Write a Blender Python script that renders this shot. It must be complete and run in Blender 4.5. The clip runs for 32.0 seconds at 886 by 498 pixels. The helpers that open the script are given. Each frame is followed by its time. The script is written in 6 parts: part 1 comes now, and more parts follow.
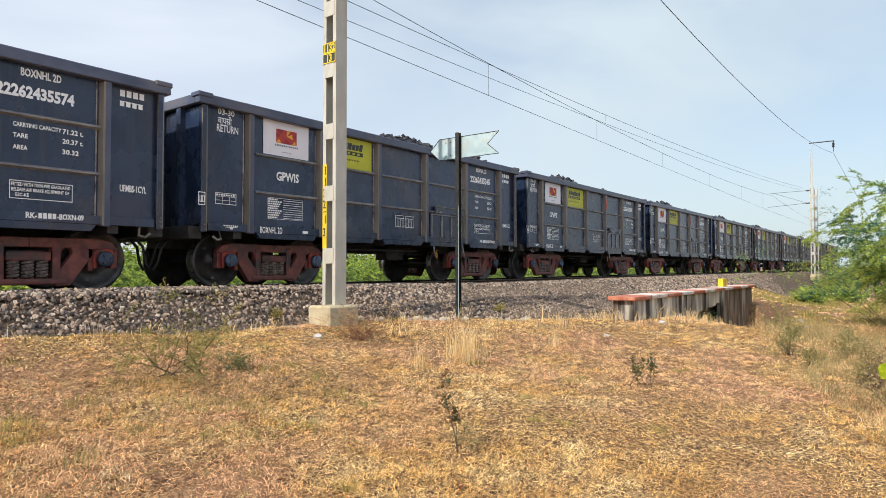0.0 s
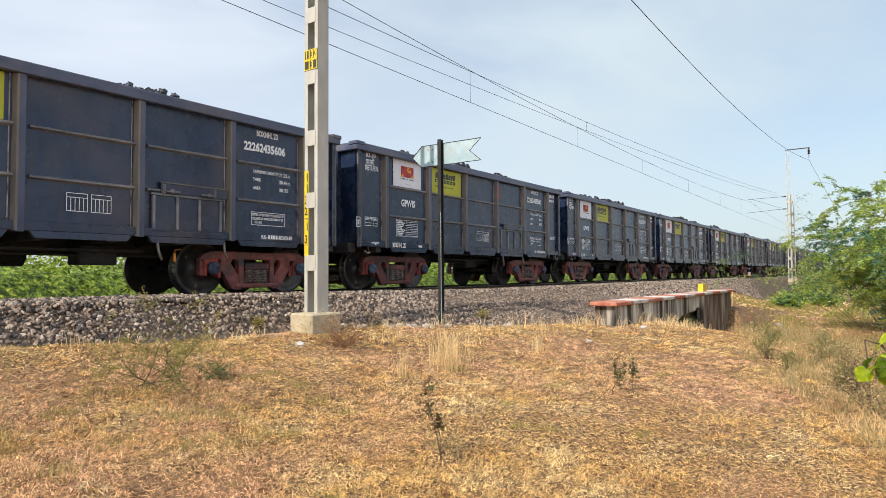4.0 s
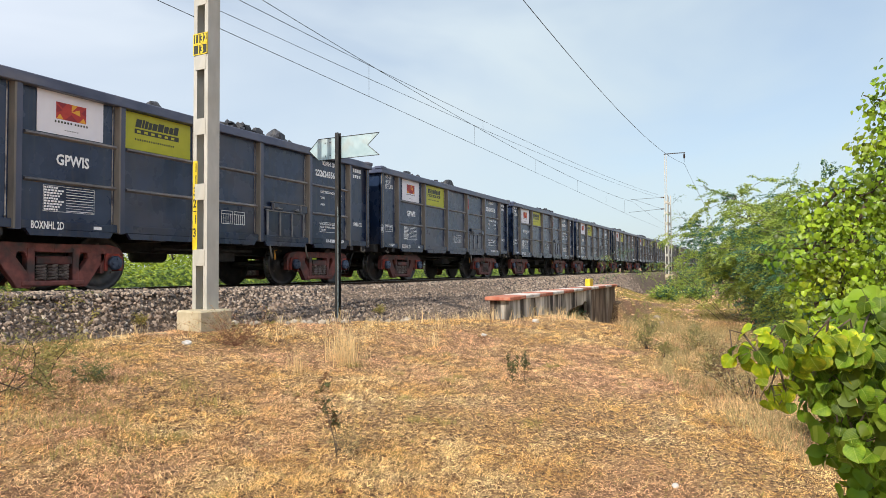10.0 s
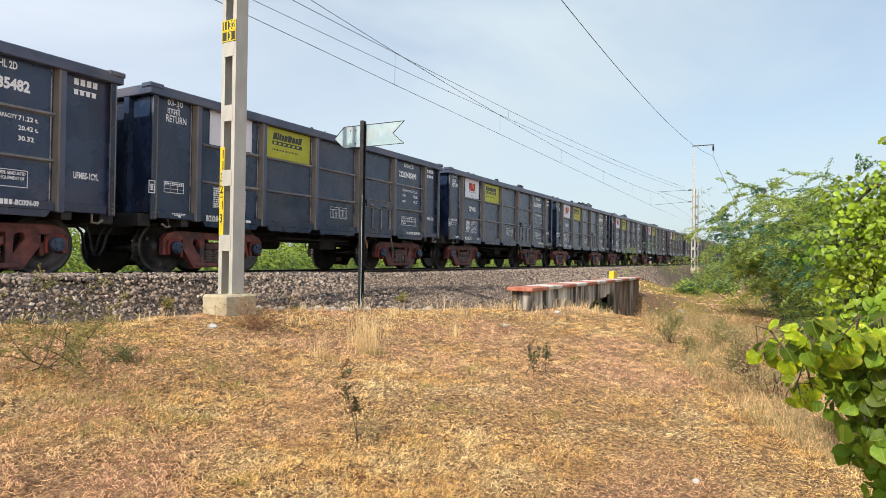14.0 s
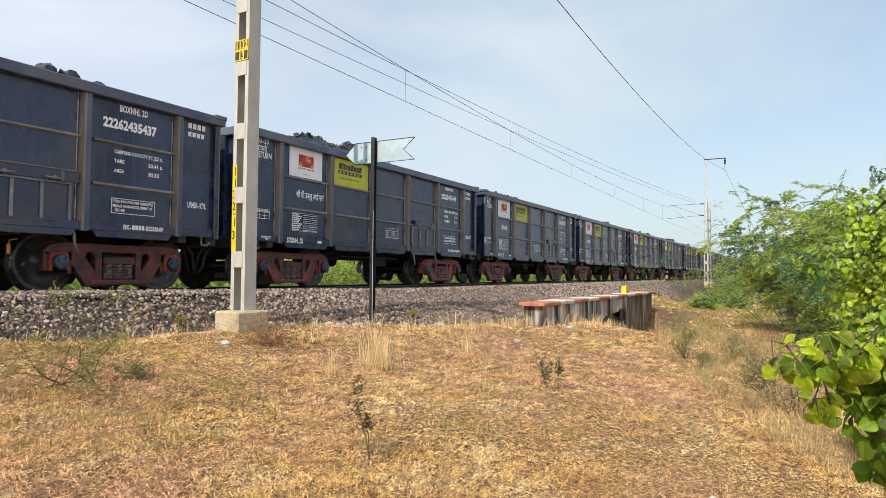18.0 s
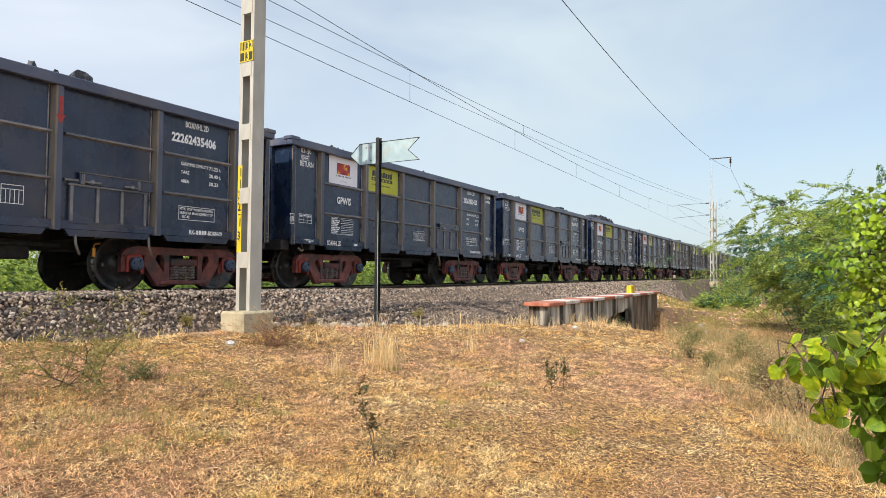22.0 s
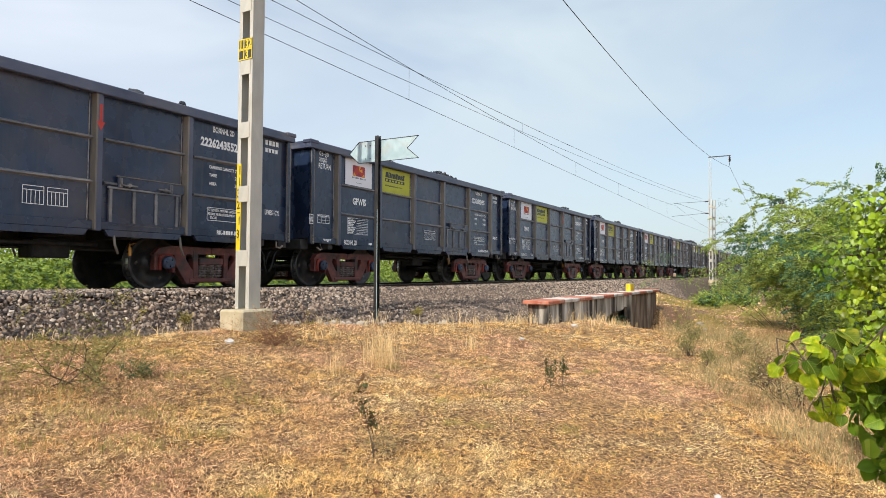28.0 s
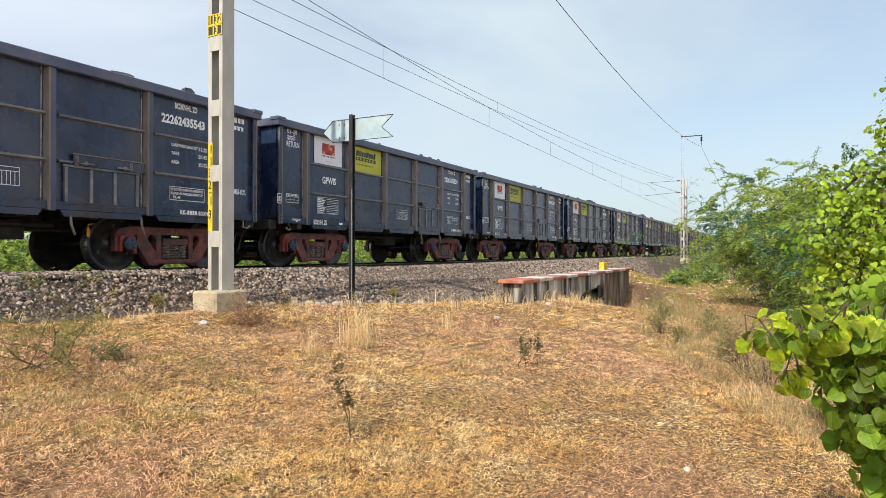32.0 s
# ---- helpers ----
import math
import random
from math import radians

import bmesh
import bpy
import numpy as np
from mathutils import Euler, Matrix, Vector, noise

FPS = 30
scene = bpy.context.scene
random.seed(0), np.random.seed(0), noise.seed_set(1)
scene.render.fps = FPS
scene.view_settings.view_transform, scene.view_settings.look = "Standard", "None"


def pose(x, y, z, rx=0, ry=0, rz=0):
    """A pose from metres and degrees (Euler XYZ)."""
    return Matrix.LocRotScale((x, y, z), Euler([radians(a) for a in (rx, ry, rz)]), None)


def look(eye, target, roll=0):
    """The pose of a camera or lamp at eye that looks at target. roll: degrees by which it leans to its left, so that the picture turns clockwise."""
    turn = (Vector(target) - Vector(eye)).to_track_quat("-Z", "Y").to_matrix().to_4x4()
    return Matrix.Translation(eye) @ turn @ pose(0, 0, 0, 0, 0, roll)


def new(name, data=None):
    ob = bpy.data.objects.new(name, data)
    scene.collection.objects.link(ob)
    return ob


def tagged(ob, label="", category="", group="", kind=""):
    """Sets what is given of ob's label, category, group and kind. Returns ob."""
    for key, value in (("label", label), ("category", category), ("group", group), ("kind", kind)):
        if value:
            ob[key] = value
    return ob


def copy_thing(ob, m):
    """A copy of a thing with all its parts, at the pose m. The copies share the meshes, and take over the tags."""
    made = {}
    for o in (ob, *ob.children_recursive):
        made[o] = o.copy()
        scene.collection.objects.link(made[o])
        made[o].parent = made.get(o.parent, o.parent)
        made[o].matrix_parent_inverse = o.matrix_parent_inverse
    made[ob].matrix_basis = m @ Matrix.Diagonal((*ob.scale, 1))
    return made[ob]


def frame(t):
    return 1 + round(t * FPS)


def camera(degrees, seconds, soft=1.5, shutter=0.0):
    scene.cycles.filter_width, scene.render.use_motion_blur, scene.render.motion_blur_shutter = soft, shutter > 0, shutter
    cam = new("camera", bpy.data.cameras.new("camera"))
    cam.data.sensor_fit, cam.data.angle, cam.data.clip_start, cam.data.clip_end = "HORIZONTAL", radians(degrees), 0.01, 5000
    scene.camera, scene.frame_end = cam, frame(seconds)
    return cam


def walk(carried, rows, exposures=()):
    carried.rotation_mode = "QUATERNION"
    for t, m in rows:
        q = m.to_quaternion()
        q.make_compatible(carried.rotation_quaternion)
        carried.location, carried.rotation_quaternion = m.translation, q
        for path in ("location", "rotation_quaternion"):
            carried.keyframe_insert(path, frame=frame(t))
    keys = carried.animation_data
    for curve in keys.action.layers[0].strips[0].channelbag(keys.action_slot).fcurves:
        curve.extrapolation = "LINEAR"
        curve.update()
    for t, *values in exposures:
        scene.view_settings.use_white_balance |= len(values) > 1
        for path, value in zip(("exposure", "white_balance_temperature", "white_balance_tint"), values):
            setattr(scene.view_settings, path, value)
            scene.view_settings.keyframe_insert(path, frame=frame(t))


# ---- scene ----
# The camera stands still beside the line and is turned by hand.
# World: x along the track (the way the train goes), y away from the camera, z up from the rail head.
cam = camera(69.98, 32.0, soft=0.45)
EYE = (0.0, -11.154, 0.361)
CAM_ROWS = [
    (0, -52.85, 1.7, 0.09), (0.5, -53.35, 2.16, 0.39), (1, -53.52, 2.36, 0.48), (1.5, -53.69, 2.46, 0.39),
    (2, -53.91, 2.4, 0.23), (2.5, -54.24, 1.93, -0.14), (3, -54.43, 2.14, 0.29), (3.5, -54.48, 2.33, 0.52),
    (5.5, -54.06, 2.06, -0.33), (6, -53.9, 2.52, 0.07), (6.5, -53.85, 2.49, 0.23), (7, -53.87, 2.09, 0.36),
    (7.5, -54.2, 2.55, 0.55), (8, -54.6, 2.38, 0.2), (8.5, -56.24, 2.17, 0.18), (9, -59.77, 2.34, -0.04),
    (9.5, -62.57, 2.02, -0.09), (10, -63.66, 1.81, 0.34), (10.5, -63.69, 1.62, 0.14), (11, -63.46, 1.66, -0.08),
    (11.5, -62.93, 1.57, -0.19), (12, -62.54, 1.42, -0.39), (12.5, -62.25, 1.15, -0.39), (13, -62.02, 0.78, -0.55),
    (13.5, -61.91, 0.99, -0.7), (14, -61.6, 0.84, -0.72), (14.5, -61.4, 1.88, -0.66), (16.5, -61.09, 1.75, -0.59),
    (17, -61.15, 2.02, -0.43), (17.5, -61.46, 2.55, -0.41), (18, -60.59, 2.22, -0.42), (18.5, -60.04, 1.74, -0.49),
    (19, -60.11, 2.45, -0.8), (19.5, -60.2, 2.53, -0.39), (20, -60.34, 2.66, -0), (20.5, -60.41, 2.64, -0.15),
    (21, -60.46, 2.27, -0.35), (21.5, -60.63, 2.32, -0.2), (22, -60.15, 2.23, -0.32), (22.5, -59.4, 2.06, -0.68),
    (23, -59.72, 2.05, -0.45), (23.5, -59.73, 2.01, -0.06), (24, -59.84, 2.13, 0.02), (24.5, -59.81, 2.14, -0.07),
    (25, -59.86, 1.93, -0.31), (25.5, -60.03, 2.12, -0.29), (27.5, -60.13, 2.2, -0.27), (28, -60.22, 2.07, -0.31),
    (28.5, -60.63, 1.65, -0.19), (29, -61.42, 1.15, -0.37), (29.5, -61.12, 0.78, -0.16), (30, -61.23, 0.66, -0.15),
    (30.5, -62.35, -0.65, 0.01), (31, -62.87, -0.39, 0.04), (31.5, -62.7, -0.04, 0.02), (32, -62.44, 0.24, -0.01),
]
walk(cam, [(t, pose(*EYE, 90 + p, r, y)) for t, y, p, r in CAM_ROWS])

# ---------------------------------------------------------------- light
SUN_TO = Vector((-0.97, 0.10, 0.85)).normalized()
world = bpy.data.worlds.new("world")
scene.world = world
world.use_nodes = True
wn, wl = world.node_tree.nodes, world.node_tree.links
wn.clear()
w_out = wn.new("ShaderNodeOutputWorld")
w_bg = wn.new("ShaderNodeBackground")
w_sky = wn.new("ShaderNodeTexSky")
w_sky.sky_type = "NISHITA"
w_sky.sun_disc = False
w_sky.sun_elevation = math.asin(SUN_TO.z)
w_sky.sun_rotation = math.atan2(SUN_TO.x, SUN_TO.y)
w_sky.altitude, w_sky.air_density, w_sky.dust_density, w_sky.ozone_density = 50, 1.0, 2.2, 1.0
w_tc = wn.new("ShaderNodeTexCoord")
w_map = wn.new("ShaderNodeMapping")
w_map.inputs["Rotation"].default_value = (0.0, 0.0, radians(25))
w_map.inputs["Scale"].default_value = (0.8, 1.6, 3.2)
w_noise = wn.new("ShaderNodeTexNoise")
w_noise.inputs["Scale"].default_value = 1.5
w_noise.inputs["Detail"].default_value = 4
w_noise.inputs["Distortion"].default_value = 0.4
w_ramp = wn.new("ShaderNodeValToRGB")
w_ramp.color_ramp.elements[0].position, w_ramp.color_ramp.elements[1].position = 0.36, 0.68
w_ramp.color_ramp.elements[0].color = (0.45, 0.45, 0.45, 1)
w_ramp.color_ramp.elements[1].color = (0.95, 0.95, 0.95, 1)
w_mix = wn.new("ShaderNodeMixRGB")
w_side = wn.new("ShaderNodeSeparateXYZ")
w_haze = wn.new("ShaderNodeValToRGB")
w_haze.color_ramp.elements[0].position, w_haze.color_ramp.elements[1].position = 0.45, 1.0
w_haze.color_ramp.elements[0].color = (4.80, 5.22, 5.85, 1)
w_haze.color_ramp.elements[1].color = (3.90, 4.62, 4.98, 1)
wl.new(w_tc.outputs["Generated"], w_side.inputs["Vector"])
wl.new(w_side.outputs["X"], w_haze.inputs["Fac"])
wl.new(w_haze.outputs["Color"], w_mix.inputs[2])
w_bg.inputs["Strength"].default_value = 0.15
wl.new(w_tc.outputs["Generated"], w_map.inputs["Vector"])
wl.new(w_map.outputs["Vector"], w_noise.inputs["Vector"])
wl.new(w_noise.outputs["Fac"], w_ramp.inputs["Fac"])
wl.new(w_ramp.outputs["Color"], w_mix.inputs[0])
wl.new(w_sky.outputs["Color"], w_mix.inputs[1])
wl.new(w_mix.outputs["Color"], w_bg.inputs["Color"])
wl.new(w_bg.outputs["Background"], w_out.inputs["Surface"])

sun_data = bpy.data.lights.new("sun", "SUN")
sun_data.energy, sun_data.angle, sun_data.color = 3.6, radians(0.6), (1.0, 0.92, 0.80)
sun = new("sun", sun_data)
sun.matrix_world = look(SUN_TO * 80, (0, 0, 0))
scene.view_settings.exposure = 0.22


# ---------------------------------------------------------------- materials
def ramp_node(n, stops):
    r = n.new("ShaderNodeValToRGB")
    e = r.color_ramp.elements
    while len(e) < len(stops):
        e.new(0.5)
    for k, (p, c) in enumerate(stops):
        e[k].position, e[k].color = p, (*c, 1)
    return r


def material(name, stops, scale=8.0, detail=5, rough=0.7, metal=0.0, bump=0.0, bump_scale=60.0, spot=None,
             spot_scale=1.2, spot_range=(0.55, 0.7), vary=0.0, island=0.0, stretch=(1, 1, 1), spec=0.5, coords="Object",
             translucent=None, distance=0.01, rough_var=0.1, pick=None, streak=None):
    """Noise-driven paint: stops along a fine noise, spots of another colour by a coarse one, and fine relief."""
    m = bpy.data.materials.new(name)
    m.use_nodes = True
    n, l = m.node_tree.nodes, m.node_tree.links
    b = n["Principled BSDF"]
    tc = n.new("ShaderNodeTexCoord")
    mp = n.new("ShaderNodeMapping")
    mp.inputs["Scale"].default_value = stretch
    l.new(tc.outputs[coords], mp.inputs["Vector"])
    no = n.new("ShaderNodeTexNoise")
    no.inputs["Scale"].default_value, no.inputs["Detail"].default_value = scale, detail
    l.new(mp.outputs["Vector"], no.inputs["Vector"])
    r = ramp_node(n, stops)
    l.new(no.outputs["Fac"], r.inputs["Fac"])
    colour = r.outputs["Color"]
    if spot:
        n2 = n.new("ShaderNodeTexNoise")
        n2.inputs["Scale"].default_value, n2.inputs["Detail"].default_value = spot_scale, 6
        l.new(mp.outputs["Vector"], n2.inputs["Vector"])
        mr = n.new("ShaderNodeMapRange")
        mr.inputs[1].default_value, mr.inputs[2].default_value = spot_range
        l.new(n2.outputs["Fac"], mr.inputs[0])
        mx = n.new("ShaderNodeMixRGB")
        mx.inputs[2].default_value = (*spot, 1)
        l.new(mr.outputs[0], mx.inputs[0])
        l.new(colour, mx.inputs[1])
        colour = mx.outputs["Color"]
    if streak:
        ms_ = n.new("ShaderNodeMapping")
        ms_.inputs["Scale"].default_value = (5.0, 1.0, 0.35)
        l.new(tc.outputs[coords], ms_.inputs["Vector"])
        n4 = n.new("ShaderNodeTexNoise")
        n4.inputs["Scale"].default_value, n4.inputs["Detail"].default_value = 2.2, 8
        l.new(ms_.outputs["Vector"], n4.inputs["Vector"])
        mr = n.new("ShaderNodeMapRange")
        mr.inputs[1].default_value, mr.inputs[2].default_value = 0.50, 0.80
        l.new(n4.outputs["Fac"], mr.inputs[0])
        mx = n.new("ShaderNodeMixRGB")
        mx.inputs[2].default_value = (*streak, 1)
        l.new(mr.outputs[0], mx.inputs[0])
        l.new(colour, mx.inputs[1])
        colour = mx.outputs["Color"]
    if pick:
        gi = n.new("ShaderNodeNewGeometry")
        pr = ramp_node(n, pick)
        l.new(gi.outputs["Random Per Island"], pr.inputs["Fac"])
        mx = n.new("ShaderNodeMixRGB")
        mx.blend_type = "MULTIPLY"
        mx.inputs[0].default_value = 1.0
        l.new(colour, mx.inputs[1])
        l.new(pr.outputs["Color"], mx.inputs[2])
        colour = mx.outputs["Color"]
    for amount, node, out in ((vary, "ShaderNodeObjectInfo", "Random"), (island, "ShaderNodeNewGeometry", "Random Per Island")):
        if amount:
            oi = n.new(node)
            mr = n.new("ShaderNodeMapRange")
            mr.inputs[3].default_value, mr.inputs[4].default_value = 1 - amount, 1 + amount
            l.new(oi.outputs[out], mr.inputs[0])
            hs = n.new("ShaderNodeHueSaturation")
            l.new(mr.outputs[0], hs.inputs["Value"])
            l.new(colour, hs.inputs["Color"])
            colour = hs.outputs["Color"]
    l.new(colour, b.inputs["Base Color"])
    rr = n.new("ShaderNodeMapRange")
    rr.inputs[3].default_value, rr.inputs[4].default_value = max(0, rough - rough_var), min(1, rough + rough_var)
    l.new(no.outputs["Fac"], rr.inputs[0])
    l.new(rr.outputs[0], b.inputs["Roughness"])
    b.inputs["Metallic"].default_value = metal
    b.inputs["Specular IOR Level"].default_value = spec
    if bump:
        n3 = n.new("ShaderNodeTexNoise")
        n3.inputs["Scale"].default_value, n3.inputs["Detail"].default_value = bump_scale, 6
        l.new(mp.outputs["Vector"], n3.inputs["Vector"])
        bp = n.new("ShaderNodeBump")
        bp.inputs["Strength"].default_value, bp.inputs["Distance"].default_value = bump, distance
        l.new(n3.outputs["Fac"], bp.inputs["Height"])
        l.new(bp.outputs["Normal"], b.inputs["Normal"])
    if translucent:
        tr = n.new("ShaderNodeBsdfTranslucent")
        l.new(colour, tr.inputs["Color"])
        ms = n.new("ShaderNodeMixShader")
        ms.inputs[0].default_value = translucent
        l.new(b.outputs[0], ms.inputs[1])
        l.new(tr.outputs[0], ms.inputs[2])
        l.new(ms.outputs[0], n["Material Output"].inputs["Surface"])
    return m


M_PAINT = material("wagon_paint", [(0.3, (0.009, 0.021, 0.054)), (0.7, (0.031, 0.052, 0.106))], 3.0, 8, 0.27, 0.0, 0.35, 4.0,
                   spot=(0.085, 0.068, 0.074), spot_scale=0.9, spot_range=(0.52, 0.80), vary=0.14, stretch=(0.8, 1, 0.7), distance=0.006, spec=0.5, streak=(0.048, 0.054, 0.070))
# Tan of dust and direct sun together: the sunlight is part of this colour.
M_POST = material("dusty_sunlit_paint", [(0.3, (0.125, 0.115, 0.10)), (0.7, (0.25, 0.215, 0.175))], 6.0, 8, 0.5, 0.0, 0.2, 40,
                  spot=(0.24, 0.185, 0.135), spot_scale=2.5, spot_range=(0.5, 0.75), vary=0.15, stretch=(1, 1, 0.3))
M_RIM = material("dusty_rim_paint", [(0.3, (0.050, 0.064, 0.115)), (0.7, (0.112, 0.125, 0.185))], 4.0, 8, 0.36, 0.0, 0.25, 20,
                 spot=(0.15, 0.14, 0.15), spot_scale=2.0, spot_range=(0.52, 0.8), vary=0.12, stretch=(0.5, 1, 1))
M_FACE = material("scuffed_post_paint", [(0.3, (0.045, 0.058, 0.105)), (0.7, (0.105, 0.115, 0.168))], 4.0, 8, 0.36, 0.0, 0.25, 30,
                  spot=(0.26, 0.24, 0.22), spot_scale=5.0, spot_range=(0.60, 0.80), vary=0.15, stretch=(1, 1, 0.3))
M_SEAM = material("flaked_seam_paint", [(0.36, (0.07, 0.07, 0.08)), (0.48, (0.36, 0.33, 0.30)), (0.7, (0.55, 0.52, 0.48))], 9.0, 8, 0.5, 0.0, 0.2, 40, vary=0.2, stretch=(1, 1, 0.6))
# Worn paint, paled further to put highlights of rails and bars into the colour.
M_STIFF = material("worn_highlit_stiffener_paint", [(0.3, (0.10, 0.108, 0.13)), (0.7, (0.29, 0.272, 0.265))], 5.0, 8, 0.38, 0.0, 0.2, 30,
                   spot=(0.14, 0.115, 0.09), spot_scale=3.0, spot_range=(0.54, 0.85), vary=0.2, stretch=(0.5, 1, 1))
M_UNDER = material("underframe_grime", [(0.3, (0.022, 0.022, 0.025)), (0.7, (0.060, 0.056, 0.052))], 9, 6, 0.8, 0, 0.4, 50)
M_BOGIE = material("bogie_red_oxide", [(0.3, (0.095, 0.030, 0.027)), (0.7, (0.26, 0.078, 0.060))], 7, 7, 0.6, 0, 0.35, 45,
                   spot=(0.055, 0.040, 0.038), spot_scale=3.0, spot_range=(0.50, 0.68), vary=0.3)
M_AXLEBOX = material("axle_box_red", [(0.3, (0.26, 0.030, 0.020)), (0.7, (0.42, 0.07, 0.045))], 12, 6, 0.6, 0, 0.2, 60, vary=0.35,
                     spot=(0.07, 0.04, 0.03), spot_scale=6.0, spot_range=(0.5, 0.75))
M_CAP = material("axle_cap_blue", [(0.3, (0.035, 0.055, 0.10)), (0.7, (0.09, 0.12, 0.18))], 14, 5, 0.5, 0.2, 0.2, 60, vary=0.4)
M_WHEEL = material("wheel_steel", [(0.3, (0.035, 0.034, 0.035)), (0.7, (0.10, 0.095, 0.09))], 6, 6, 0.40, 0.4, 0.2, 40,
                   spot=(0.12, 0.09, 0.07), spot_scale=3.0)
M_TREAD = material("polished_steel", [(0.3, (0.35, 0.35, 0.36)), (0.7, (0.5, 0.5, 0.5))], 20, 4, 0.3, 1.0)
M_SPRING = material("spring_steel", [(0.3, (0.16, 0.12, 0.11)), (0.7, (0.52, 0.44, 0.40))], 20, 5, 0.4, 0.5)
M_WHITE = material("white_marking", [(0.3, (0.93, 0.93, 0.94)), (0.7, (0.98, 0.98, 0.98))], 9, 7, 0.5, spot=(0.55, 0.56, 0.58), spot_scale=9, spot_range=(0.70, 0.9))
M_PANELW = material("white_panel", [(0.3, (0.87, 0.84, 0.88)), (0.7, (0.93, 0.90, 0.94))], 4, 5, 0.45, vary=0.04)
M_PANELY = material("yellow_panel", [(0.3, (0.47, 0.47, 0.014)), (0.7, (0.57, 0.56, 0.025))], 4, 5, 0.45, vary=0.08)
M_INK = material("dark_ink", [(0.3, (0.030, 0.033, 0.02)), (0.7, (0.045, 0.05, 0.03))], 9, 4, 0.5)
M_RED = material("red_mark", [(0.3, (0.45, 0.035, 0.03)), (0.7, (0.55, 0.06, 0.04))], 9, 4, 0.55, vary=0.2)
M_MAROON = material("maroon_mark", [(0.3, (0.28, 0.02, 0.03)), (0.7, (0.34, 0.03, 0.04))], 9, 4, 0.55)
M_ORANGE = material("orange_mark", [(0.3, (0.80, 0.36, 0.03)), (0.7, (0.86, 0.44, 0.05))], 9, 4, 0.55)
M_YELLOW = material("yellow_paint", [(0.3, (0.72, 0.52, 0.02)), (0.7, (0.82, 0.62, 0.04))], 9, 6, 0.5, spot=(0.4, 0.3, 0.05), spot_scale=8, spot_range=(0.62, 0.8))
M_TAG = material("orange_tag_paint", [(0.3, (0.55, 0.22, 0.02)), (0.7, (0.66, 0.30, 0.03))], 9, 5, 0.55, spot=(0.2, 0.1, 0.04), spot_scale=9)
M_COAL = material("coal", [(0.3, (0.014, 0.015, 0.019)), (0.7, (0.060, 0.064, 0.078))], 9, 8, 0.5, 0, 0.7, 30, island=0.6, distance=0.03)
M_MAST = material("mast_galvanised", [(0.3, (0.44, 0.43, 0.38)), (0.7, (0.60, 0.58, 0.52))], 5, 8, 0.6, 0.0, 0.15, 50,
                  spot=(0.42, 0.38, 0.30), spot_scale=1.6, spot_range=(0.5, 0.8), stretch=(1, 1, 0.4))
M_CONC = material("weathered_concrete", [(0.3, (0.43, 0.36, 0.23)), (0.7, (0.62, 0.54, 0.38))], 6, 8, 0.9, 0, 0.5, 35,
                  spot=(0.22, 0.18, 0.13), spot_scale=3.0, spot_range=(0.52, 0.75))
M_WALL = material("stained_plaster", [(0.34, (0.075, 0.062, 0.052)), (0.46, (0.42, 0.38, 0.32)), (0.62, (0.80, 0.76, 0.68))], 3.0, 9, 0.9, 0, 0.4, 25,
                  spot=(0.045, 0.038, 0.033), spot_scale=2.2, spot_range=(0.52, 0.62), stretch=(1, 1, 0.16))
M_WALLD = material("mud_stained_plaster", [(0.34, (0.08, 0.055, 0.04)), (0.55, (0.23, 0.165, 0.12)), (0.7, (0.40, 0.32, 0.25))], 3.2, 9, 0.9, 0, 0.4, 25,
                   spot=(0.46, 0.41, 0.34), spot_scale=2.6, spot_range=(0.58, 0.66), stretch=(1, 1, 0.22))
M_COPER = material("faded_red_coping", [(0.3, (0.42, 0.12, 0.07)), (0.7, (0.58, 0.22, 0.13))], 5, 7, 0.85, 0, 0.3, 30,
                   spot=(0.50, 0.38, 0.30), spot_scale=4, spot_range=(0.55, 0.75))
M_COPEW = material("faded_white_coping", [(0.3, (0.60, 0.54, 0.48)), (0.7, (0.82, 0.79, 0.74))], 5, 7, 0.85, 0, 0.3, 30,
                   spot=(0.30, 0.22, 0.17), spot_scale=4, spot_range=(0.55, 0.75))
M_RAIL = material("rusty_rail", [(0.3, (0.06, 0.038, 0.026)), (0.7, (0.12, 0.075, 0.05))], 12, 6, 0.8, 0.2, 0.3, 60)
M_SLEEPER = material("sleeper_concrete", [(0.3, (0.22, 0.20, 0.18)), (0.7, (0.34, 0.31, 0.28))], 8, 7, 0.9, 0, 0.4, 40)
M_BALLAST = material("ballast_stone", [(0.3, (0.70, 0.70, 0.70)), (0.7, (1.0, 1.0, 1.0))], 9, 6, 0.85, 0, 0.5, 40,
                     pick=[(0.0, (0.062, 0.054, 0.052)), (0.30, (0.145, 0.124, 0.114)), (0.55, (0.36, 0.265, 0.200)), (0.80, (0.49, 0.39, 0.305)), (0.94, (0.52, 0.41, 0.32)), (1.0, (0.66, 0.58, 0.49))])
M_BED = material("ballast_bed", [(0.3, (0.044, 0.031, 0.023)), (0.58, (0.20, 0.143, 0.10)), (0.78, (0.48, 0.37, 0.28))], 30, 8, 0.95, 0, 0.9, 22, distance=0.05,
                 spot=(0.055, 0.048, 0.046), spot_scale=0.5, spot_range=(0.55, 0.72))
M_BLACK = material("black_post_paint", [(0.3, (0.012, 0.012, 0.013)), (0.7, (0.03, 0.03, 0.03))], 10, 6, 0.5, spot=(0.09, 0.07, 0.05), spot_scale=7, spot_range=(0.6, 0.8))
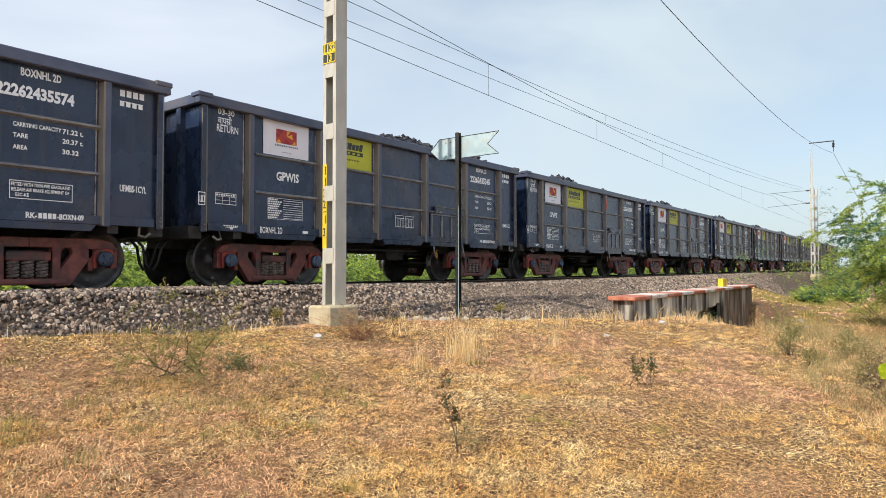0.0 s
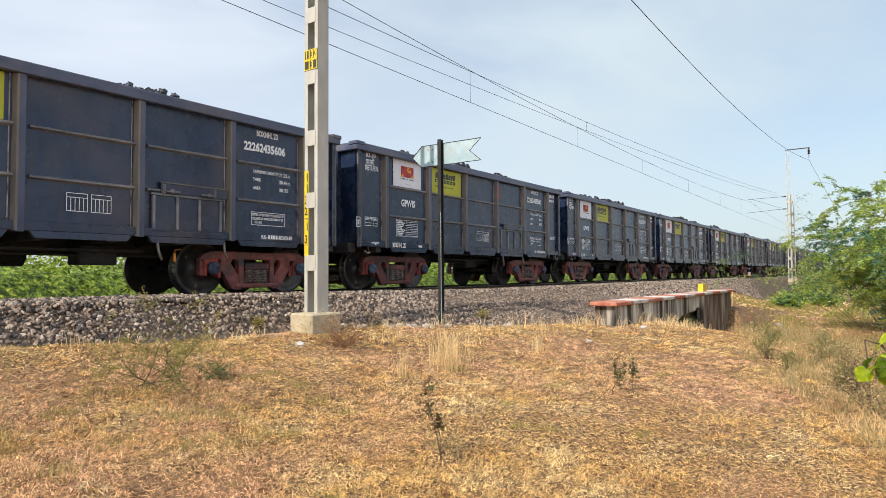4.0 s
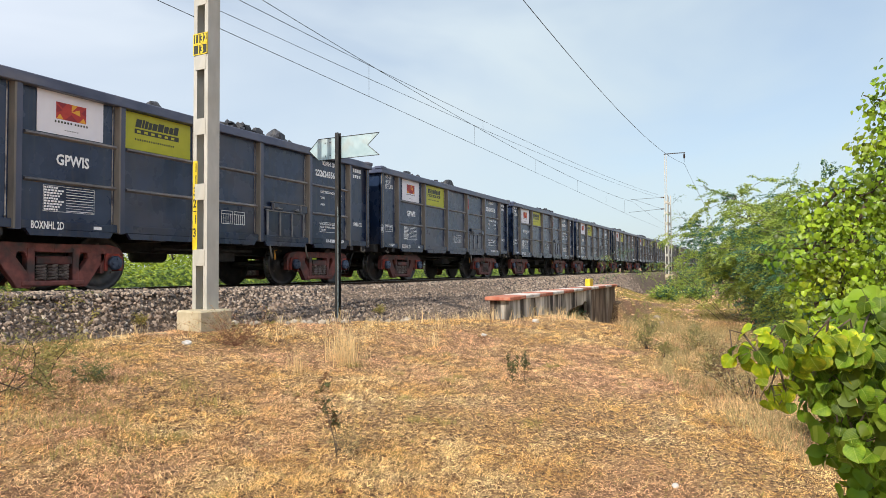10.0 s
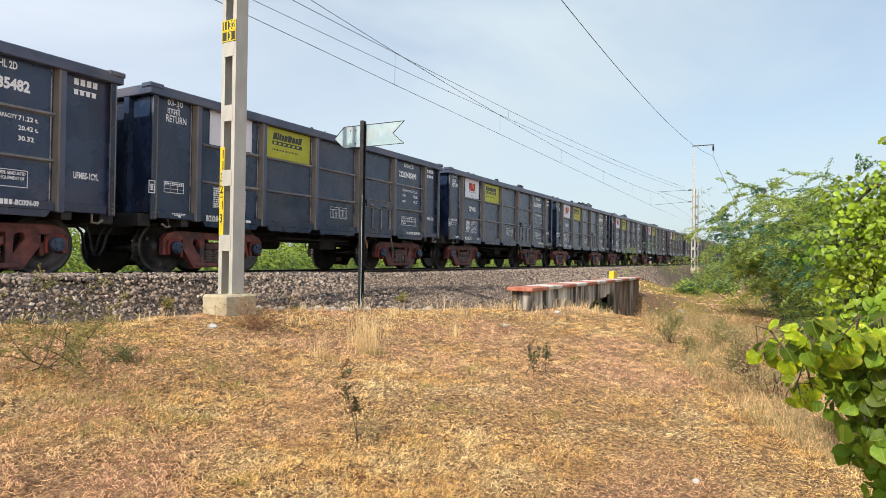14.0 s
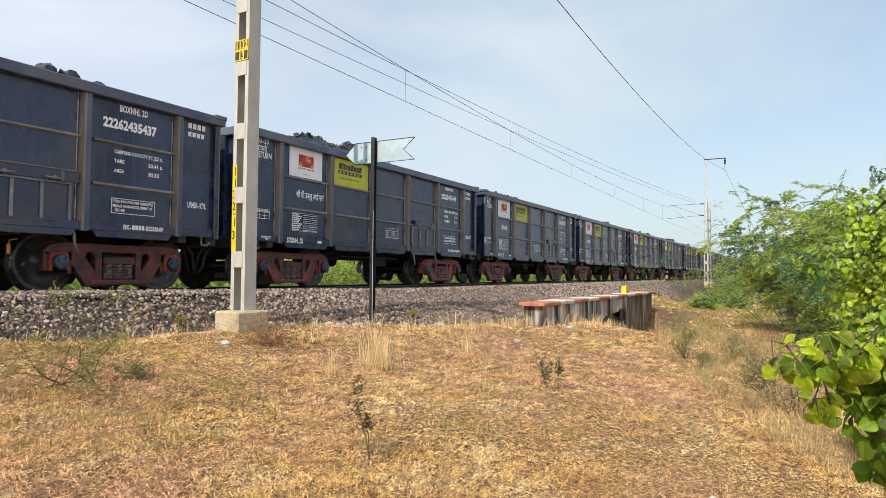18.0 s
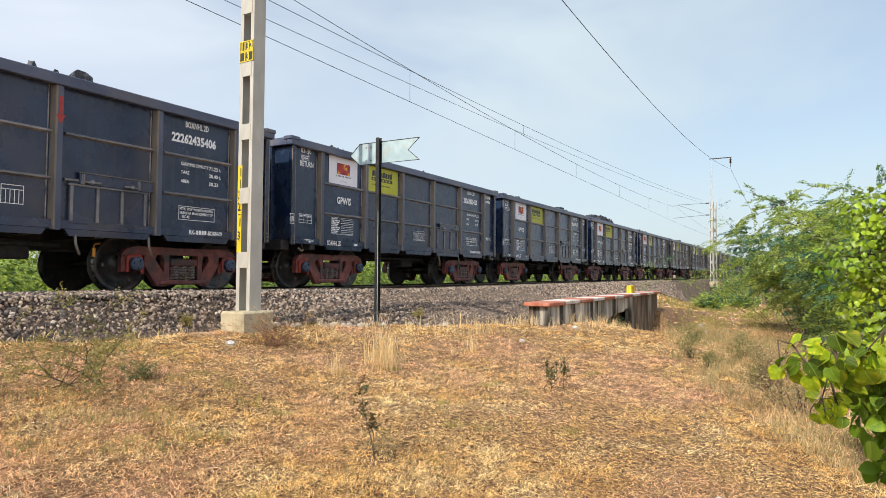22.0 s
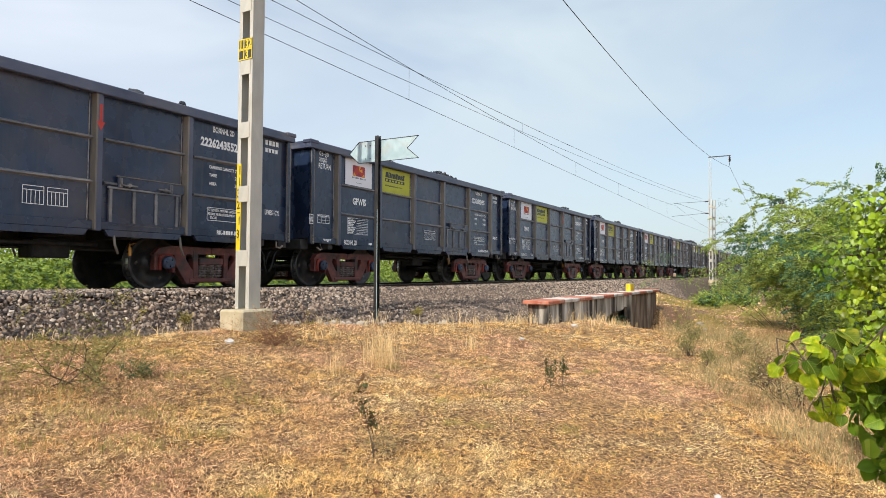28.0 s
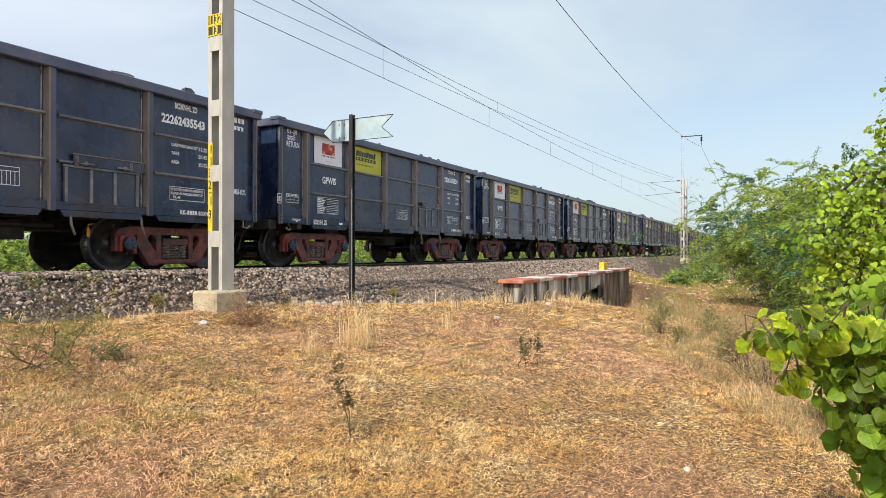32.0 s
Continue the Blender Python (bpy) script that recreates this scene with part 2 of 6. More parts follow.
M_BOARD = material("pale_board", [(0.3, (0.36, 0.50, 0.54)), (0.7, (0.50, 0.63, 0.66))], 5, 6, 0.45, 0.1, spot=(0.42, 0.42, 0.38), spot_scale=3, spot_range=(0.55, 0.8))
M_WIRE = material("dark_wire", [(0.3, (0.03, 0.03, 0.03)), (0.7, (0.07, 0.06, 0.055))], 10, 3, 0.5, 0.5)
M_INSUL = material("brown_insulator", [(0.3, (0.02, 0.012, 0.010)), (0.7, (0.05, 0.025, 0.02))], 10, 3, 0.25)
M_SOIL = material("dry_ground", [(0.36, (0.034, 0.018, 0.010)), (0.5, (0.22, 0.122, 0.056)), (0.68, (0.62, 0.41, 0.21))], 30, 10, 0.95, 0, 0.8, 30, distance=0.03,
                  spot=(0.26, 0.135, 0.075), spot_scale=0.55, spot_range=(0.50, 0.70), coords="Object")
M_STRAW = material("dry_straw", [(0.3, (0.60, 0.335, 0.105)), (0.5, (0.90, 0.58, 0.215)), (0.7, (0.98, 0.77, 0.40))], 1.6, 8, 0.7, 0, island=0.6, translucent=0.12,
                   spot=(0.84, 0.52, 0.29), spot_scale=0.55, spot_range=(0.46, 0.60))
M_PALE = material("bleached_straw", [(0.3, (0.66, 0.45, 0.20)), (0.7, (0.95, 0.76, 0.44))], 1.2, 6, 0.7, 0, island=0.35, translucent=0.15)
M_DRYSCRUB = material("dry_scrub_grass", [(0.3, (0.40, 0.245, 0.105)), (0.7, (0.80, 0.56, 0.29))], 1.2, 6, 0.8, 0, island=0.5, translucent=0.15)
M_REDTWIG = material("reddish_twig", [(0.3, (0.14, 0.06, 0.035)), (0.7, (0.32, 0.16, 0.09))], 10, 5, 0.85)
M_STRAWG = material("greenish_grass", [(0.3, (0.26, 0.23, 0.06)), (0.7, (0.48, 0.40, 0.14))], 1.5, 6, 0.7, 0, island=0.4, translucent=0.25)
M_SCRUB = material("grey_green_scrub", [(0.3, (0.26, 0.215, 0.088)), (0.7, (0.54, 0.43, 0.21))], 1.5, 5, 0.8, 0, island=0.4, translucent=0.2)
M_FEATHER = material("feathery_leaf", [(0.3, (0.21, 0.32, 0.050)), (0.7, (0.48, 0.57, 0.12))], 0.8, 5, 0.6, 0, island=0.45, translucent=0.38,
                     spot=(0.36, 0.38, 0.08), spot_scale=0.6, spot_range=(0.55, 0.75))
M_OLIVE = material("olive_thorn_leaf", [(0.3, (0.17, 0.175, 0.05)), (0.7, (0.32, 0.30, 0.105))], 0.9, 5, 0.65, 0, island=0.4, translucent=0.25)
M_OLIVED = material("dark_olive_leaf", [(0.3, (0.055, 0.07, 0.022)), (0.7, (0.15, 0.15, 0.05))], 2, 5, 0.6, 0, island=0.4, translucent=0.2)
# Blue-green shade of the bush interiors, put into a second leaf colour.
M_FEATHERD = material("shade_blue_feathery_leaf", [(0.3, (0.055, 0.15, 0.080)), (0.7, (0.13, 0.26, 0.135))], 0.8, 5, 0.6, 0, island=0.4, translucent=0.3)
M_BROAD = material("broad_leaf", [(0.3, (0.18, 0.29, 0.010)), (0.7, (0.40, 0.48, 0.018))], 2.0, 3, 0.45, 0, 0.3, 5.0, vary=0.55, translucent=0.4, spec=0.3,
                   spot=(0.62, 0.60, 0.03), spot_scale=1.8, spot_range=(0.50, 0.62))
# Darker copy of the broad leaf, with the look of shaded leaves in its colour.
M_BROADG = material("shade_green_broad_leaf", [(0.3, (0.065, 0.15, 0.010)), (0.7, (0.21, 0.31, 0.020))], 2.0, 5, 0.48, 0, 0.3, 5.0, vary=0.55, translucent=0.32, spec=0.25,
                    spot=(0.30, 0.36, 0.025), spot_scale=1.3, spot_range=(0.54, 0.70))
M_BROADT = material("bright_tree_leaf", [(0.3, (0.12, 0.24, 0.014)), (0.7, (0.34, 0.46, 0.030))], 2.0, 5, 0.40, 0, island=0.7, translucent=0.42,
                    spot=(0.44, 0.50, 0.03), spot_scale=1.3, spot_range=(0.56, 0.72))


def add_veins(m):
    """Pale midrib and slanting side veins, in the leaf's own space."""
    n, l = m.node_tree.nodes, m.node_tree.links
    b = n["Principled BSDF"]
    base = b.inputs["Base Color"].links[0].from_socket
    fed = [k.to_socket for k in base.links]
    tc, sep = n.new("ShaderNodeTexCoord"), n.new("ShaderNodeSeparateXYZ")
    l.new(tc.outputs["Object"], sep.inputs[0])

    def op(kind, a, c=None):
        q = n.new("ShaderNodeMath")
        q.operation = kind
        for k, v in enumerate((a, c)):
            if v is None:
                continue
            if isinstance(v, (int, float)):
                q.inputs[k].default_value = v
            else:
                l.new(v, q.inputs[k])
        return q.outputs[0]

    side = op("ABSOLUTE", sep.outputs["X"])
    wave = op("SINE", op("MULTIPLY", op("SUBTRACT", sep.outputs["Y"], op("MULTIPLY", side, 0.75)), 42.0))
    vein = op("MULTIPLY", op("GREATER_THAN", wave, 0.88), 0.14)
    rib = op("MULTIPLY", op("LESS_THAN", side, 0.018), 0.35)
    mx = n.new("ShaderNodeMixRGB")
    mx.inputs[2].default_value = (0.50, 0.56, 0.14, 1)
    l.new(op("MAXIMUM", vein, rib), mx.inputs[0])
    l.new(base, mx.inputs[1])
    for socket in fed:
        l.new(mx.outputs[0], socket)


add_veins(M_BROAD)
add_veins(M_BROADG)
# Dark brown for rotten straw and for shade painted into gaps of the grass.
M_ROTSHADE = material("dark_straw", [(0.3, (0.085, 0.038, 0.016)), (0.7, (0.28, 0.145, 0.06))], 0.9, 6, 0.85, 0, island=0.6)
M_DEAD = material("dead_leaf", [(0.3, (0.20, 0.07, 0.03)), (0.7, (0.36, 0.15, 0.07))], 20, 4, 0.7)
M_LUSH = material("lush_bush_leaf", [(0.3, (0.15, 0.23, 0.022)), (0.7, (0.36, 0.44, 0.045))], 0.5, 5, 0.6, 0, island=0.45, translucent=0.35)
M_UNDERGROWTH = material("green_undergrowth", [(0.35, (0.03, 0.06, 0.01)), (0.5, (0.15, 0.24, 0.025)), (0.66, (0.38, 0.46, 0.06))], 7.0, 8, 0.8, 0, 1.0, 9, distance=0.12)
M_BARK = material("brown_bark", [(0.3, (0.055, 0.040, 0.028)), (0.7, (0.16, 0.12, 0.085))], 14, 6, 0.9, 0, 0.6, 40, stretch=(1, 1, 0.3))
M_PAPER = material("white_litter", [(0.3, (0.50, 0.48, 0.46)), (0.7, (0.66, 0.64, 0.62))], 10, 4, 0.6)
M_STONE = material("pale_stone", [(0.3, (0.36, 0.31, 0.25)), (0.7, (0.52, 0.46, 0.38))], 10, 6, 0.85, 0, 0.4, 40, vary=0.3)


# ---------------------------------------------------------------- mesh helpers
def box(bm, x0, x1, y0, y1, z0, z1, bev=0.0):
    v = [bm.verts.new((x, y, z)) for x in (x0, x1) for y in (y0, y1) for z in (z0, z1)]
    q = [(0, 1, 3, 2), (4, 6, 7, 5), (0, 4, 5, 1), (2, 3, 7, 6), (0, 2, 6, 4), (1, 5, 7, 3)]
    f = [bm.faces.new([v[i] for i in k]) for k in q]
    if bev:
        e = {e for k in f for e in k.edges}
        bmesh.ops.bevel(bm, geom=list(e), offset=bev, segments=1, affect="EDGES", profile=0.5)
    return bm


def prism(bm, outline, lo, hi, axis="y"):
    """An outline of (a, b) pulled along an axis: y takes (x, z), x takes (y, z), z takes (x, y)."""
    def at(a, b, c):
        return {"y": (a, c, b), "x": (c, a, b), "z": (a, b, c)}[axis]
    p = [bm.verts.new(at(a, b, lo)) for a, b in outline]
    q = [bm.verts.new(at(a, b, hi)) for a, b in outline]
    n = len(p)
    fs = [bm.faces.new(p), bm.faces.new(q[::-1])]
    for i in range(n):
        fs.append(bm.faces.new((p[i], q[i], q[(i + 1) % n], p[(i + 1) % n])))
    bmesh.ops.recalc_face_normals(bm, faces=fs)
    return bm


def tube(bm, pts, r, sides=8, caps=True):
    """A round bar along points; r is one radius or one for each point."""
    pts = [Vector(p) for p in pts]
    rs = r if isinstance(r, (list, tuple)) else [r] * len(pts)
    rings = []
    for i, p in enumerate(pts):
        d = (pts[min(i + 1, len(pts) - 1)] - pts[max(i - 1, 0)]).normalized()
        u = d.cross(Vector((0.13, 0.31, 0.94)))
        if u.length < 1e-3:
            u = d.cross(Vector((1, 0, 0)))
        u.normalize()
        w = d.cross(u)
        rings.append([bm.verts.new(p + (u * math.cos(a) + w * math.sin(a)) * rs[i]) for a in [2 * math.pi * k / sides for k in range(sides)]])
    for a, b in zip(rings, rings[1:]):
        for k in range(sides):
            bm.faces.new((a[k], a[(k + 1) % sides], b[(k + 1) % sides], b[k])).smooth = sides > 5
    if caps:
        bm.faces.new(rings[0][::-1])
        bm.faces.new(rings[-1])
    return bm


def lathe(bm, profile, axis="y", sides=28, centre=(0, 0, 0)):
    """A profile of (along, radius) turned round an axis through centre."""
    rings = []
    for a, r in profile:
        ring = []
        for k in range(sides):
            t = 2 * math.pi * k / sides
            c, s = math.cos(t) * r, math.sin(t) * r
            p = {"y": (c, a, s), "x": (a, c, s), "z": (c, s, a)}[axis]
            ring.append(bm.verts.new(Vector(p) + Vector(centre)))
        rings.append(ring)
    fs = []
    for a, b in zip(rings, rings[1:]):
        for k in range(sides):
            f = bm.faces.new((a[k], a[(k + 1) % sides], b[(k + 1) % sides], b[k]))
            f.smooth = True
            fs.append(f)
    fs += [bm.faces.new(rings[0][::-1]), bm.faces.new(rings[-1])]
    bmesh.ops.recalc_face_normals(bm, faces=fs)
    return bm


def mesh_of(name, bm, mat):
    me = bpy.data.meshes.new(name)
    bm.to_mesh(me)
    bm.free()
    me.materials.append(mat)
    return me


def part(name, bm, mat, parent, label="", at=None):
    """One mesh object under a thing or a part; bm is a bmesh or a ready mesh."""
    me = bm if isinstance(bm, bpy.types.Mesh) else mesh_of(name, bm, mat)
    ob = new(name, me)
    ob.parent = parent
    if at:
        ob.location = at
    return tagged(ob, label) if label else ob


def thing(name, bm, mat, label, category, group="", kind=""):
    ob = new(name, mesh_of(name, bm, mat) if bm else None)
    return tagged(ob, label, category, group, kind)


def raw_mesh(name, verts, faces, mat, smooth=False):
    me = bpy.data.meshes.new(name)
    me.from_pydata(verts, [], faces)
    me.materials.append(mat)
    if smooth:
        me.polygons.foreach_set("use_smooth", [True] * len(me.polygons))
    me.update()
    return me


def lettering(text, height, mat, bold=0.012, squeeze=1.0, align="LEFT"):
    """Flat lettering that faces -y, its lower left corner at the origin."""
    cu = bpy.data.curves.new("lettering", "FONT")
    cu.body, cu.size, cu.align_x = text, height / 0.70, align
    cu.offset = bold * height
    cu.extrude = 0.0
    cu.resolution_u = 2
    ob = bpy.data.objects.new("lettering", cu)
    scene.collection.objects.link(ob)
    bpy.context.view_layer.update()
    me = bpy.data.meshes.new_from_object(ob.evaluated_get(bpy.context.evaluated_depsgraph_get()))
    bpy.data.objects.remove(ob)
    me.transform(Matrix.Diagonal((squeeze, 1, 1, 1)))
    me.transform(Matrix.Rotation(radians(90), 4, "X"))
    me.materials.clear()
    me.materials.append(mat)
    return me


def bars(bm, x, z, w, h, count=1, gap=0.25, y=0.0):
    """A row of plain bars that stands for writing."""
    step = w / count
    for k in range(count):
        x0 = x + k * step
        x1 = x0 + step * (1 - gap)
        bm.faces.new([bm.verts.new(p) for p in ((x0, y, z), (x1, y, z), (x1, y, z + h), (x0, y, z + h))])
    return bm


def smooth_step(a, b, v):
    t = min(1.0, max(0.0, (v - a) / (b - a)))
    return t * t * (3 - 2 * t)




# ---------------------------------------------------------------- ground
def along(v, table):
    for (a, p), (b, q) in zip(table, table[1:]):
        if v <= b:
            return p + (q - p) * min(1, max(0, (v - a) / (b - a)))
    return table[-1][1]


def toe(x):
    """Where the ballast ends on the near side."""
    return along(x, ((-400, -2.95), (7.5, -2.95), (8.6, -3.4), (10, -3.85), (12.6, -5.5), (24.6, -5.5), (26.5, -4.2), (34, -3.5), (400, -3.4)))


def ground_z(x, y, rough=True):
    if y > 0:
        z = -0.6 - 0.35 * smooth_step(3, 9, y)
    else:
        z = max(-0.57 + min(0, y + 3.2) * 0.09, -1.34)
        beyond = 0.25 * (x - 8.2) - 0.968 * (y + 10.4)
        fall = smooth_step(0, 4.0, beyond) * smooth_step(4, 9, x)
        fall = max(fall, smooth_step(14.5, 20, x) * smooth_step(6.3, 7.0, -y))
        fall = max(fall, smooth_step(16.0, 18.0, x) * smooth_step(24.4, 23.6, x) * smooth_step(5.8, 6.3, -y))
        fall = max(fall, smooth_step(23, 29, x) * smooth_step(5.2, 9.0, -y))
        z += 0.15 * smooth_step(6.0, 2.6, x) * smooth_step(-3, 0, x) * math.exp(-((y + 3.25) / 0.8) ** 2)
        z += 0.12 * math.exp(-((x - 13) / 3.0) ** 2 - ((y + 6.9) / 1.3) ** 2)
        z += (-1.62 - z) * fall
    if rough and -8 < x < 45 and -20 < y < 12:
        z += 0.05 * (noise.noise((x * 0.45, y * 0.45, 3.1))) + 0.025 * noise.noise((x * 1.7, y * 1.7, 8.0))
    return z


def steps(lo, hi, fine, ends):
    c = list(np.arange(lo, hi + 1e-6, fine))
    d, v, out = fine, hi, []
    while v < ends:
        d *= 1.35
        v += d
        out.append(v)
    return [lo - (v - hi) for v in reversed(out)] + c + out


gx, gy = steps(-4, 32, 0.25, 2600), steps(-13, 4, 0.25, 2600)
verts = [(x, y, ground_z(x, y)) for x in gx for y in gy]
nx, ny = len(gx), len(gy)
faces = [(i * ny + j, (i + 1) * ny + j, (i + 1) * ny + j + 1, i * ny + j + 1) for i in range(nx - 1) for j in range(ny - 1)]
ground = tagged(new("ground", raw_mesh("ground", verts, faces, M_SOIL, True)), "dry straw-covered reddish earth beside the railway", "ground", kind="structure")


# ---------------------------------------------------------------- track
def shoulder(x):
    return along(x, ((-400, 0.05), (5, 0.05), (9, 0.0), (14, -0.06), (400, -0.08)))


def bed_z(x, y):
    t = toe(x)
    prof = ((t - 0.25, min(-0.75, ground_z(x, t - 0.25, False) - 0.1)), (t, ground_z(x, t, False) + 0.0), (-2.55, shoulder(x) - 0.04), (-2.2, shoulder(x)), (-1.75, shoulder(x) - 0.02), (-1.35, -0.13),
            (1.35, -0.13), (2.3, -0.05), (3.3, -0.75))
    return along(y, prof)


bx = sorted(set([-400, -250, -150, -100, -60, -40, -25, -15] + list(np.arange(-8, 46, 0.4)) + list(np.arange(46, 120, 3.0)) + [150, 200, 300, 500, 900]))
rows_b, verts = 22, []
for x in bx:
    t = toe(x) - 0.25
    for j in range(rows_b):
        f = j / (rows_b - 1)
        y = t + (3.3 - t) * (f ** 1.25)
        z = bed_z(x, y)
        if -8 < x < 46:
            z += 0.03 * noise.noise((x * 1.3, y * 2.1, 0.5)) + 0.02 * noise.noise((x * 4, y * 4, 2.5))
        verts.append((x, y, z))
faces = [(i * rows_b + j, (i + 1) * rows_b + j, (i + 1) * rows_b + j + 1, i * rows_b + j + 1) for i in range(len(bx) - 1) for j in range(rows_b - 1)]
bed = tagged(new("ballast_bed", raw_mesh("ballast_bed", verts, faces, M_BED, True)), "grey crushed-stone ballast bed under the track", "ballast", kind="structure")

RAIL_PROFILE = [(-0.034, 0.0), (0.034, 0.0), (0.036, -0.03), (0.010, -0.045), (0.010, -0.13), (0.068, -0.145), (0.068, -0.156),
                (-0.068, -0.156), (-0.068, -0.145), (-0.010, -0.13), (-0.010, -0.045), (-0.036, -0.03)]
track = tagged(new("railway_track"), "rusty steel rails on concrete sleepers", "track", kind="structure")
for side in (-0.872, 0.872):
    bm = bmesh.new()
    prism(bm, [(side + a, b) for a, b in RAIL_PROFILE], -300, 700, "x")
    rail = part("rail", bm, M_RAIL, track, "rusty rail with a polished head")
    bm = bmesh.new()
    box(bm, -300, 700, side - 0.026, side + 0.026, 0.0, 0.004)
    part("rail_head", bm, M_TREAD, rail, "polished running surface")
bm = bmesh.new()
prism(bm, [(-0.13, -0.30), (0.13, -0.30), (0.10, -0.162), (-0.10, -0.162)], -1.37, 1.37, "y")
sleeper = mesh_of("sleeper", bm, M_SLEEPER)
for k in range(150):
    part("sleeper", sleeper, None, track, at=(-12 + 0.62 * k, 0, 0))


def ico():
    p = (1 + 5 ** 0.5) / 2
    v = np.array([(-1, p, 0), (1, p, 0), (-1, -p, 0), (1, -p, 0), (0, -1, p), (0, 1, p), (0, -1, -p), (0, 1, -p), (p, 0, -1), (p, 0, 1), (-p, 0, -1), (-p, 0, 1)])
    f = np.array([(0, 11, 5), (0, 5, 1), (0, 1, 7), (0, 7, 10), (0, 10, 11), (1, 5, 9), (5, 11, 4), (11, 10, 2), (10, 7, 6), (7, 1, 8), (3, 9, 4), (3, 4, 2),
                  (3, 2, 6), (3, 6, 8), (3, 8, 9), (4, 9, 5), (2, 4, 11), (6, 2, 10), (8, 6, 7), (9, 8, 1)])
    return v / np.linalg.norm(v[0]), f


CUBE_V = np.array([(x, y, z) for x in (-1, 1) for y in (-1, 1) for z in (-1, 1)]) * 0.72
CUBE_F = np.array([(0, 1, 3), (0, 3, 2), (4, 6, 7), (4, 7, 5), (0, 4, 5), (0, 5, 1), (2, 3, 7), (2, 7, 6), (0, 2, 6), (0, 6, 4), (1, 5, 7), (1, 7, 3)])


def lumps(name, points, sizes, mat, seed=1, flat=0.75, blocky=True):
    """Many angular lumps in one mesh, each its own island."""
    g = np.random.default_rng(seed)
    v, f = (CUBE_V, CUBE_F) if blocky else ico()
    k = len(v)
    n = len(points)
    shape = v[None] * (g.uniform(0.62, 1.3, (n, k, 3)) if blocky else g.uniform(0.45, 1.4, (n, k, 1)))
    shape *= np.stack([g.uniform(0.8, 1.25, n), g.uniform(0.7, 1.1, n), g.uniform(flat - 0.15, flat + 0.2, n)], 1)[:, None]
    q = g.normal(size=(n, 4))
    q /= np.linalg.norm(q, axis=1)[:, None]
    a, b, c, d = q.T
    rot = np.stack([1 - 2 * (c * c + d * d), 2 * (b * c - a * d), 2 * (b * d + a * c), 2 * (b * c + a * d), 1 - 2 * (b * b + d * d), 2 * (c * d - a * b),
                    2 * (b * d - a * c), 2 * (c * d + a * b), 1 - 2 * (b * b + c * c)], 1).reshape(n, 3, 3)
    pts = np.einsum("nij,nkj->nki", rot, shape) * np.asarray(sizes)[:, None, None] + np.asarray(points)[:, None]
    fs = (f[None] + k * np.arange(n)[:, None, None]).reshape(-1, 3)
    me = bpy.data.meshes.new(name)
    me.vertices.add(n * k)
    me.vertices.foreach_set("co", pts.reshape(-1))
    me.loops.add(len(fs) * 3)
    me.loops.foreach_set("vertex_index", fs.reshape(-1).astype(np.int32))
    me.polygons.add(len(fs))
    me.polygons.foreach_set("loop_start", np.arange(0, len(fs) * 3, 3, dtype=np.int32))
    me.polygons.foreach_set("use_smooth", np.zeros(len(fs), dtype=bool))
    me.update(calc_edges=True)
    me.materials.append(mat)
    return me


g_st = np.random.default_rng(3)
near_pts, near_siz, pts, siz = [], [], [], []
for _ in range(60000):
    x = -3 + 50 * g_st.random() ** 1.7
    t = toe(x)
    y = t - 0.15 + (-1.7 - t + 0.15) * g_st.random() ** 0.9
    r = 0.018 + 0.024 * g_st.random() ** 1.8 * (1.0 if x < 12 else 0.85)
    if x > 11 and y < -2.6:
        if g_st.random() > 0.75:
            continue
        r *= 0.72
    (near_pts if x < 9 else pts).append((x, y, bed_z(x, y) + 0.35 * r))
    (near_siz if x < 9 else siz).append(r)
for _ in range(9000):
    x = g_st.uniform(20, 50)
    y = toe(x) - 0.3 + (-1.7 - toe(x) + 0.3) * g_st.random()
    pts.append((x, y, bed_z(x, max(y, toe(x))) + 0.01))
    siz.append(0.025 + 0.03 * g_st.random() ** 2)
tagged(new("ballast_stones", lumps("ballast_stones", near_pts, near_siz, M_BALLAST, 6, 0.75, False)), "loose angular grey and brown ballast stones", "ballast", kind="stuff")
tagged(new("ballast_stones", lumps("ballast_stones", pts, siz, M_BALLAST, 5, 0.75, True)), "loose angular grey and brown ballast stones", "ballast", kind="stuff")


# ---------------------------------------------------------------- masts and wires
MAST_Y = -3.2


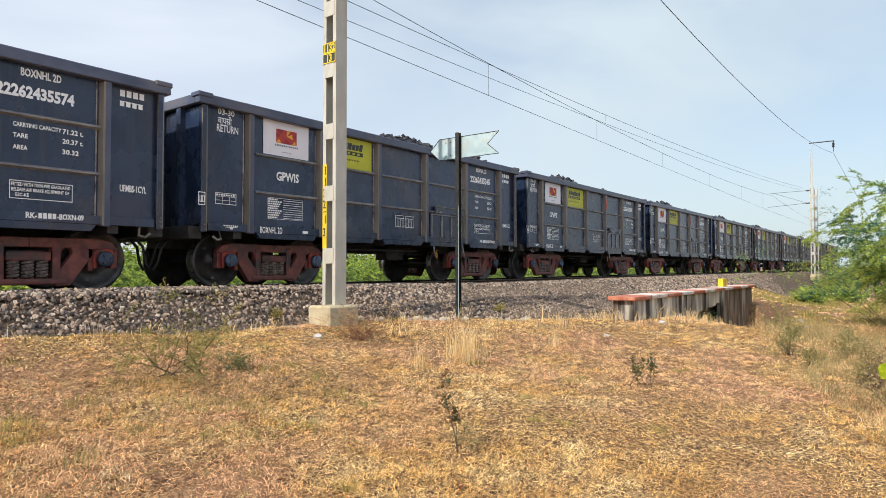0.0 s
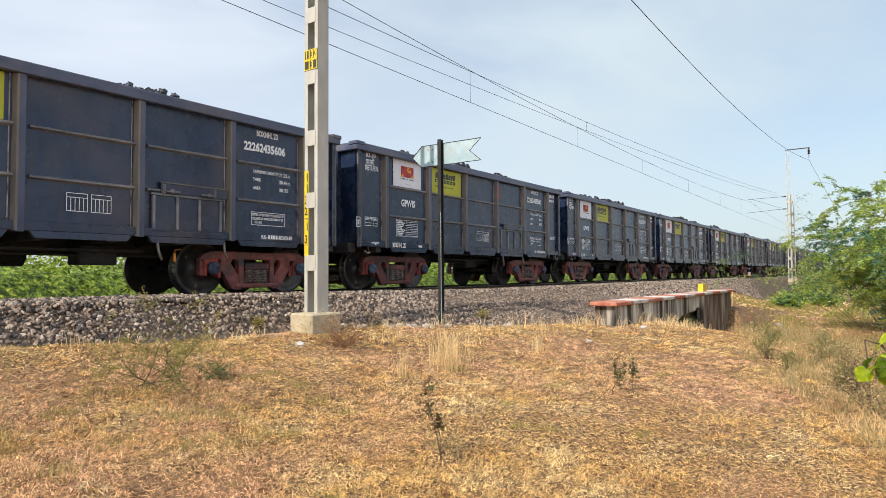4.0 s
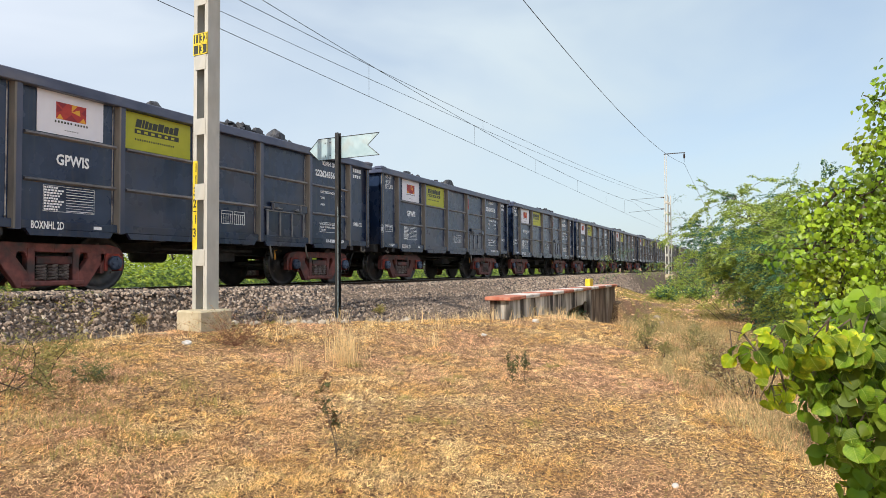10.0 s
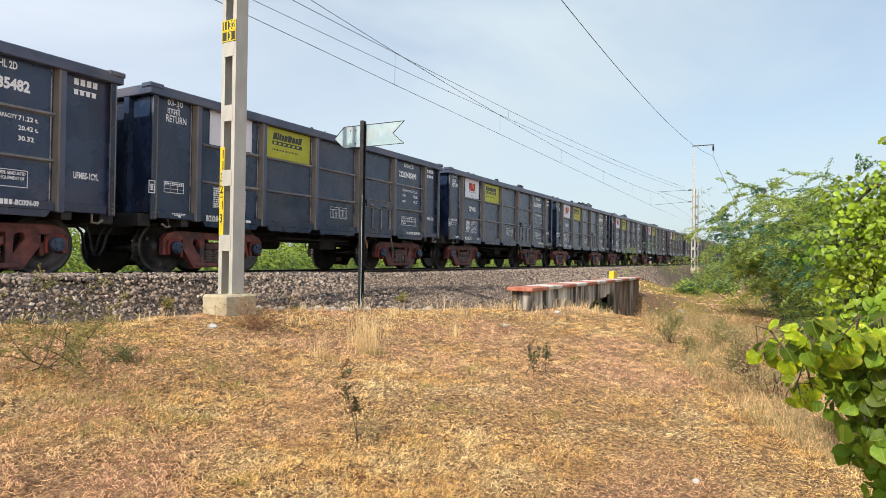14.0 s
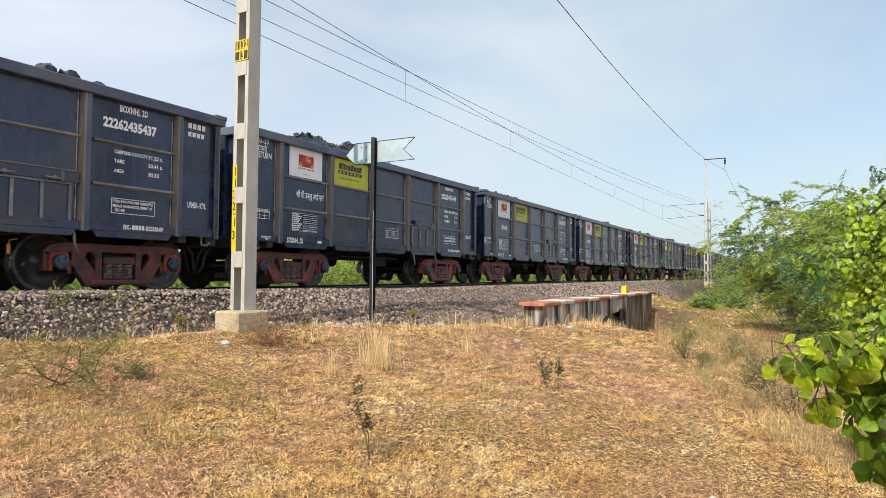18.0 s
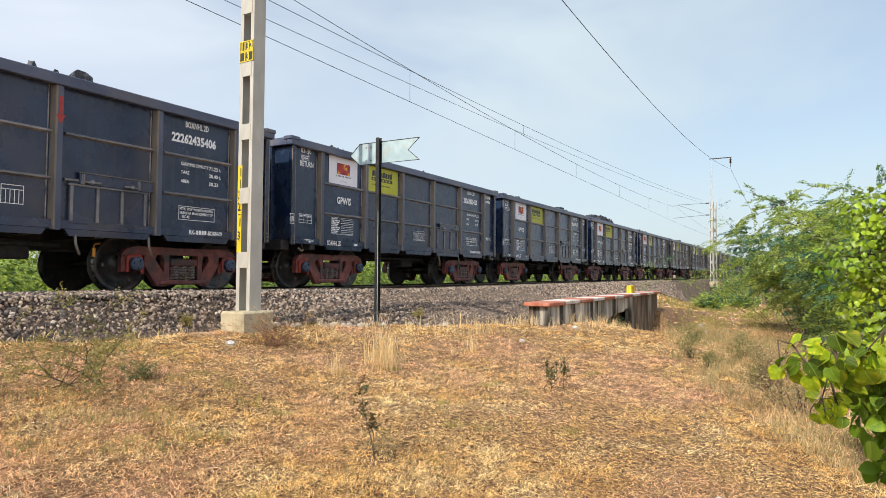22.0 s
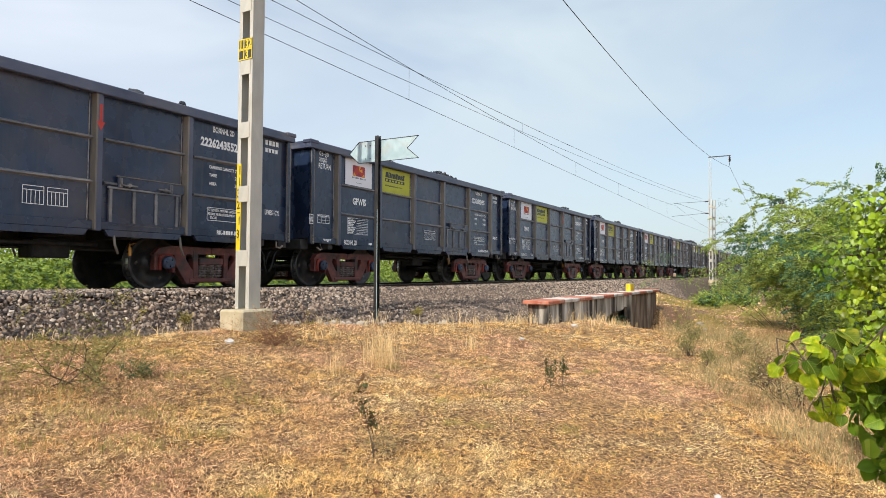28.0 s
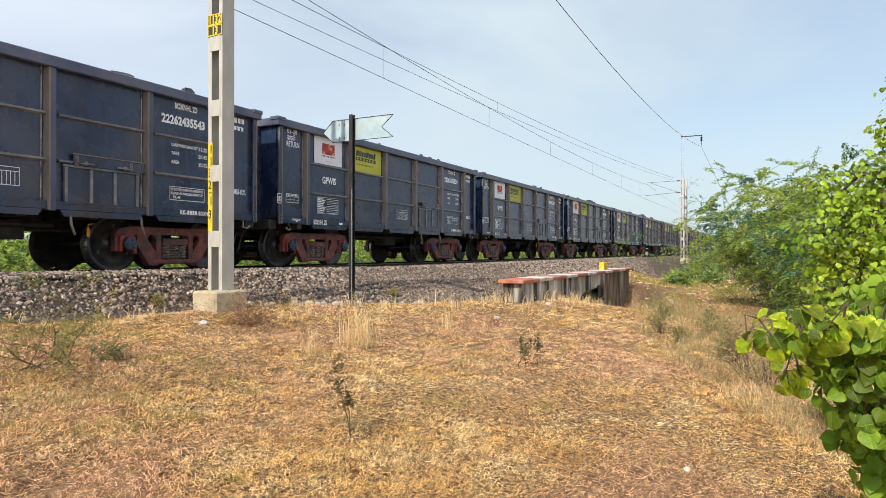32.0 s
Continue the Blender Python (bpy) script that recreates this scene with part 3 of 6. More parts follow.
def mast(x, top, plate, y=MAST_Y):
    ob = thing("catenary_mast", None, None, "pale battened steel overhead-line mast on a concrete foot", "mast", "catenary masts")
    ob.location = (x, y, -0.57)
    h, dx, dy = 8.2, 0.125, 0.157
    for s in (-1, 1):
        bm = bmesh.new()
        o = [(-dx, s * dy), (dx, s * dy), (dx, s * (dy - 0.075)), (dx - 0.012, s * (dy - 0.075)), (dx - 0.012, s * (dy - 0.012)),
             (-dx + 0.012, s * (dy - 0.012)), (-dx + 0.012, s * (dy - 0.075)), (-dx, s * (dy - 0.075))]
        prism(bm, o, 0.2, h, "z")
        part("channel", bm, M_MAST, ob)
    bm = bmesh.new()
    box(bm, -0.005, 0.005, -dy + 0.045, dy - 0.045, -0.13, 0.13)
    batten = mesh_of("batten", bm, M_MAST)
    z = 1.136
    while z < h - 0.2:
        for s in (-1, 1):
            part("batten", batten, None, ob, at=(s * (dx + 0.001), 0, z))
        z += 1.052
    bm = bmesh.new()
    box(bm, -0.42, 0.26, -0.33, 0.19, -0.25, 0.31, 0.03)
    part("foundation_block", bm, M_CONC, ob, "weathered yellowish concrete foot")
    if not top:
        return ob
    # lattice extension that carries the feeder arm
    bm = bmesh.new()
    for s in (-1, 1):
        box(bm, -0.03, 0.03, s * 0.09 - 0.02, s * 0.09 + 0.02, h - 0.3, top)
    zz = h
    while zz < top - 0.5:
        tube(bm, [(0, -0.09, zz), (0, 0.09, zz + 0.4)], 0.012, 5)
        zz += 0.4
    part("mast_extension", bm, M_MAST, ob, "narrow lattice extension")
    bm = bmesh.new()
    box(bm, -0.04, 0.04, -1.85, 0.15, top - 0.06, top + 0.02)
    part("feeder_arm", bm, M_WIRE, ob, "dark steel feeder arm")
    bm = bmesh.new()
    lathe(bm, [(top - 0.98, 0.02), (top - 0.62, 0.02), (top - 0.55, 0.11), (top - 0.45, 0.06), (top - 0.40, 0.12), (top - 0.30, 0.06), (top - 0.25, 0.12), (top - 0.15, 0.05), (top - 0.06, 0.04)], "z", 12, (0, -1.76, 0))
    part("feeder_insulator", bm, M_INSUL, ob, "dark ribbed hanging insulator")
    # cantilever towards the track
    for z0, z1, reach in ((7.9, 7.9, 3.4), (6.75, 6.6, 3.6)):
        bm = bmesh.new()
        tube(bm, [(0, 0.5, z0 + 0.05), (0, reach, z1)], 0.016, 8)
        part("bracket_tube", bm, M_WIRE, ob)
        bm = bmesh.new()
        lathe(bm, [(0.15, 0.03), (0.2, 0.075), (0.26, 0.04), (0.3, 0.08), (0.36, 0.04), (0.42, 0.08), (0.5, 0.03)], "y", 10, (0, 0, z0 + 0.05))
        part("bracket_insulator", bm, M_INSUL, ob, "dark bracket insulator")
    bm = bmesh.new()
    tube(bm, [(0, 0.5, 6.85), (0, 3.1, 7.9)], 0.012, 8)
    part("bracket_strut", bm, M_WIRE, ob)
    if plate:
        # the number plates: flat enamel sheets on the flanges that look down the line
        for text, z0, z1, right in (("1132", 4.580, 4.752, 0.150), ("13", 4.404, 4.576, 0.080)):
            bm = bmesh.new()
            box(bm, -dx - 0.012, -dx - 0.006, -dy + 0.002, dy - 0.002, z0, z1)
            p = part("number_plate", bm, M_INK, ob, "dark enamel kilometre plate with yellow figures")
            mark(p, text, 0.125, M_YELLOW, (-dx - 0.0145, right - 0.012, z0 + 0.024), 0.78, 0.05)
            bm = bmesh.new()
            for a, b, c, d in ((-dy, dy, z0, z0 + 0.016), (-dy, dy, z1 - 0.016, z1), (-dy, -dy + 0.016, z0 + 0.016, z1 - 0.016), (dy - 0.016, dy, z0 + 0.016, z1 - 0.016)):
                box(bm, -dx - 0.0145, -dx - 0.012, a, b, c, d)
            part("plate_border", bm, M_YELLOW, p, "yellow border")
        bm = bmesh.new()
        box(bm, -dx - 0.0035, -dx - 0.001, dy - 0.10, dy, 1.26, 2.69)
        p = part("painted_strip", bm, M_YELLOW, ob, "yellow painted strip with the kilometre number in black")
        for ch, z in (("1", 2.515), ("1", 2.325), ("3", 2.135), ("2", 1.945), ("1", 1.685), ("3", 1.470)):
            mark(p, ch, 0.135, M_INK, (-dx - 0.0055, dy - (0.035 if ch == "1" else 0.012), z), 0.72, 0.035)
        bm = bmesh.new()
        box(bm, -dx - 0.0055, -dx - 0.0035, dy - 0.085, dy - 0.02, 1.872, 1.888)
        part("painted_dash", bm, M_INK, p)
    return ob


def mark(parent, text, height, mat, at, squeeze=1.0, bold=0.03):
    """Lettering on a face that looks towards -x."""
    me = lettering(text, height, mat, bold, squeeze)
    me.transform(Matrix.Rotation(radians(-90), 4, "Z"))
    return part("lettering", me, None, parent, at=at)


mast(7.447, 11.4, True)
mast(66.3, 12.3, False)
mast(67.6, 0, False, -3.36)


def wire(name, pts, r, label):
    bm = bmesh.new()
    tube(bm, pts, r, 6)
    return thing(name, bm, M_WIRE, label, "wire", "overhead wires")


def sagging(a, b, sag, n=28):
    a, b = Vector(a), Vector(b)
    return [a.lerp(b, k / n) - Vector((0, 0, 4 * sag * (k / n) * (1 - k / n))) for k in range(n + 1)]


SPAN = 58.88
XA, XB = 7.42, 66.3
wire("contact_wire", [(XA - SPAN, 0.0, 6.1), (XA, 0.0, 6.05), (XB, 0.0, 5.55), (XB + SPAN, 0, 5.6), (XB + 4 * SPAN, 0, 5.6)], 0.008, "dark contact wire over the track")
wire("messenger_wire", sagging((XA - SPAN, 0, 7.5), (XA, 0, 7.5), 0.75) + sagging((XA, 0, 7.5), (XB, 0, 7.1), 0.75)[1:] + sagging((XB, 0, 7.1), (XB + SPAN, 0, 7.1), 0.75)[1:], 0.009,
     "dark sagging messenger wire that carries the contact wire")
for f in (0.166, 0.312, 0.46, 0.62, 0.78, 0.92):
    x = XA + SPAN * f
    wire("dropper", [(x, 0, 6.05 - 0.50 * f), (x, 0, 7.5 - 0.4 * f - 3.0 * f * (1 - f))], 0.005, "thin dropper between messenger and contact wire")
wire("second_messenger_wire", sagging((XA - SPAN, 0.3, 6.9), (XA, 0.1, 6.97), 0.4) + sagging((XA, 0.1, 6.97), (XB, -2.4, 7.7), 0.5)[1:], 0.008, "upper wire of a second overhead line")
wire("second_contact_wire", sagging((XA - SPAN, 0.3, 6.5), (XA, 0.1, 6.45), 0.3) + sagging((XA, 0.1, 6.45), (XB, -2.4, 7.45), 0.42)[1:], 0.007, "lower wire of a second overhead line")
fs = (25.2 - XA) / SPAN
wire("dropper", [(25.2, 0.1 - 2.5 * fs, 6.45 + 1.00 * fs - 1.68 * fs * (1 - fs)), (25.2, 0.1 - 2.5 * fs, 6.97 + 0.73 * fs - 2.0 * fs * (1 - fs))], 0.005, "thin dropper between the second wires")
wire("feeder_wire", [(-60, -4.96, 10.6), (-26, -4.96, 8.6)] + [(x, -4.96, 8.4 + 0.00143 * (x - 27) ** 2) for x in np.linspace(XA, XB, 24)] +
     sagging((XB, -4.96, 10.6), (XB + 2.0, -10.0, -1.0), 0.15)[1:], 0.013, "thick dark feeder wire hung from the mast arms")

# ---------------------------------------------------------------- arrow board beside the line
sign = thing("arrow_board", None, None, "pale metal arrow-shaped board on a black steel post", "sign")
sign.matrix_world = pose(10.15, -3.85, -0.62)
bm = bmesh.new()
SECTION = [(-0.05, -0.04), (-0.042, -0.04), (-0.042, -0.006), (0.032, -0.006), (0.032, -0.04), (0.04, -0.04), (0.04, 0.04), (0.032, 0.04), (0.032, 0.006), (-0.042, 0.006), (-0.042, 0.04), (-0.05, 0.04)]
prism(bm, SECTION, -0.1, 3.66, "z")
part("post", bm, M_BLACK, sign, "black steel post")
bm = bmesh.new()
box(bm, -0.0545, -0.0505, -0.038, -0.028, -0.1, 2.2)
part("post_edge", bm, M_BOARD, sign, "worn white edge")
ARROW_OUT = [(-0.92, -0.21), (-0.66, 0.0), (-0.92, 0.22), (0.50, 0.22), (0.74, 0.0), (0.50, -0.21)]
bm = bmesh.new()
prism(bm, ARROW_OUT, 0.045, 0.051, "x")
board = part("board", bm, M_BOARD, sign, "fish-tailed pale board with a thin black rim", at=(0, 0, 3.37))
bm = bmesh.new()
for a, b in zip(ARROW_OUT, ARROW_OUT[1:] + ARROW_OUT[:1]):
    tube(bm, [(0.043, *a), (0.043, *b)], 0.007, 5)
part("board_rim", bm, M_BLACK, board)
for y in (0.22, 0.34):
    for z in (-0.13, 0.13):
        bm = bmesh.new()
        lathe(bm, [(0.036, 0.012), (0.044, 0.012)], "x", 8, (0, y, z))
        part("bolt", bm, M_BLACK, board)

# ---------------------------------------------------------------- culvert parapet
PX0, PX1, PY0, PY1, PZ = 12.85, 24.6, -6.40, -5.80, -0.25
parapet = tagged(new("culvert_parapet"), "stained plaster culvert parapet with a faded red and white coping", "parapet", kind="structure")
bm = bmesh.new()
# one wall with the mouth of the culvert cut up into it from below
FACE_OUT = [(PX0 + 0.12, -1.9), (PX0 + 0.12, PZ - 0.09), (PX1 - 0.12, PZ - 0.09), (PX1 - 0.12, -1.9), (20.05, -1.9), (20.05, -0.72), (19.75, -0.66), (19.45, -0.76), (18.3, -0.78), (17.75, -0.86), (17.6, -1.0), (17.6, -1.9)]
prism(bm, [q if q[0] < 20.1 else (20.3, q[1]) for q in FACE_OUT], PY0 + 0.08, PY0 + 0.18, "y")
part("wall_face", bm, M_WALL, parapet)
bm = bmesh.new()
box(bm, PX0 + 0.12, PX1 - 0.12, PY1 - 0.18, PY1 - 0.08, -1.9, PZ - 0.09)
part("wall_back", bm, M_WALLD, parapet)
bm = bmesh.new()
for x in (PX0 + 0.125, PX1 - 0.225):
    box(bm, x, x + 0.10, PY0 + 0.185, PY1 - 0.185, -1.9, PZ - 0.09)
part("wall_end", bm, M_WALL, parapet)
bm = bmesh.new()
box(bm, 20.08, 20.4, PY0 + 0.02, PY0 + 0.078, -1.9, PZ - 0.09, 0.01)
part("pilaster", bm, M_WALL, parapet, "stained plaster pilaster")
n_cope = 11
for k in range(n_cope):
    bm = bmesh.new()
    w = (PX1 - PX0) / n_cope
    box(bm, PX0 + k * w, PX0 + (k + 1) * w - 0.004, PY0, PY1, PZ - 0.085, PZ, 0.015)
    part("coping_block", bm, M_COPER if k % 2 == 0 else M_COPEW, parapet, "faded red coping block" if k % 2 == 0 else "faded white coping block")
bm = bmesh.new()
box(bm, 20.305, PX1 - 0.12, PY0 + 0.09, PY0 + 0.18, -1.9, PZ - 0.09)
part("wing_face", bm, M_WALLD, parapet, "brown mud-stained end of the wall")
marker = thing("marker_box", None, None, "bright yellow block standing on the parapet", "marker")
marker.location = (21.5, -6.05, PZ)
bm = bmesh.new()
box(bm, -0.24, 0.24, -0.08, 0.08, 0.0, 0.25, 0.01)
part("block", bm, M_YELLOW, marker)


# ---------------------------------------------------------------- open wagons
PITCH = 10.963
HALF = 5.235
POSTS = (-4.165, -2.48, -0.793, 0.893, 2.58, 4.265)
BOGIES = (-3.39, 3.39)
YS = 1.475
FACE = -YS - 0.004


def wagon_model():
    wg = tagged(new("coal_wagon"), "dark blue-black steel open coal wagon with red-brown bogies", "wagon", "wagons of the train")
    bm = bmesh.new()
    e = HALF - 0.10
    box(bm, -e + 0.013, e - 0.013, -YS + 0.013, YS - 0.013, 1.10, 1.13)
    part("floor_plate", bm, M_UNDER, wg)
    for s in (-1, 1):
        # side sheets, slightly dished between the posts
        xs = sorted(set([-e, e] + [p + d for p in POSTS for d in (-0.15, 0.0, 0.15)] + [(a + b) / 2 for a, b in zip(POSTS, POSTS[1:])]))
        bm = bmesh.new()
        rows_ = []
        for z, dz in ((1.10, 0), (1.44, 1), (1.77, 0), (2.12, 1), (2.47, 0), (2.85, 1), (3.24, 0)):
            rows_.append([[bm.verts.new((x, s * (YS - t - 0.010 * dz * (0 if any(abs(x - p) < 0.2 for p in POSTS) or abs(x) > 4.4 else 1)), z)) for x in xs] for t in (0.0, 0.012)])
        for a, b in zip(rows_, rows_[1:]):
            for lay in (0, 1):
                for i in range(len(xs) - 1):
                    f = bm.faces.new((a[lay][i], a[lay][i + 1], b[lay][i + 1], b[lay][i]))
        bmesh.ops.recalc_face_normals(bm, faces=bm.faces)
        part("side_sheet", bm, M_PAINT, wg)
        bm = bmesh.new()
        box(bm, min(s * e, s * (e - 0.012)), max(s * e, s * (e - 0.012)), -YS + 0.013, YS - 0.013, 1.10, 3.24)
        part("end_sheet", bm, M_PAINT, wg)
    # coping round the top
    bm = bmesh.new()
    o = [(-HALF, -1.61), (HALF, -1.61), (HALF, 1.61), (-HALF, 1.61)]
    box(bm, -HALF, HALF, -1.61, -1.46, 3.13, 3.30, 0.012)
    box(bm, -HALF, HALF, 1.46, 1.61, 3.13, 3.30, 0.012)
    for s in (-1, 1):
        box(bm, min(s * HALF, s * (HALF - 0.14)), max(s * HALF, s * (HALF - 0.14)), -1.458, 1.458, 3.13, 3.30, 0.012)
        for t in (-1, 1):
            box(bm, s * (HALF - 0.12) - 0.14, s * (HALF - 0.12) + 0.14, t * 1.50 - 0.125, t * 1.50 + 0.125, 3.24, 3.325, 0.015)
    part("coping", bm, M_RIM, wg, "thick rolled top rim")
    # posts and stiffeners on both sides
    bm = bmesh.new()
    prism(bm, [(-0.078, 0.0), (-0.052, -0.098), (0.052, -0.098), (0.064, 0.0)], 0.98, 3.128, "z")
    post = mesh_of("side_post", bm, M_FACE)
    # Thin tan skin on the -x flank only, painting the sun that strikes it.
    bm = bmesh.new()
    prism(bm, [(-0.079, 0.0), (-0.087, 0.0), (-0.060, -0.1005), (-0.030, -0.1005), (-0.030, -0.099), (-0.053, -0.099)], 0.99, 3.126, "z")
    flange = mesh_of("post_flange", bm, M_POST)
    bm = bmesh.new()
    box(bm, -0.128, -0.114, -0.012, 0.0, 1.13, 3.126)
    seam = mesh_of("weld_seam", bm, M_SEAM)
    bm = bmesh.new()
    prism(bm, [(0.0, 0.034), (-0.055, 0.014), (-0.055, -0.010), (0.0, -0.036)], -0.72, 0.77, "x")
    stiff = mesh_of("stiffener", bm, M_STIFF)
    bm = bmesh.new()
    for k in range(3):
        lathe(bm, [(-0.014, 0.006), (-0.012, 0.016), (0.0, 0.018)], "y", 6, (0, 0, 0.07 * k))
    rivets = mesh_of("rivets", bm, M_POST)
    for s in (-1, 1):
        turn = 0 if s < 0 else math.pi
        for x in POSTS:
            p = part("side_post", post, None, wg, at=(x, s * YS, 0))
            p.rotation_euler.z = turn
            if s < 0:
                part("post_flange", flange, None, p, "dusty post flank with its sunlight painted in tan")
                part("weld_seam", seam, None, p)
                tagged(part("rivets", rivets, None, p, at=(-0.132, -0.018, 1.02)), kind="stuff")
        for a, b in zip(POSTS, POSTS[1:]):
            for z in (2.44, 1.745):
                p = part("stiffener", stiff, None, wg, at=((a + b) / 2, s * YS, z))
                p.rotation_euler.z = turn
        for c in (-1, 1):
            bm = bmesh.new()
            box(bm, c * (HALF - 0.14) - 0.045, c * (HALF - 0.14) + 0.045, s * 1.52 - 0.045, s * 1.52 + 0.045, 0.97, 3.128, 0.008)
            cp = part("corner_post", bm, M_PAINT, wg)
            # Tan strips paint the sunlit edges of the corner post, with some dust.
            if s < 0:
                bm = bmesh.new()
                box(bm, c * (HALF - 0.14) + 0.026, c * (HALF - 0.14) + 0.0475, -1.5675, -1.5655, 0.98, 3.12)
                box(bm, c * (HALF - 0.14) - 0.0475, c * (HALF - 0.14) - 0.0455, -1.566, -1.535, 0.98, 3.12)
                part("post_edge", bm, M_POST, cp, "dusty post edges with their sunlight painted in tan")
            if s < 0:
                tagged(part("rivets", rivets, None, wg, at=(c * (HALF - 0.14), -1.567, 1.02)), kind="stuff")
        # lower side sill: shallow at the ends, deep between the posts
        bm = bmesh.new()
        y0, y1 = (-1.545, -YS - 0.001) if s < 0 else (YS + 0.001, 1.545)
        box(bm, -HALF + 0.22, HALF - 0.22, y0, y1, 1.0, 1.13, 0.006)
        part("side_sill", bm, M_PAINT, wg)
        for a, b in zip(POSTS, POSTS[1:]):
            bm = bmesh.new()
            prism(bm, [(a + 0.13, 0.998), (a + 0.20, 0.90), (b - 0.20, 0.90), (b - 0.13, 0.998)], min(y0, y1), max(y0, y1), "y")
            part("sill_skirt", bm, M_PAINT, wg)
    # end posts and end rails
    bm = bmesh.new()
    box(bm, -0.05, 0.05, -0.07, 0.07, 1.0, 3.128, 0.006)
    epost = mesh_of("end_post", bm, M_PAINT)
    for c in (-1, 1):
        for y in (-0.95, -0.33, 0.33, 0.95):
            part("end_post", epost, None, wg, at=(c * (HALF - 0.06), y, 0))
        bm = bmesh.new()
        box(bm, c * (HALF - 0.10) - 0.12, c * (HALF - 0.10) + 0.12, -1.36, 1.36, 0.86, 1.08, 0.01)
        part("headstock", bm, M_UNDER, wg)
        # coupler and air hose
        bm = bmesh.new()
        box(bm, min(c * (HALF - 0.1), c * (HALF + 0.18)), max(c * (HALF - 0.1), c * (HALF + 0.18)), -0.09, 0.09, 0.90, 1.06, 0.01)
        box(bm, min(c * (HALF + 0.12), c * (HALF + 0.30)), max(c * (HALF + 0.12), c * (HALF + 0.30)), -0.16, 0.12, 0.84, 1.13, 0.03)
        part("coupler", bm, M_UNDER, wg, "heavy knuckle coupler")
        for y in (-0.42, -0.62):
            bm = bmesh.new()
            tube(bm, [(c * (HALF - 0.05), y, 0.86), (c * (HALF + 0.08), y, 0.72), (c * (HALF + 0.14), y + 0.02, 0.45), (c * (HALF + 0.22), y + 0.04, 0.33)], 0.024, 7)
            part("air_hose", bm, M_UNDER, wg, "black rubber brake hose")
        for y, o in ((-1.52, -1), (1.52, 1)):
            bm = bmesh.new()
            tube(bm, [(c * (HALF - 0.45), y, 0.99), (c * (HALF - 0.47), y + 0.03 * o, 0.86), (c * (HALF - 0.38), y + 0.05 * o, 0.84), (c * (HALF - 0.30), y + 0.04 * o, 0.90)], 0.022, 6)
            part("towing_hook", bm, M_POST, wg, "dusty towing hook")
    # flap doors between the fourth and fifth posts
    for s in (-1, 1):
        bm = bmesh.new()
        x0, x1 = POSTS[3] + 0.20, POSTS[4] - 0.20
        yo = s * (YS + 0.02)
        box(bm, x0, x1, yo - 0.018, yo + 0.018, 1.06, 1.72, 0.006)
        door = part("flap_door", bm, M_PAINT, wg, "low hinged discharge door")
        yb = s * (YS + 0.05)
        for k in range(4):
            bm = bmesh.new()
            xx = x0 + 0.03 + (x1 - x0 - 0.06) * k / 3
            box(bm, xx - 0.024, xx + 0.024, yb - 0.016, yb + 0.016, 1.109, 1.663, 0.004)
            part("door_bar", bm, M_STIFF, door)
        for z in (1.075, 1.665):
            bm = bmesh.new()
            box(bm, x0 - 0.02, x1 + 0.02, yb - 0.020, yb + 0.020, z, z + 0.032, 0.005)
            part("door_rail", bm, M_STIFF, door)
        # locking plate over the door, with a highlight painted along its top edge and two cranked bolts
        bm = bmesh.new()
        box(bm, x0 + 0.14, x1 + 0.10, yb - 0.020, yb + 0.012, 1.70, 1.868, 0.006)
        plate = part("locking_plate", bm, M_PAINT, door)
        bm = bmesh.new()
        box(bm, x0 + 0.13, x1 + 0.11, yb - 0.026, yb + 0.020, 1.870, 1.888, 0.003)
        part("plate_edge", bm, M_POST, plate, "brown top edge with its highlight in the colour")
        for xx, d in ((x0 + 0.19, 1), (x1 - 0.16, -1)):
            bm = bmesh.new()
            tube(bm, [(xx, yb + 0.035 * s, 1.855), (xx, yb + 0.045 * s, 1.745), (xx + 0.05 * d, yb + 0.05 * s, 1.735), (xx + 0.27 * d, yb + 0.05 * s, 1.742)], 0.016, 6)
            box(bm, xx - 0.028, xx + 0.028, yb + (0.0 if s > 0 else -0.035), yb + (0.035 if s > 0 else 0.0), 1.70, 1.86, 0.006)
            box(bm, xx + 0.13 * d - 0.03, xx + 0.13 * d + 0.03, yb + (0.01 if s > 0 else -0.07), yb + (0.07 if s > 0 else -0.01), 1.715, 1.775, 0.010)
            part("bolt_handle", bm, M_STIFF, plate, "worn steel bolt with a cranked handle")
        for xx in (x0 + 0.1, x1 + 0.05):
            bm = bmesh.new()
            tube(bm, [(xx, s * 1.52, 0.95), (xx, s * 1.55, 0.78), (xx + 0.06, s * 1.55, 0.62)], 0.022, 6)
            part("door_prop", bm, M_POST, wg, "bent steel door prop")
    # underframe
    bm = bmesh.new()
    box(bm, -HALF + 0.1, HALF - 0.1, -0.22, 0.22, 0.72, 1.098)
    part("centre_sill", bm, M_UNDER, wg, "grimy black centre sill")
    bm = bmesh.new()
    box(bm, -0.08, 0.08, -1.49, 1.49, 0.88, 1.098)
    cross = mesh_of("cross_bearer", bm, M_UNDER)
    for x in (-4.4, -1.6, -0.5, 0.5, 1.6, 4.4):
        part("cross_bearer", cross, None, wg, at=(x, 0, 0))
    bm = bmesh.new()
    tube(bm, [(-1.3, -0.9, 0.78), (1.3, -0.9, 0.78)], 0.03, 7)
    tube(bm, [(-2.3, -0.6, 0.72), (2.3, -0.6, 0.70)], 0.022, 6)
    lathe(bm, [(-0.75, 0.04), (-0.7, 0.17), (0.0, 0.17), (0.06, 0.04)], "x", 14, (0, 0.45, 0.70))
    box(bm, 0.35, 0.95, -0.75, -0.35, 0.55, 0.86, 0.02)
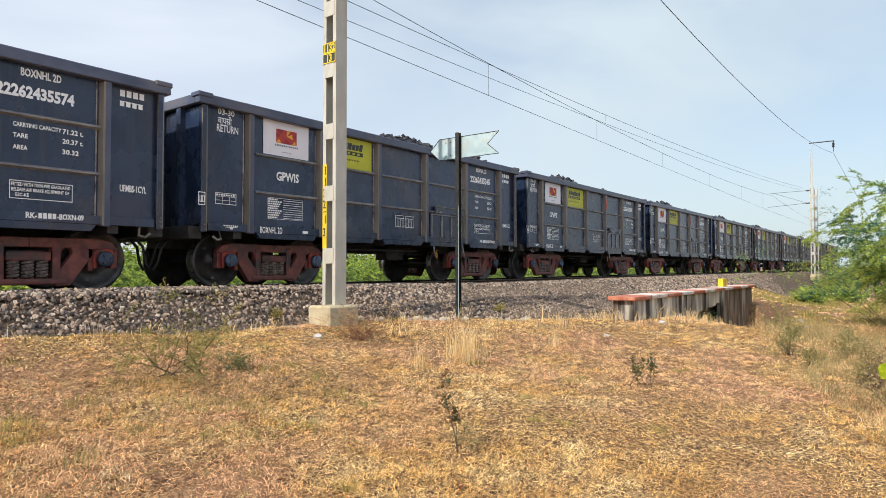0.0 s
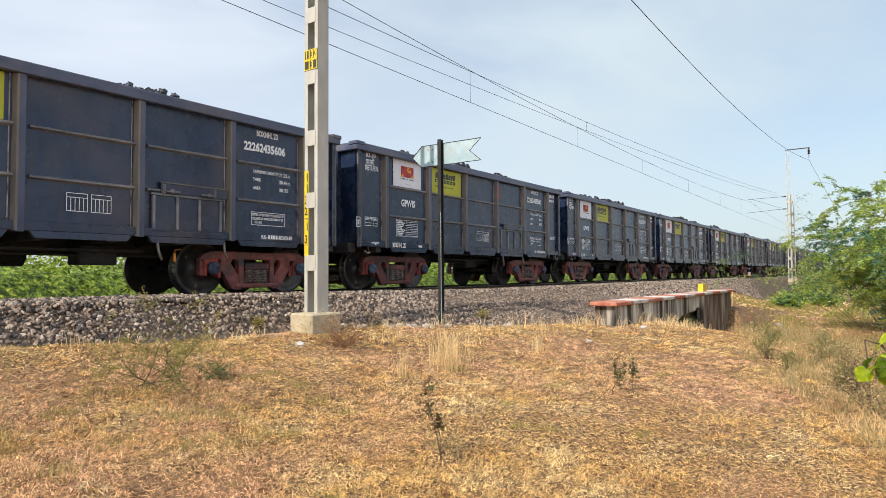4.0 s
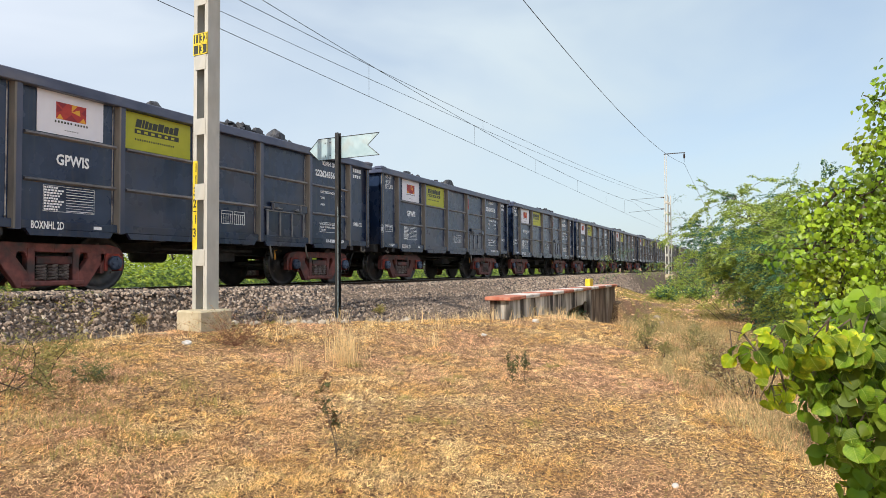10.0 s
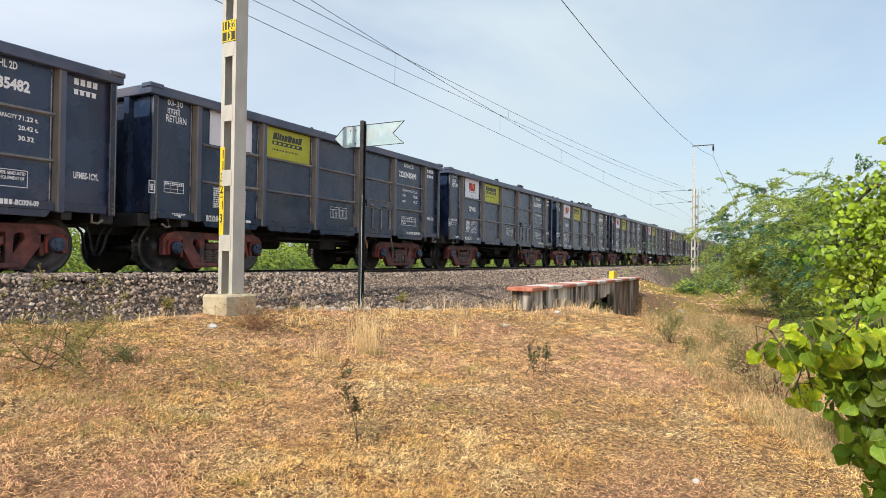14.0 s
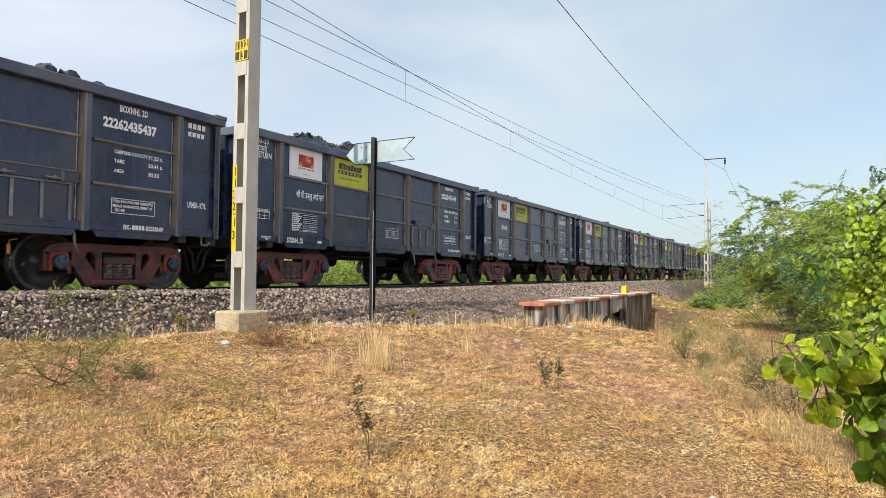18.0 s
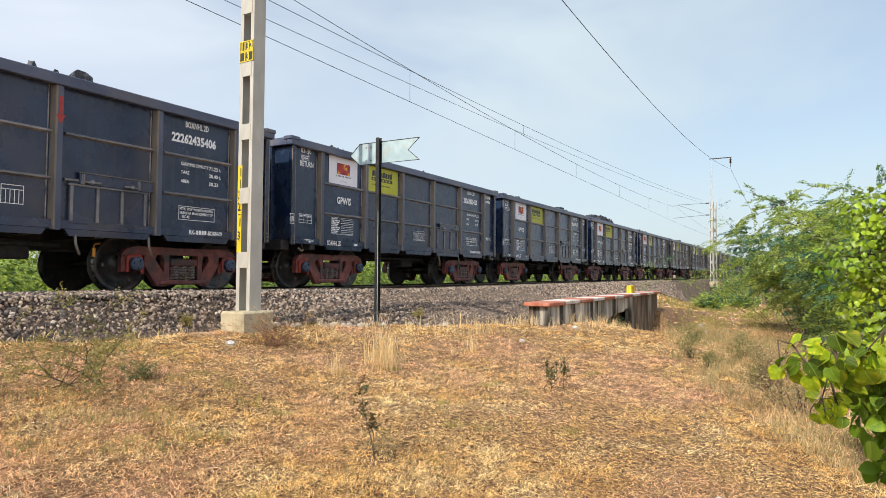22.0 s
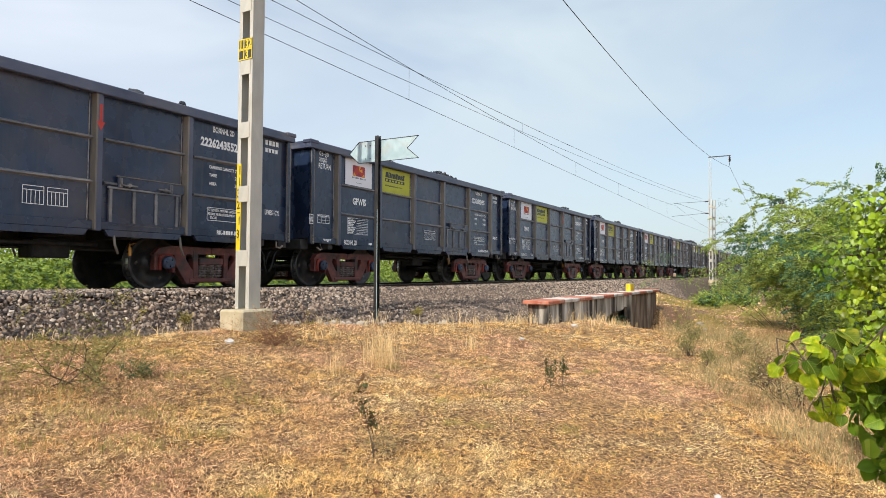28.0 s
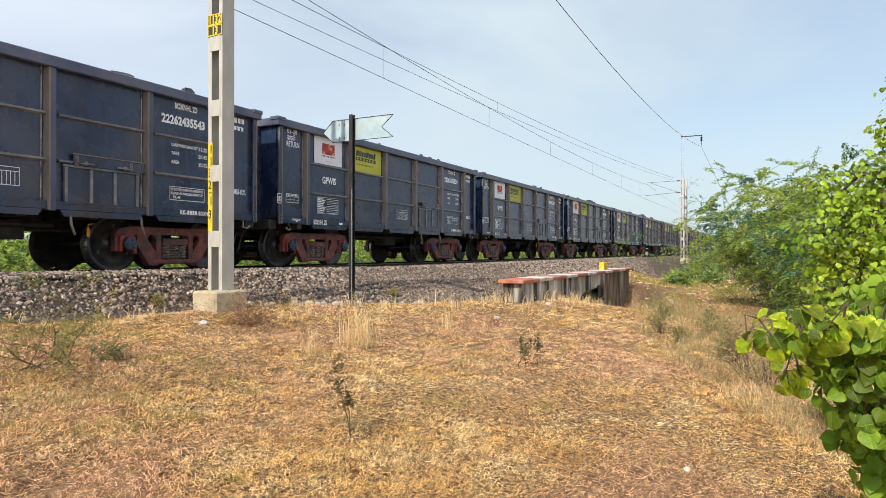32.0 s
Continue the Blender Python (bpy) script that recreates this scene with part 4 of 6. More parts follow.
    part("brake_gear", bm, M_UNDER, wg, "grimy brake rods and reservoir")
    bm = bmesh.new()
    box(bm, 1.61, 1.66, -1.30, -1.28, 0.60, 0.74, 0.004)
    tube(bm, [(1.635, -1.285, 0.72), (1.66, -1.25, 0.80), (1.80, -1.2, 0.82)], 0.012, 6)
    part("brake_handle", bm, M_TAG, wg, "orange-yellow painted brake handle")
    # bogies
    for bx_ in BOGIES:
        bm = bmesh.new()
        box(bm, bx_ - 0.22, bx_ + 0.22, -1.10, 1.10, 0.36, 0.62, 0.02)
        lathe(bm, [(0.60, 0.30), (0.74, 0.24)], "z", 16, (bx_, 0, 0))
        bogie = part("bogie", bm, M_UNDER, wg, "cast-steel three-piece bogie")
        for s in (-1, 1):
            y0, y1 = s * 1.14 - 0.065, s * 1.14 + 0.065
            bm = bmesh.new()
            for c in (-1, 1):
                # upper chord, sloping truss leg, spring-pocket column, pedestal
                prism(bm, [(bx_, 0.66), (bx_, 0.80), (bx_ + c * 0.95, 0.81), (bx_ + c * 1.14, 0.76), (bx_ + c * 1.24, 0.64), (bx_ + c * 1.16, 0.60), (bx_ + c * 0.84, 0.62), (bx_ + c * 0.6, 0.66)], y0, y1, "y")
                prism(bm, [(bx_ + c * 0.92, 0.65), (bx_ + c * 0.64, 0.67), (bx_ + c * 0.30, 0.20), (bx_ + c * 0.36, 0.10), (bx_ + c * 0.55, 0.11)], y0, y1, "y")
                prism(bm, [(bx_ + c * 0.30, 0.13), (bx_ + c * 0.30, 0.73), (bx_ + c * 0.42, 0.73), (bx_ + c * 0.40, 0.13)], y0 - 0.01, y1 + 0.01, "y")
                # gussets that round the corners of the opening
                prism(bm, [(bx_ + c * 0.41, 0.68), (bx_ + c * 0.50, 0.68), (bx_ + c * 0.44, 0.63), (bx_ + c * 0.41, 0.56)], y0 + 0.004, y1 - 0.004, "y")
                prism(bm, [(bx_ + c * 0.67, 0.69), (bx_ + c * 0.52, 0.69), (bx_ + c * 0.565, 0.63), (bx_ + c * 0.57, 0.54)], y0 + 0.004, y1 - 0.004, "y")
                prism(bm, [(bx_ + c * 0.39, 0.20), (bx_ + c * 0.39, 0.42), (bx_ + c * 0.425, 0.36), (bx_ + c * 0.45, 0.36)], y0 + 0.004, y1 - 0.004, "y")
                prism(bm, [(bx_ + c * 1.22, 0.66), (bx_ + c * 1.15, 0.66), (bx_ + c * 1.15, 0.36), (bx_ + c * 1.22, 0.36)], y0, y1, "y")
                prism(bm, [(bx_ + c * 0.86, 0.66), (bx_ + c * 0.79, 0.66), (bx_ + c * 0.79, 0.32), (bx_ + c * 0.86, 0.32)], y0, y1, "y")
            box(bm, bx_ - 0.50, bx_ + 0.50, y0 - 0.02, y1 + 0.02, 0.13, 0.22, 0.015)
            bmesh.ops.bevel(bm, geom=list(bm.edges), offset=0.010, segments=1, affect="EDGES")
            frame_ = part("side_frame", bm, M_BOGIE, bogie, "rusty red-brown side frame")
            bm = bmesh.new()
            box(bm, bx_ - 0.28, bx_ + 0.28, s * 1.14 - 0.09, s * 1.14 + 0.09, 0.47, 0.60, 0.015)
            part("bolster_end", bm, M_BOGIE, bogie)
            for k in (-0.18, 0.0, 0.18):
                bm = bmesh.new()
                turns = [(bx_ + k + 0.072 * math.cos(a), s * 1.17 + 0.072 * math.sin(a), 0.225 + 0.24 * i / 30) for i, a in ((i, i * 2 * math.pi * 5 / 30) for i in range(31))]
                tube(bm, turns, 0.018, 4)
                part("coil_spring", bm, M_SPRING, bogie, "worn steel coil spring")
            for c in (-1, 1):
                bm = bmesh.new()
                box(bm, bx_ + c * 1.0 - 0.13, bx_ + c * 1.0 + 0.13, s * 1.15 - 0.10, s * 1.15 + 0.10, 0.46, 0.66, 0.02)
                box(bm, bx_ + c * 1.0 - 0.15, bx_ + c * 1.0 - 0.10, s * 1.15 - 0.10, s * 1.15 + 0.10, 0.36, 0.62, 0.01)
                box(bm, bx_ + c * 1.0 + 0.10, bx_ + c * 1.0 + 0.15, s * 1.15 - 0.10, s * 1.15 + 0.10, 0.36, 0.62, 0.01)
                part("axle_box", bm, M_AXLEBOX, bogie, "red axle-box adapter")
    # wheelsets, which turn
    bm = bmesh.new()
    for s in (-1, 1):
        lathe(bm, [(s * 0.735, 0.12), (s * 0.735, 0.44), (s * 0.735, 0.535), (s * 0.765, 0.535), (s * 0.775, 0.505), (s * 0.86, 0.498), (s * 0.868, 0.49),
                   (s * 0.868, 0.43), (s * 0.83, 0.40), (s * 0.81, 0.25), (s * 0.84, 0.13), (s * 0.88, 0.12)], "y", 28)
    lathe(bm, [(-1.30, 0.065), (1.30, 0.065)], "y", 12)
    wheel_mesh = mesh_of("wheelset", bm, M_WHEEL)
    cap_meshes = []
    for s in (-1, 1):
        bm = bmesh.new()
        lathe(bm, [(s * 1.25, 0.118), (s * 1.325, 0.118), (s * 1.335, 0.095), (s * 1.34, 0.03)], "y", 18)
        for k in range(3):
            a = 2 * math.pi * k / 3
            lathe(bm, [(s * 1.325, 0.024), (s * 1.362, 0.022)], "y", 6, (0.066 * math.cos(a), 0, 0.066 * math.sin(a)))
        cap_meshes.append(mesh_of("bearing_cap", bm, M_CAP))
    bm = bmesh.new()
    for s in (-1, 1):
        lathe(bm, [(s * 0.778, 0.5045), (s * 0.858, 0.4985)], "y", 36)
    for f in [f for f in bm.faces if len(f.verts) > 4]:
        bm.faces.remove(f)
    tread_mesh = mesh_of("tread", bm, M_TREAD)
    bm = bmesh.new()
    for s in (-1, 1):
        for a in (0.3, 2.4, 4.5):
            box(bm, 0.32 * math.cos(a) - 0.03, 0.32 * math.cos(a) + 0.03, s * 0.825 - 0.008, s * 0.825 + 0.008, 0.32 * math.sin(a) - 0.02, 0.32 * math.sin(a) + 0.02)
    stamp_mesh = mesh_of("wheel_mark", bm, M_POST)
    for bx_ in BOGIES:
        for c in (-1, 1):
            w = part("wheelset", wheel_mesh, None, wg, "steel wheelset with worn wheels", at=(bx_ + c, 0, 0.5))
            for cap in cap_meshes:
                part("bearing_cap", cap, None, w, "blue-grey bearing end cap with bolts")
            tagged(part("tread", tread_mesh, None, w, "polished wheel treads"), kind="stuff")
            part("wheel_mark", stamp_mesh, None, w)
    return wg


def paint_marks(wg, number, hindi=False, tally=0, tare="20.38 t."):
    """Panels and stencilled writing on the side that faces the road."""
    def sign_text(s, x, z, h, width, bold=0.04, y=FACE):
        return part("lettering", letters(s, h, width, bold), None, wg, at=(x, y, z))

    # white company panel with its coloured square, and the yellow one beside it
    p = part("company_panel", PANEL_W, None, wg, "white panel with a red and orange square emblem", at=(-3.86, FACE - 0.006, 2.482))
    for nm, me, lab in EMBLEM:
        tagged(part(nm, me, None, p, lab), kind="stuff" if nm != "emblem_square" else "")
    p = part("company_panel", PANEL_Y, None, wg, "yellow-green panel with dark bars of lettering", at=(POSTS[1] + 0.10, FACE - 0.006, 2.475))
    tagged(part("panel_lettering", PANEL_INK, None, p, "dark lettering bars"), kind="stuff")
    tagged(part("panel_lettering", PANEL_CUT, None, p, "yellow marks on the dark bar"), kind="stuff")
    low = -1.550
    sign_text("03-30", -4.80, 3.035, 0.10, 0.33, 0.025)
    part("lettering", VAPSI, None, wg, at=(-4.80, FACE, 2.875))
    sign_text("RETURN", -4.82, 2.735, 0.125, 0.43, 0.025)
    part("lettering", TABLE_S, None, wg, at=(-4.84, FACE, 1.47))
    part("lettering", TABLE_L, None, wg, at=(-3.745, FACE, 1.28))
    part("lettering", GRIDS, None, wg, at=(-0.17, FACE, 1.31))
    if hindi:
        part("lettering", CODE_H, None, wg, at=(-3.62, FACE, 2.03))
    else:
        sign_text("GPWIS", -3.55, 2.02, 0.16, 0.54, 0.05)
    sign_text("BOXNHL 2D", -3.96, 1.005, 0.115, 0.50, 0.03, low)
    part("lettering", STAR, None, wg, at=(-4.72, low, 1.035))
    part("lettering", UD, None, wg, at=(-HALF + 0.02, -1.571, 1.42))
    if hindi:
        part("lettering", TYPE_H, None, wg, at=(3.10, FACE, 2.98))
        part("lettering", NOTICE_H, None, wg, at=(3.045, FACE, 1.30))
    else:
        sign_text("BOXNHL 2D", 3.155, 2.98, 0.105, 0.51, 0.05)
    sign_text(number, 2.87, 2.69, 0.15, 0.97, 0.065)
    if hindi:
        part("lettering", LINES_H, None, wg, at=(3.075, FACE, 1.97))
    else:
        sign_text("CARRYING CAPACITY", 3.075, 2.28, 0.058, 0.60)
        sign_text("TARE", 3.075, 2.13, 0.058, 0.18)
        sign_text("AREA", 3.075, 1.97, 0.058, 0.18)
    sign_text("71.22 t.", 3.69, 2.27, 0.066, 0.28)
    sign_text(tare, 3.69, 2.13, 0.066, 0.28)
    sign_text("30.32", 3.69, 1.98, 0.066, 0.22)
    part("lettering", NOTICE, None, wg, at=(3.045, FACE, 1.30))
    if not hindi:
        sign_text("FITTED WITH TWIN PIPE GRADUATED", 3.07, 1.475, 0.046, 0.735, 0.03)
        sign_text("RELEASE AIR BRAKE EQUIPMENT OF", 3.07, 1.405, 0.046, 0.72, 0.03)
        sign_text("ESC-KE", 3.12, 1.335, 0.046, 0.16, 0.03)
    part("lettering", DEPOT, None, wg, at=(3.22, low, 1.045))
    sign_text("RK-", 3.22, 1.045, 0.075, 0.14, 0.05, low)
    sign_text("-BOXN-09", 3.61, 1.045, 0.075, 0.35, 0.05, low)
    part("lettering", OWNER, None, wg, at=(4.485, FACE, 2.86))
    sign_text("UFMBS-1CYL", 4.50, 1.53, 0.10, 0.41)
    if tally % 3 != 1:
        part("red_arrow", ARROW, None, wg, "red painted arrow", at=(POSTS[3] + 0.012, -YS - 0.102, 2.55))
    part("white_tag", TAG, None, wg, at=(-2.97, low, 1.03))
    part("load_scale", SCALE, None, wg, "white load scale on the end sheet")


LETTERS = {}


def letters(s, h, width, bold):
    """Stencilled writing of a given height and width, shared between the wagons."""
    k = (s, h, width, bold)
    if k not in LETTERS:
        me = lettering(s, h, M_WHITE, bold)
        xs = [v.co.x for v in me.vertices]
        me.transform(Matrix.Translation((-min(xs), 0, 0)))
        me.transform(Matrix.Diagonal((width / (max(xs) - min(xs)), 1, 1, 1)))
        LETTERS[k] = me
    return LETTERS[k]


def flat(name, mat, build):
    bm = bmesh.new()
    build(bm)
    return mesh_of(name, bm, mat)


def rect(bm, x, z, w, h, y=0.0):
    bars(bm, x, z, w, h, 1, 0.0, y)


def frame_lines(bm, x, z, w, h, t=0.008):
    for a, b, c, d in ((x, z, w, t), (x, z + h - t, w, t), (x, z + t, t, h - 2 * t), (x + w - t, z + t, t, h - 2 * t)):
        rect(bm, a, b, c, d)


PANEL_W = flat("company_panel", M_PANELW, lambda bm: box(bm, 0, 1.08, -0.004, 0.004, 0, 0.655))
PANEL_Y = flat("company_panel", M_PANELY, lambda bm: box(bm, 0, 1.40, -0.004, 0.004, 0, 0.645))


def tri(bm, pts):
    bm.faces.new([bm.verts.new((a, -0.0075, b)) for a, b in pts])


EMBLEM = [
    ("emblem_square", flat("emblem_square", M_RED, lambda bm: rect(bm, 0.29, 0.245, 0.49, 0.265, -0.006)), "red square"),
    ("emblem_ray", flat("emblem_ray", M_ORANGE, lambda bm: (tri(bm, ((0.535, 0.39), (0.64, 0.507), (0.54, 0.507))), tri(bm, ((0.535, 0.39), (0.68, 0.35), (0.67, 0.45))),
                                                            tri(bm, ((0.295, 0.25), (0.41, 0.25), (0.35, 0.33))), tri(bm, ((0.775, 0.25), (0.66, 0.25), (0.735, 0.33))))), "orange rays"),
    ("emblem_shade", flat("emblem_shade", M_MAROON, lambda bm: (tri(bm, ((0.295, 0.507), (0.46, 0.507), (0.39, 0.42))), tri(bm, ((0.295, 0.47), (0.39, 0.39), (0.295, 0.34))),
                                                                tri(bm, ((0.775, 0.49), (0.69, 0.40), (0.775, 0.36))), tri(bm, ((0.43, 0.25), (0.64, 0.25), (0.535, 0.345))))), "maroon facets"),
    ("panel_lettering", flat("panel_lettering", M_INK, lambda bm: (bars(bm, 0.27, 0.185, 0.30, 0.034, 6, 0.45, -0.006), bars(bm, 0.59, 0.185, 0.24, 0.034, 5, 0.45, -0.006), bars(bm, 0.43, 0.075, 0.24, 0.014, 6, 0.5, -0.006))), "dark bars of lettering"),
]


def panel_word(bm):
    """A leaning dark word-shape of uneven blocks, a bar under it and a thin line of small marks."""
    x = 0.20
    for w, h in ((0.115, 0.145), (0.045, 0.15), (0.065, 0.14), (0.07, 0.125), (0.10, 0.125), (0.12, 0.145), (0.10, 0.125), (0.09, 0.125), (0.10, 0.15)):
        lean = 0.22
        q = [(x, 0.40), (x + w, 0.40), (x + w + lean * h, 0.40 + h), (x + lean * h, 0.40 + h)]
        bm.faces.new([bm.verts.new((a_, -0.006, b_)) for a_, b_ in q])
        x += w + 0.012
    rect(bm, 0.19, 0.285, 0.94, 0.085, -0.006)
    bars(bm, 0.20, 0.165, 0.84, 0.034, 18, 0.45, -0.006)


PANEL_INK = flat("panel_lettering", M_INK, panel_word)
PANEL_CUT = flat("panel_lettering", M_PANELY, lambda bm: bars(bm, 0.24, 0.305, 0.86, 0.042, 6, 0.5, -0.008))
VAPSI = lettering("वापसी", 0.115, M_WHITE, 0.015, 0.72)


def table_small(bm):
    frame_lines(bm, 0, 0, 0.42, 0.20, 0.010)
    for k in range(1, 3):
        rect(bm, 0.01, 0.066 * k, 0.40, 0.006)
    rect(bm, 0.14, 0.012, 0.006, 0.126)
    rect(bm, 0.28, 0.012, 0.006, 0.126)
    bars(bm, 0.02, 0.15, 0.38, 0.028, 8, 0.3)


def table_large(bm):
    frame_lines(bm, 0, 0, 0.83, 0.40, 0.006)
    for k in range(9):
        z = 0.355 - 0.042 * k
        bars(bm, 0.015, z, 0.22 + 0.10 * ((k * 7) % 4) / 3, 0.028, 6, 0.22)
        if k % 2 == 0:
            rect(bm, 0.36, z, 0.455, 0.010)
        else:
            rect(bm, 0.36, z, 0.455, 0.006)


def grids(bm):
    for x in (0.0, 0.345):
        frame_lines(bm, x, 0, 0.30, 0.27, 0.009)
        rect(bm, x + 0.01, 0.20, 0.28, 0.009)
        for k in range(1, 5):
            rect(bm, x + 0.058 * k, 0.012, 0.009, 0.186)


def notice(bm):
    frame_lines(bm, 0, 0, 0.79, 0.25, 0.010)


def depot(bm):
    bars(bm, 0.155, 0, 0.235, 0.075, 4, 0.22)


def owner(bm):
    bars(bm, 0.0, 0.12, 0.40, 0.10, 4, 0.25)
    bars(bm, 0.0, -0.03, 0.38, 0.07, 4, 0.3)
    rect(bm, 0.0, 0.04, 0.36, 0.012)


def type_hindi(bm):
    rect(bm, 0.0, 0.085, 0.55, 0.012)
    bars(bm, 0.0, 0.0, 0.55, 0.082, 8, 0.35)


def notice_hindi(bm):
    for z, n in ((0.15, 13), (0.06, 11)):
        rect(bm, 0.05, z + 0.048, 0.69, 0.007)
        bars(bm, 0.05, z, 0.69, 0.046, n, 0.35)


def lines_hindi(bm):
    for z, w, n in ((0.30, 0.66, 7), (0.15, 0.22, 3), (0.0, 0.34, 4)):
        rect(bm, 0.0, z + 0.06, w, 0.010)
        bars(bm, 0.0, z, w, 0.058, n, 0.3)


def star(bm):
    bars(bm, 0, 0.05, 0.30, 0.022, 8, 0.3)
    rect(bm, 0.13, 0.0, 0.06, 0.042)
    rect(bm, 0.04, 0.03, 0.24, 0.010)


def ud(bm):
    frame_lines(bm, 0, 0, 0.13, 0.22, 0.014)
    for a, b, c, d in ((0.025, 0.06, 0.012, 0.10), (0.055, 0.06, 0.012, 0.10), (0.025, 0.05, 0.042, 0.014), (0.075, 0.05, 0.012, 0.11), (0.087, 0.05, 0.02, 0.012), (0.087, 0.148, 0.02, 0.012), (0.105, 0.06, 0.012, 0.09)):
        rect(bm, a, b, c, d)


def arrow(bm):
    rect(bm, -0.025, 0.12, 0.05, 0.30)
    bm.faces.new([bm.verts.new((a, 0, b)) for a, b in ((-0.07, 0.14), (0.0, 0.0), (0.07, 0.14))])


TABLE_S, TABLE_L, GRIDS, NOTICE = flat("small_table", M_WHITE, table_small), flat("data_table", M_WHITE, table_large), flat("grid_marks", M_WHITE, grids), flat("notice", M_WHITE, notice)
DEPOT, OWNER, STAR, UD, ARROW = flat("depot_code", M_WHITE, depot), flat("owner_code", M_WHITE, owner), flat("star_mark", M_WHITE, star), flat("ud_mark", M_WHITE, ud), flat("red_arrow", M_RED, arrow)
TYPE_H, NOTICE_H, LINES_H = flat("wagon_type", M_WHITE, type_hindi), flat("notice_lines", M_WHITE, notice_hindi), flat("capacity_lines", M_WHITE, lines_hindi)
CODE_H = lettering("जी पी डब्लू आई एस", 0.13, M_WHITE, 0.02, 0.66)
def scale_marks(bm):
    x = -HALF + 0.083
    for k in range(9):
        box(bm, x - 0.003, x + 0.003, -0.235, -0.155, 2.32 + 0.058 * k, 2.345 + 0.058 * k)
    box(bm, x - 0.003, x + 0.003, -0.155, -0.14, 2.30, 2.84)


SCALE = flat("load_scale", M_WHITE, scale_marks)
TAG = flat("white_tag", M_WHITE, lambda bm: rect(bm, 0, 0, 0.14, 0.05))


# heaps along each wagon: centre, half length and height over the rim, then how large the lumps get
HEAPS = {
    1: (((0.9, 1.2, 0.14), (3.6, 0.7, 0.06)), 0.12), 0: (((0.3, 0.8, 0.13), (1.5, 0.6, 0.12), (-2.6, 0.5, 0.0)), 0.10), -1: (((2.1, 0.9, 0.06), (-2.3, 0.6, -0.02), (-0.4, 0.4, 0.05)), 0.10),
    -2: (((1.3, 0.8, 0.07), (-2.6, 0.6, 0.0)), 0.12), -3: (((1.7, 1.0, 0.13), (-0.3, 0.3, 0.02)), 0.09), -4: (((-2.9, 0.8, 0.03), (0.7, 0.4, 0.03), (-1.0, 0.4, -0.04)), 0.08),
    -5: (((0.9, 0.8, 0.10), (2.1, 0.4, 0.06)), 0.13), -6: (((-2.4, 0.3, 0.03), (-0.4, 0.5, 0.0), (1.9, 0.4, 0.02)), 0.10),
    -7: (((1.65, 0.3, 0.09), (-0.6, 1.1, 0.02)), 0.07), -8: (((-2.2, 2.2, 0.04),), 0.10), -9: (((-2.4, 0.9, 0.20), (-0.7, 1.2, 0.24)), 0.13),
    -10: (((-2.5, 0.9, 0.06), (2.2, 0.5, 0.05)), 0.09), -11: (((1.0, 0.6, 0.06), (-3.4, 0.8, 0.02)), 0.09), -12: (((-2.6, 1.0, 0.13),), 0.09),
    -13: (((2.6, 0.8, 0.07), (-0.9, 0.8, 0.0)), 0.08), -14: (((1.7, 1.0, 0.10), (-1.2, 0.8, 0.0)), 0.09), -15: (((1.8, 0.4, -0.02),), 0.07), -16: (((-0.6, 1.0, 0.0),), 0.08), -17: (((2.4, 0.4, 0.02), (3.2, 0.3, 0.0)), 0.07),
}
# single large lumps beside the rim: place along the wagon, half length, height over the rim
BOULDERS = {
    0: ((-2.9, 0.10, 0.06), (-2.6, 0.13, 0.07), (-2.1, 0.11, 0.07), (-1.4, 0.14, 0.14), (1.7, 0.12, 0.17)), -1: ((-3.1, 0.13, 0.06), (-2.88, 0.07, 0.06), (-2.4, 0.12, 0.10), (-2.15, 0.10, 0.09), (-1.4, 0.13, 0.11), (-0.65, 0.13, 0.17), (-0.35, 0.10, 0.15), (-0.1, 0.10, 0.14)),
    -3: ((-0.35, 0.12, 0.06), (0.1, 0.07, 0.06)), -4: ((-3.0, 0.16, 0.07), (-2.25, 0.10, 0.06), (-0.9, 0.11, 0.06), (-0.4, 0.08, 0.05), (0.1, 0.22, 0.20)), -5: ((1.85, 0.24, 0.25), (1.2, 0.13, 0.14), (0.9, 0.12, 0.14), (-1.55, 0.18, 0.08)),
    -6: ((1.9, 0.22, 0.12), (-0.4, 0.12, 0.10)), -7: ((1.6, 0.2, 0.12),), -10: ((2.15, 0.14, 0.12), (2.55, 0.12, 0.11), (3.0, 0.13, 0.05)), -12: ((0.7, 0.08, 0.09), (1.05, 0.05, 0.05), (1.45, 0.16, 0.15)),
    -15: ((1.75, 0.14, 0.06), (2.73, 0.09, 0.07)), -16: ((1.9, 0.09, 0.07), (2.45, 0.12, 0.04), (3.08, 0.09, 0.05)), -17: ((2.4, 0.2, 0.05), (3.72, 0.14, 0.08)),
}
SPARE = (((-1.6, 1.4, 0.12), (1.8, 0.9, 0.05)), 0.12)


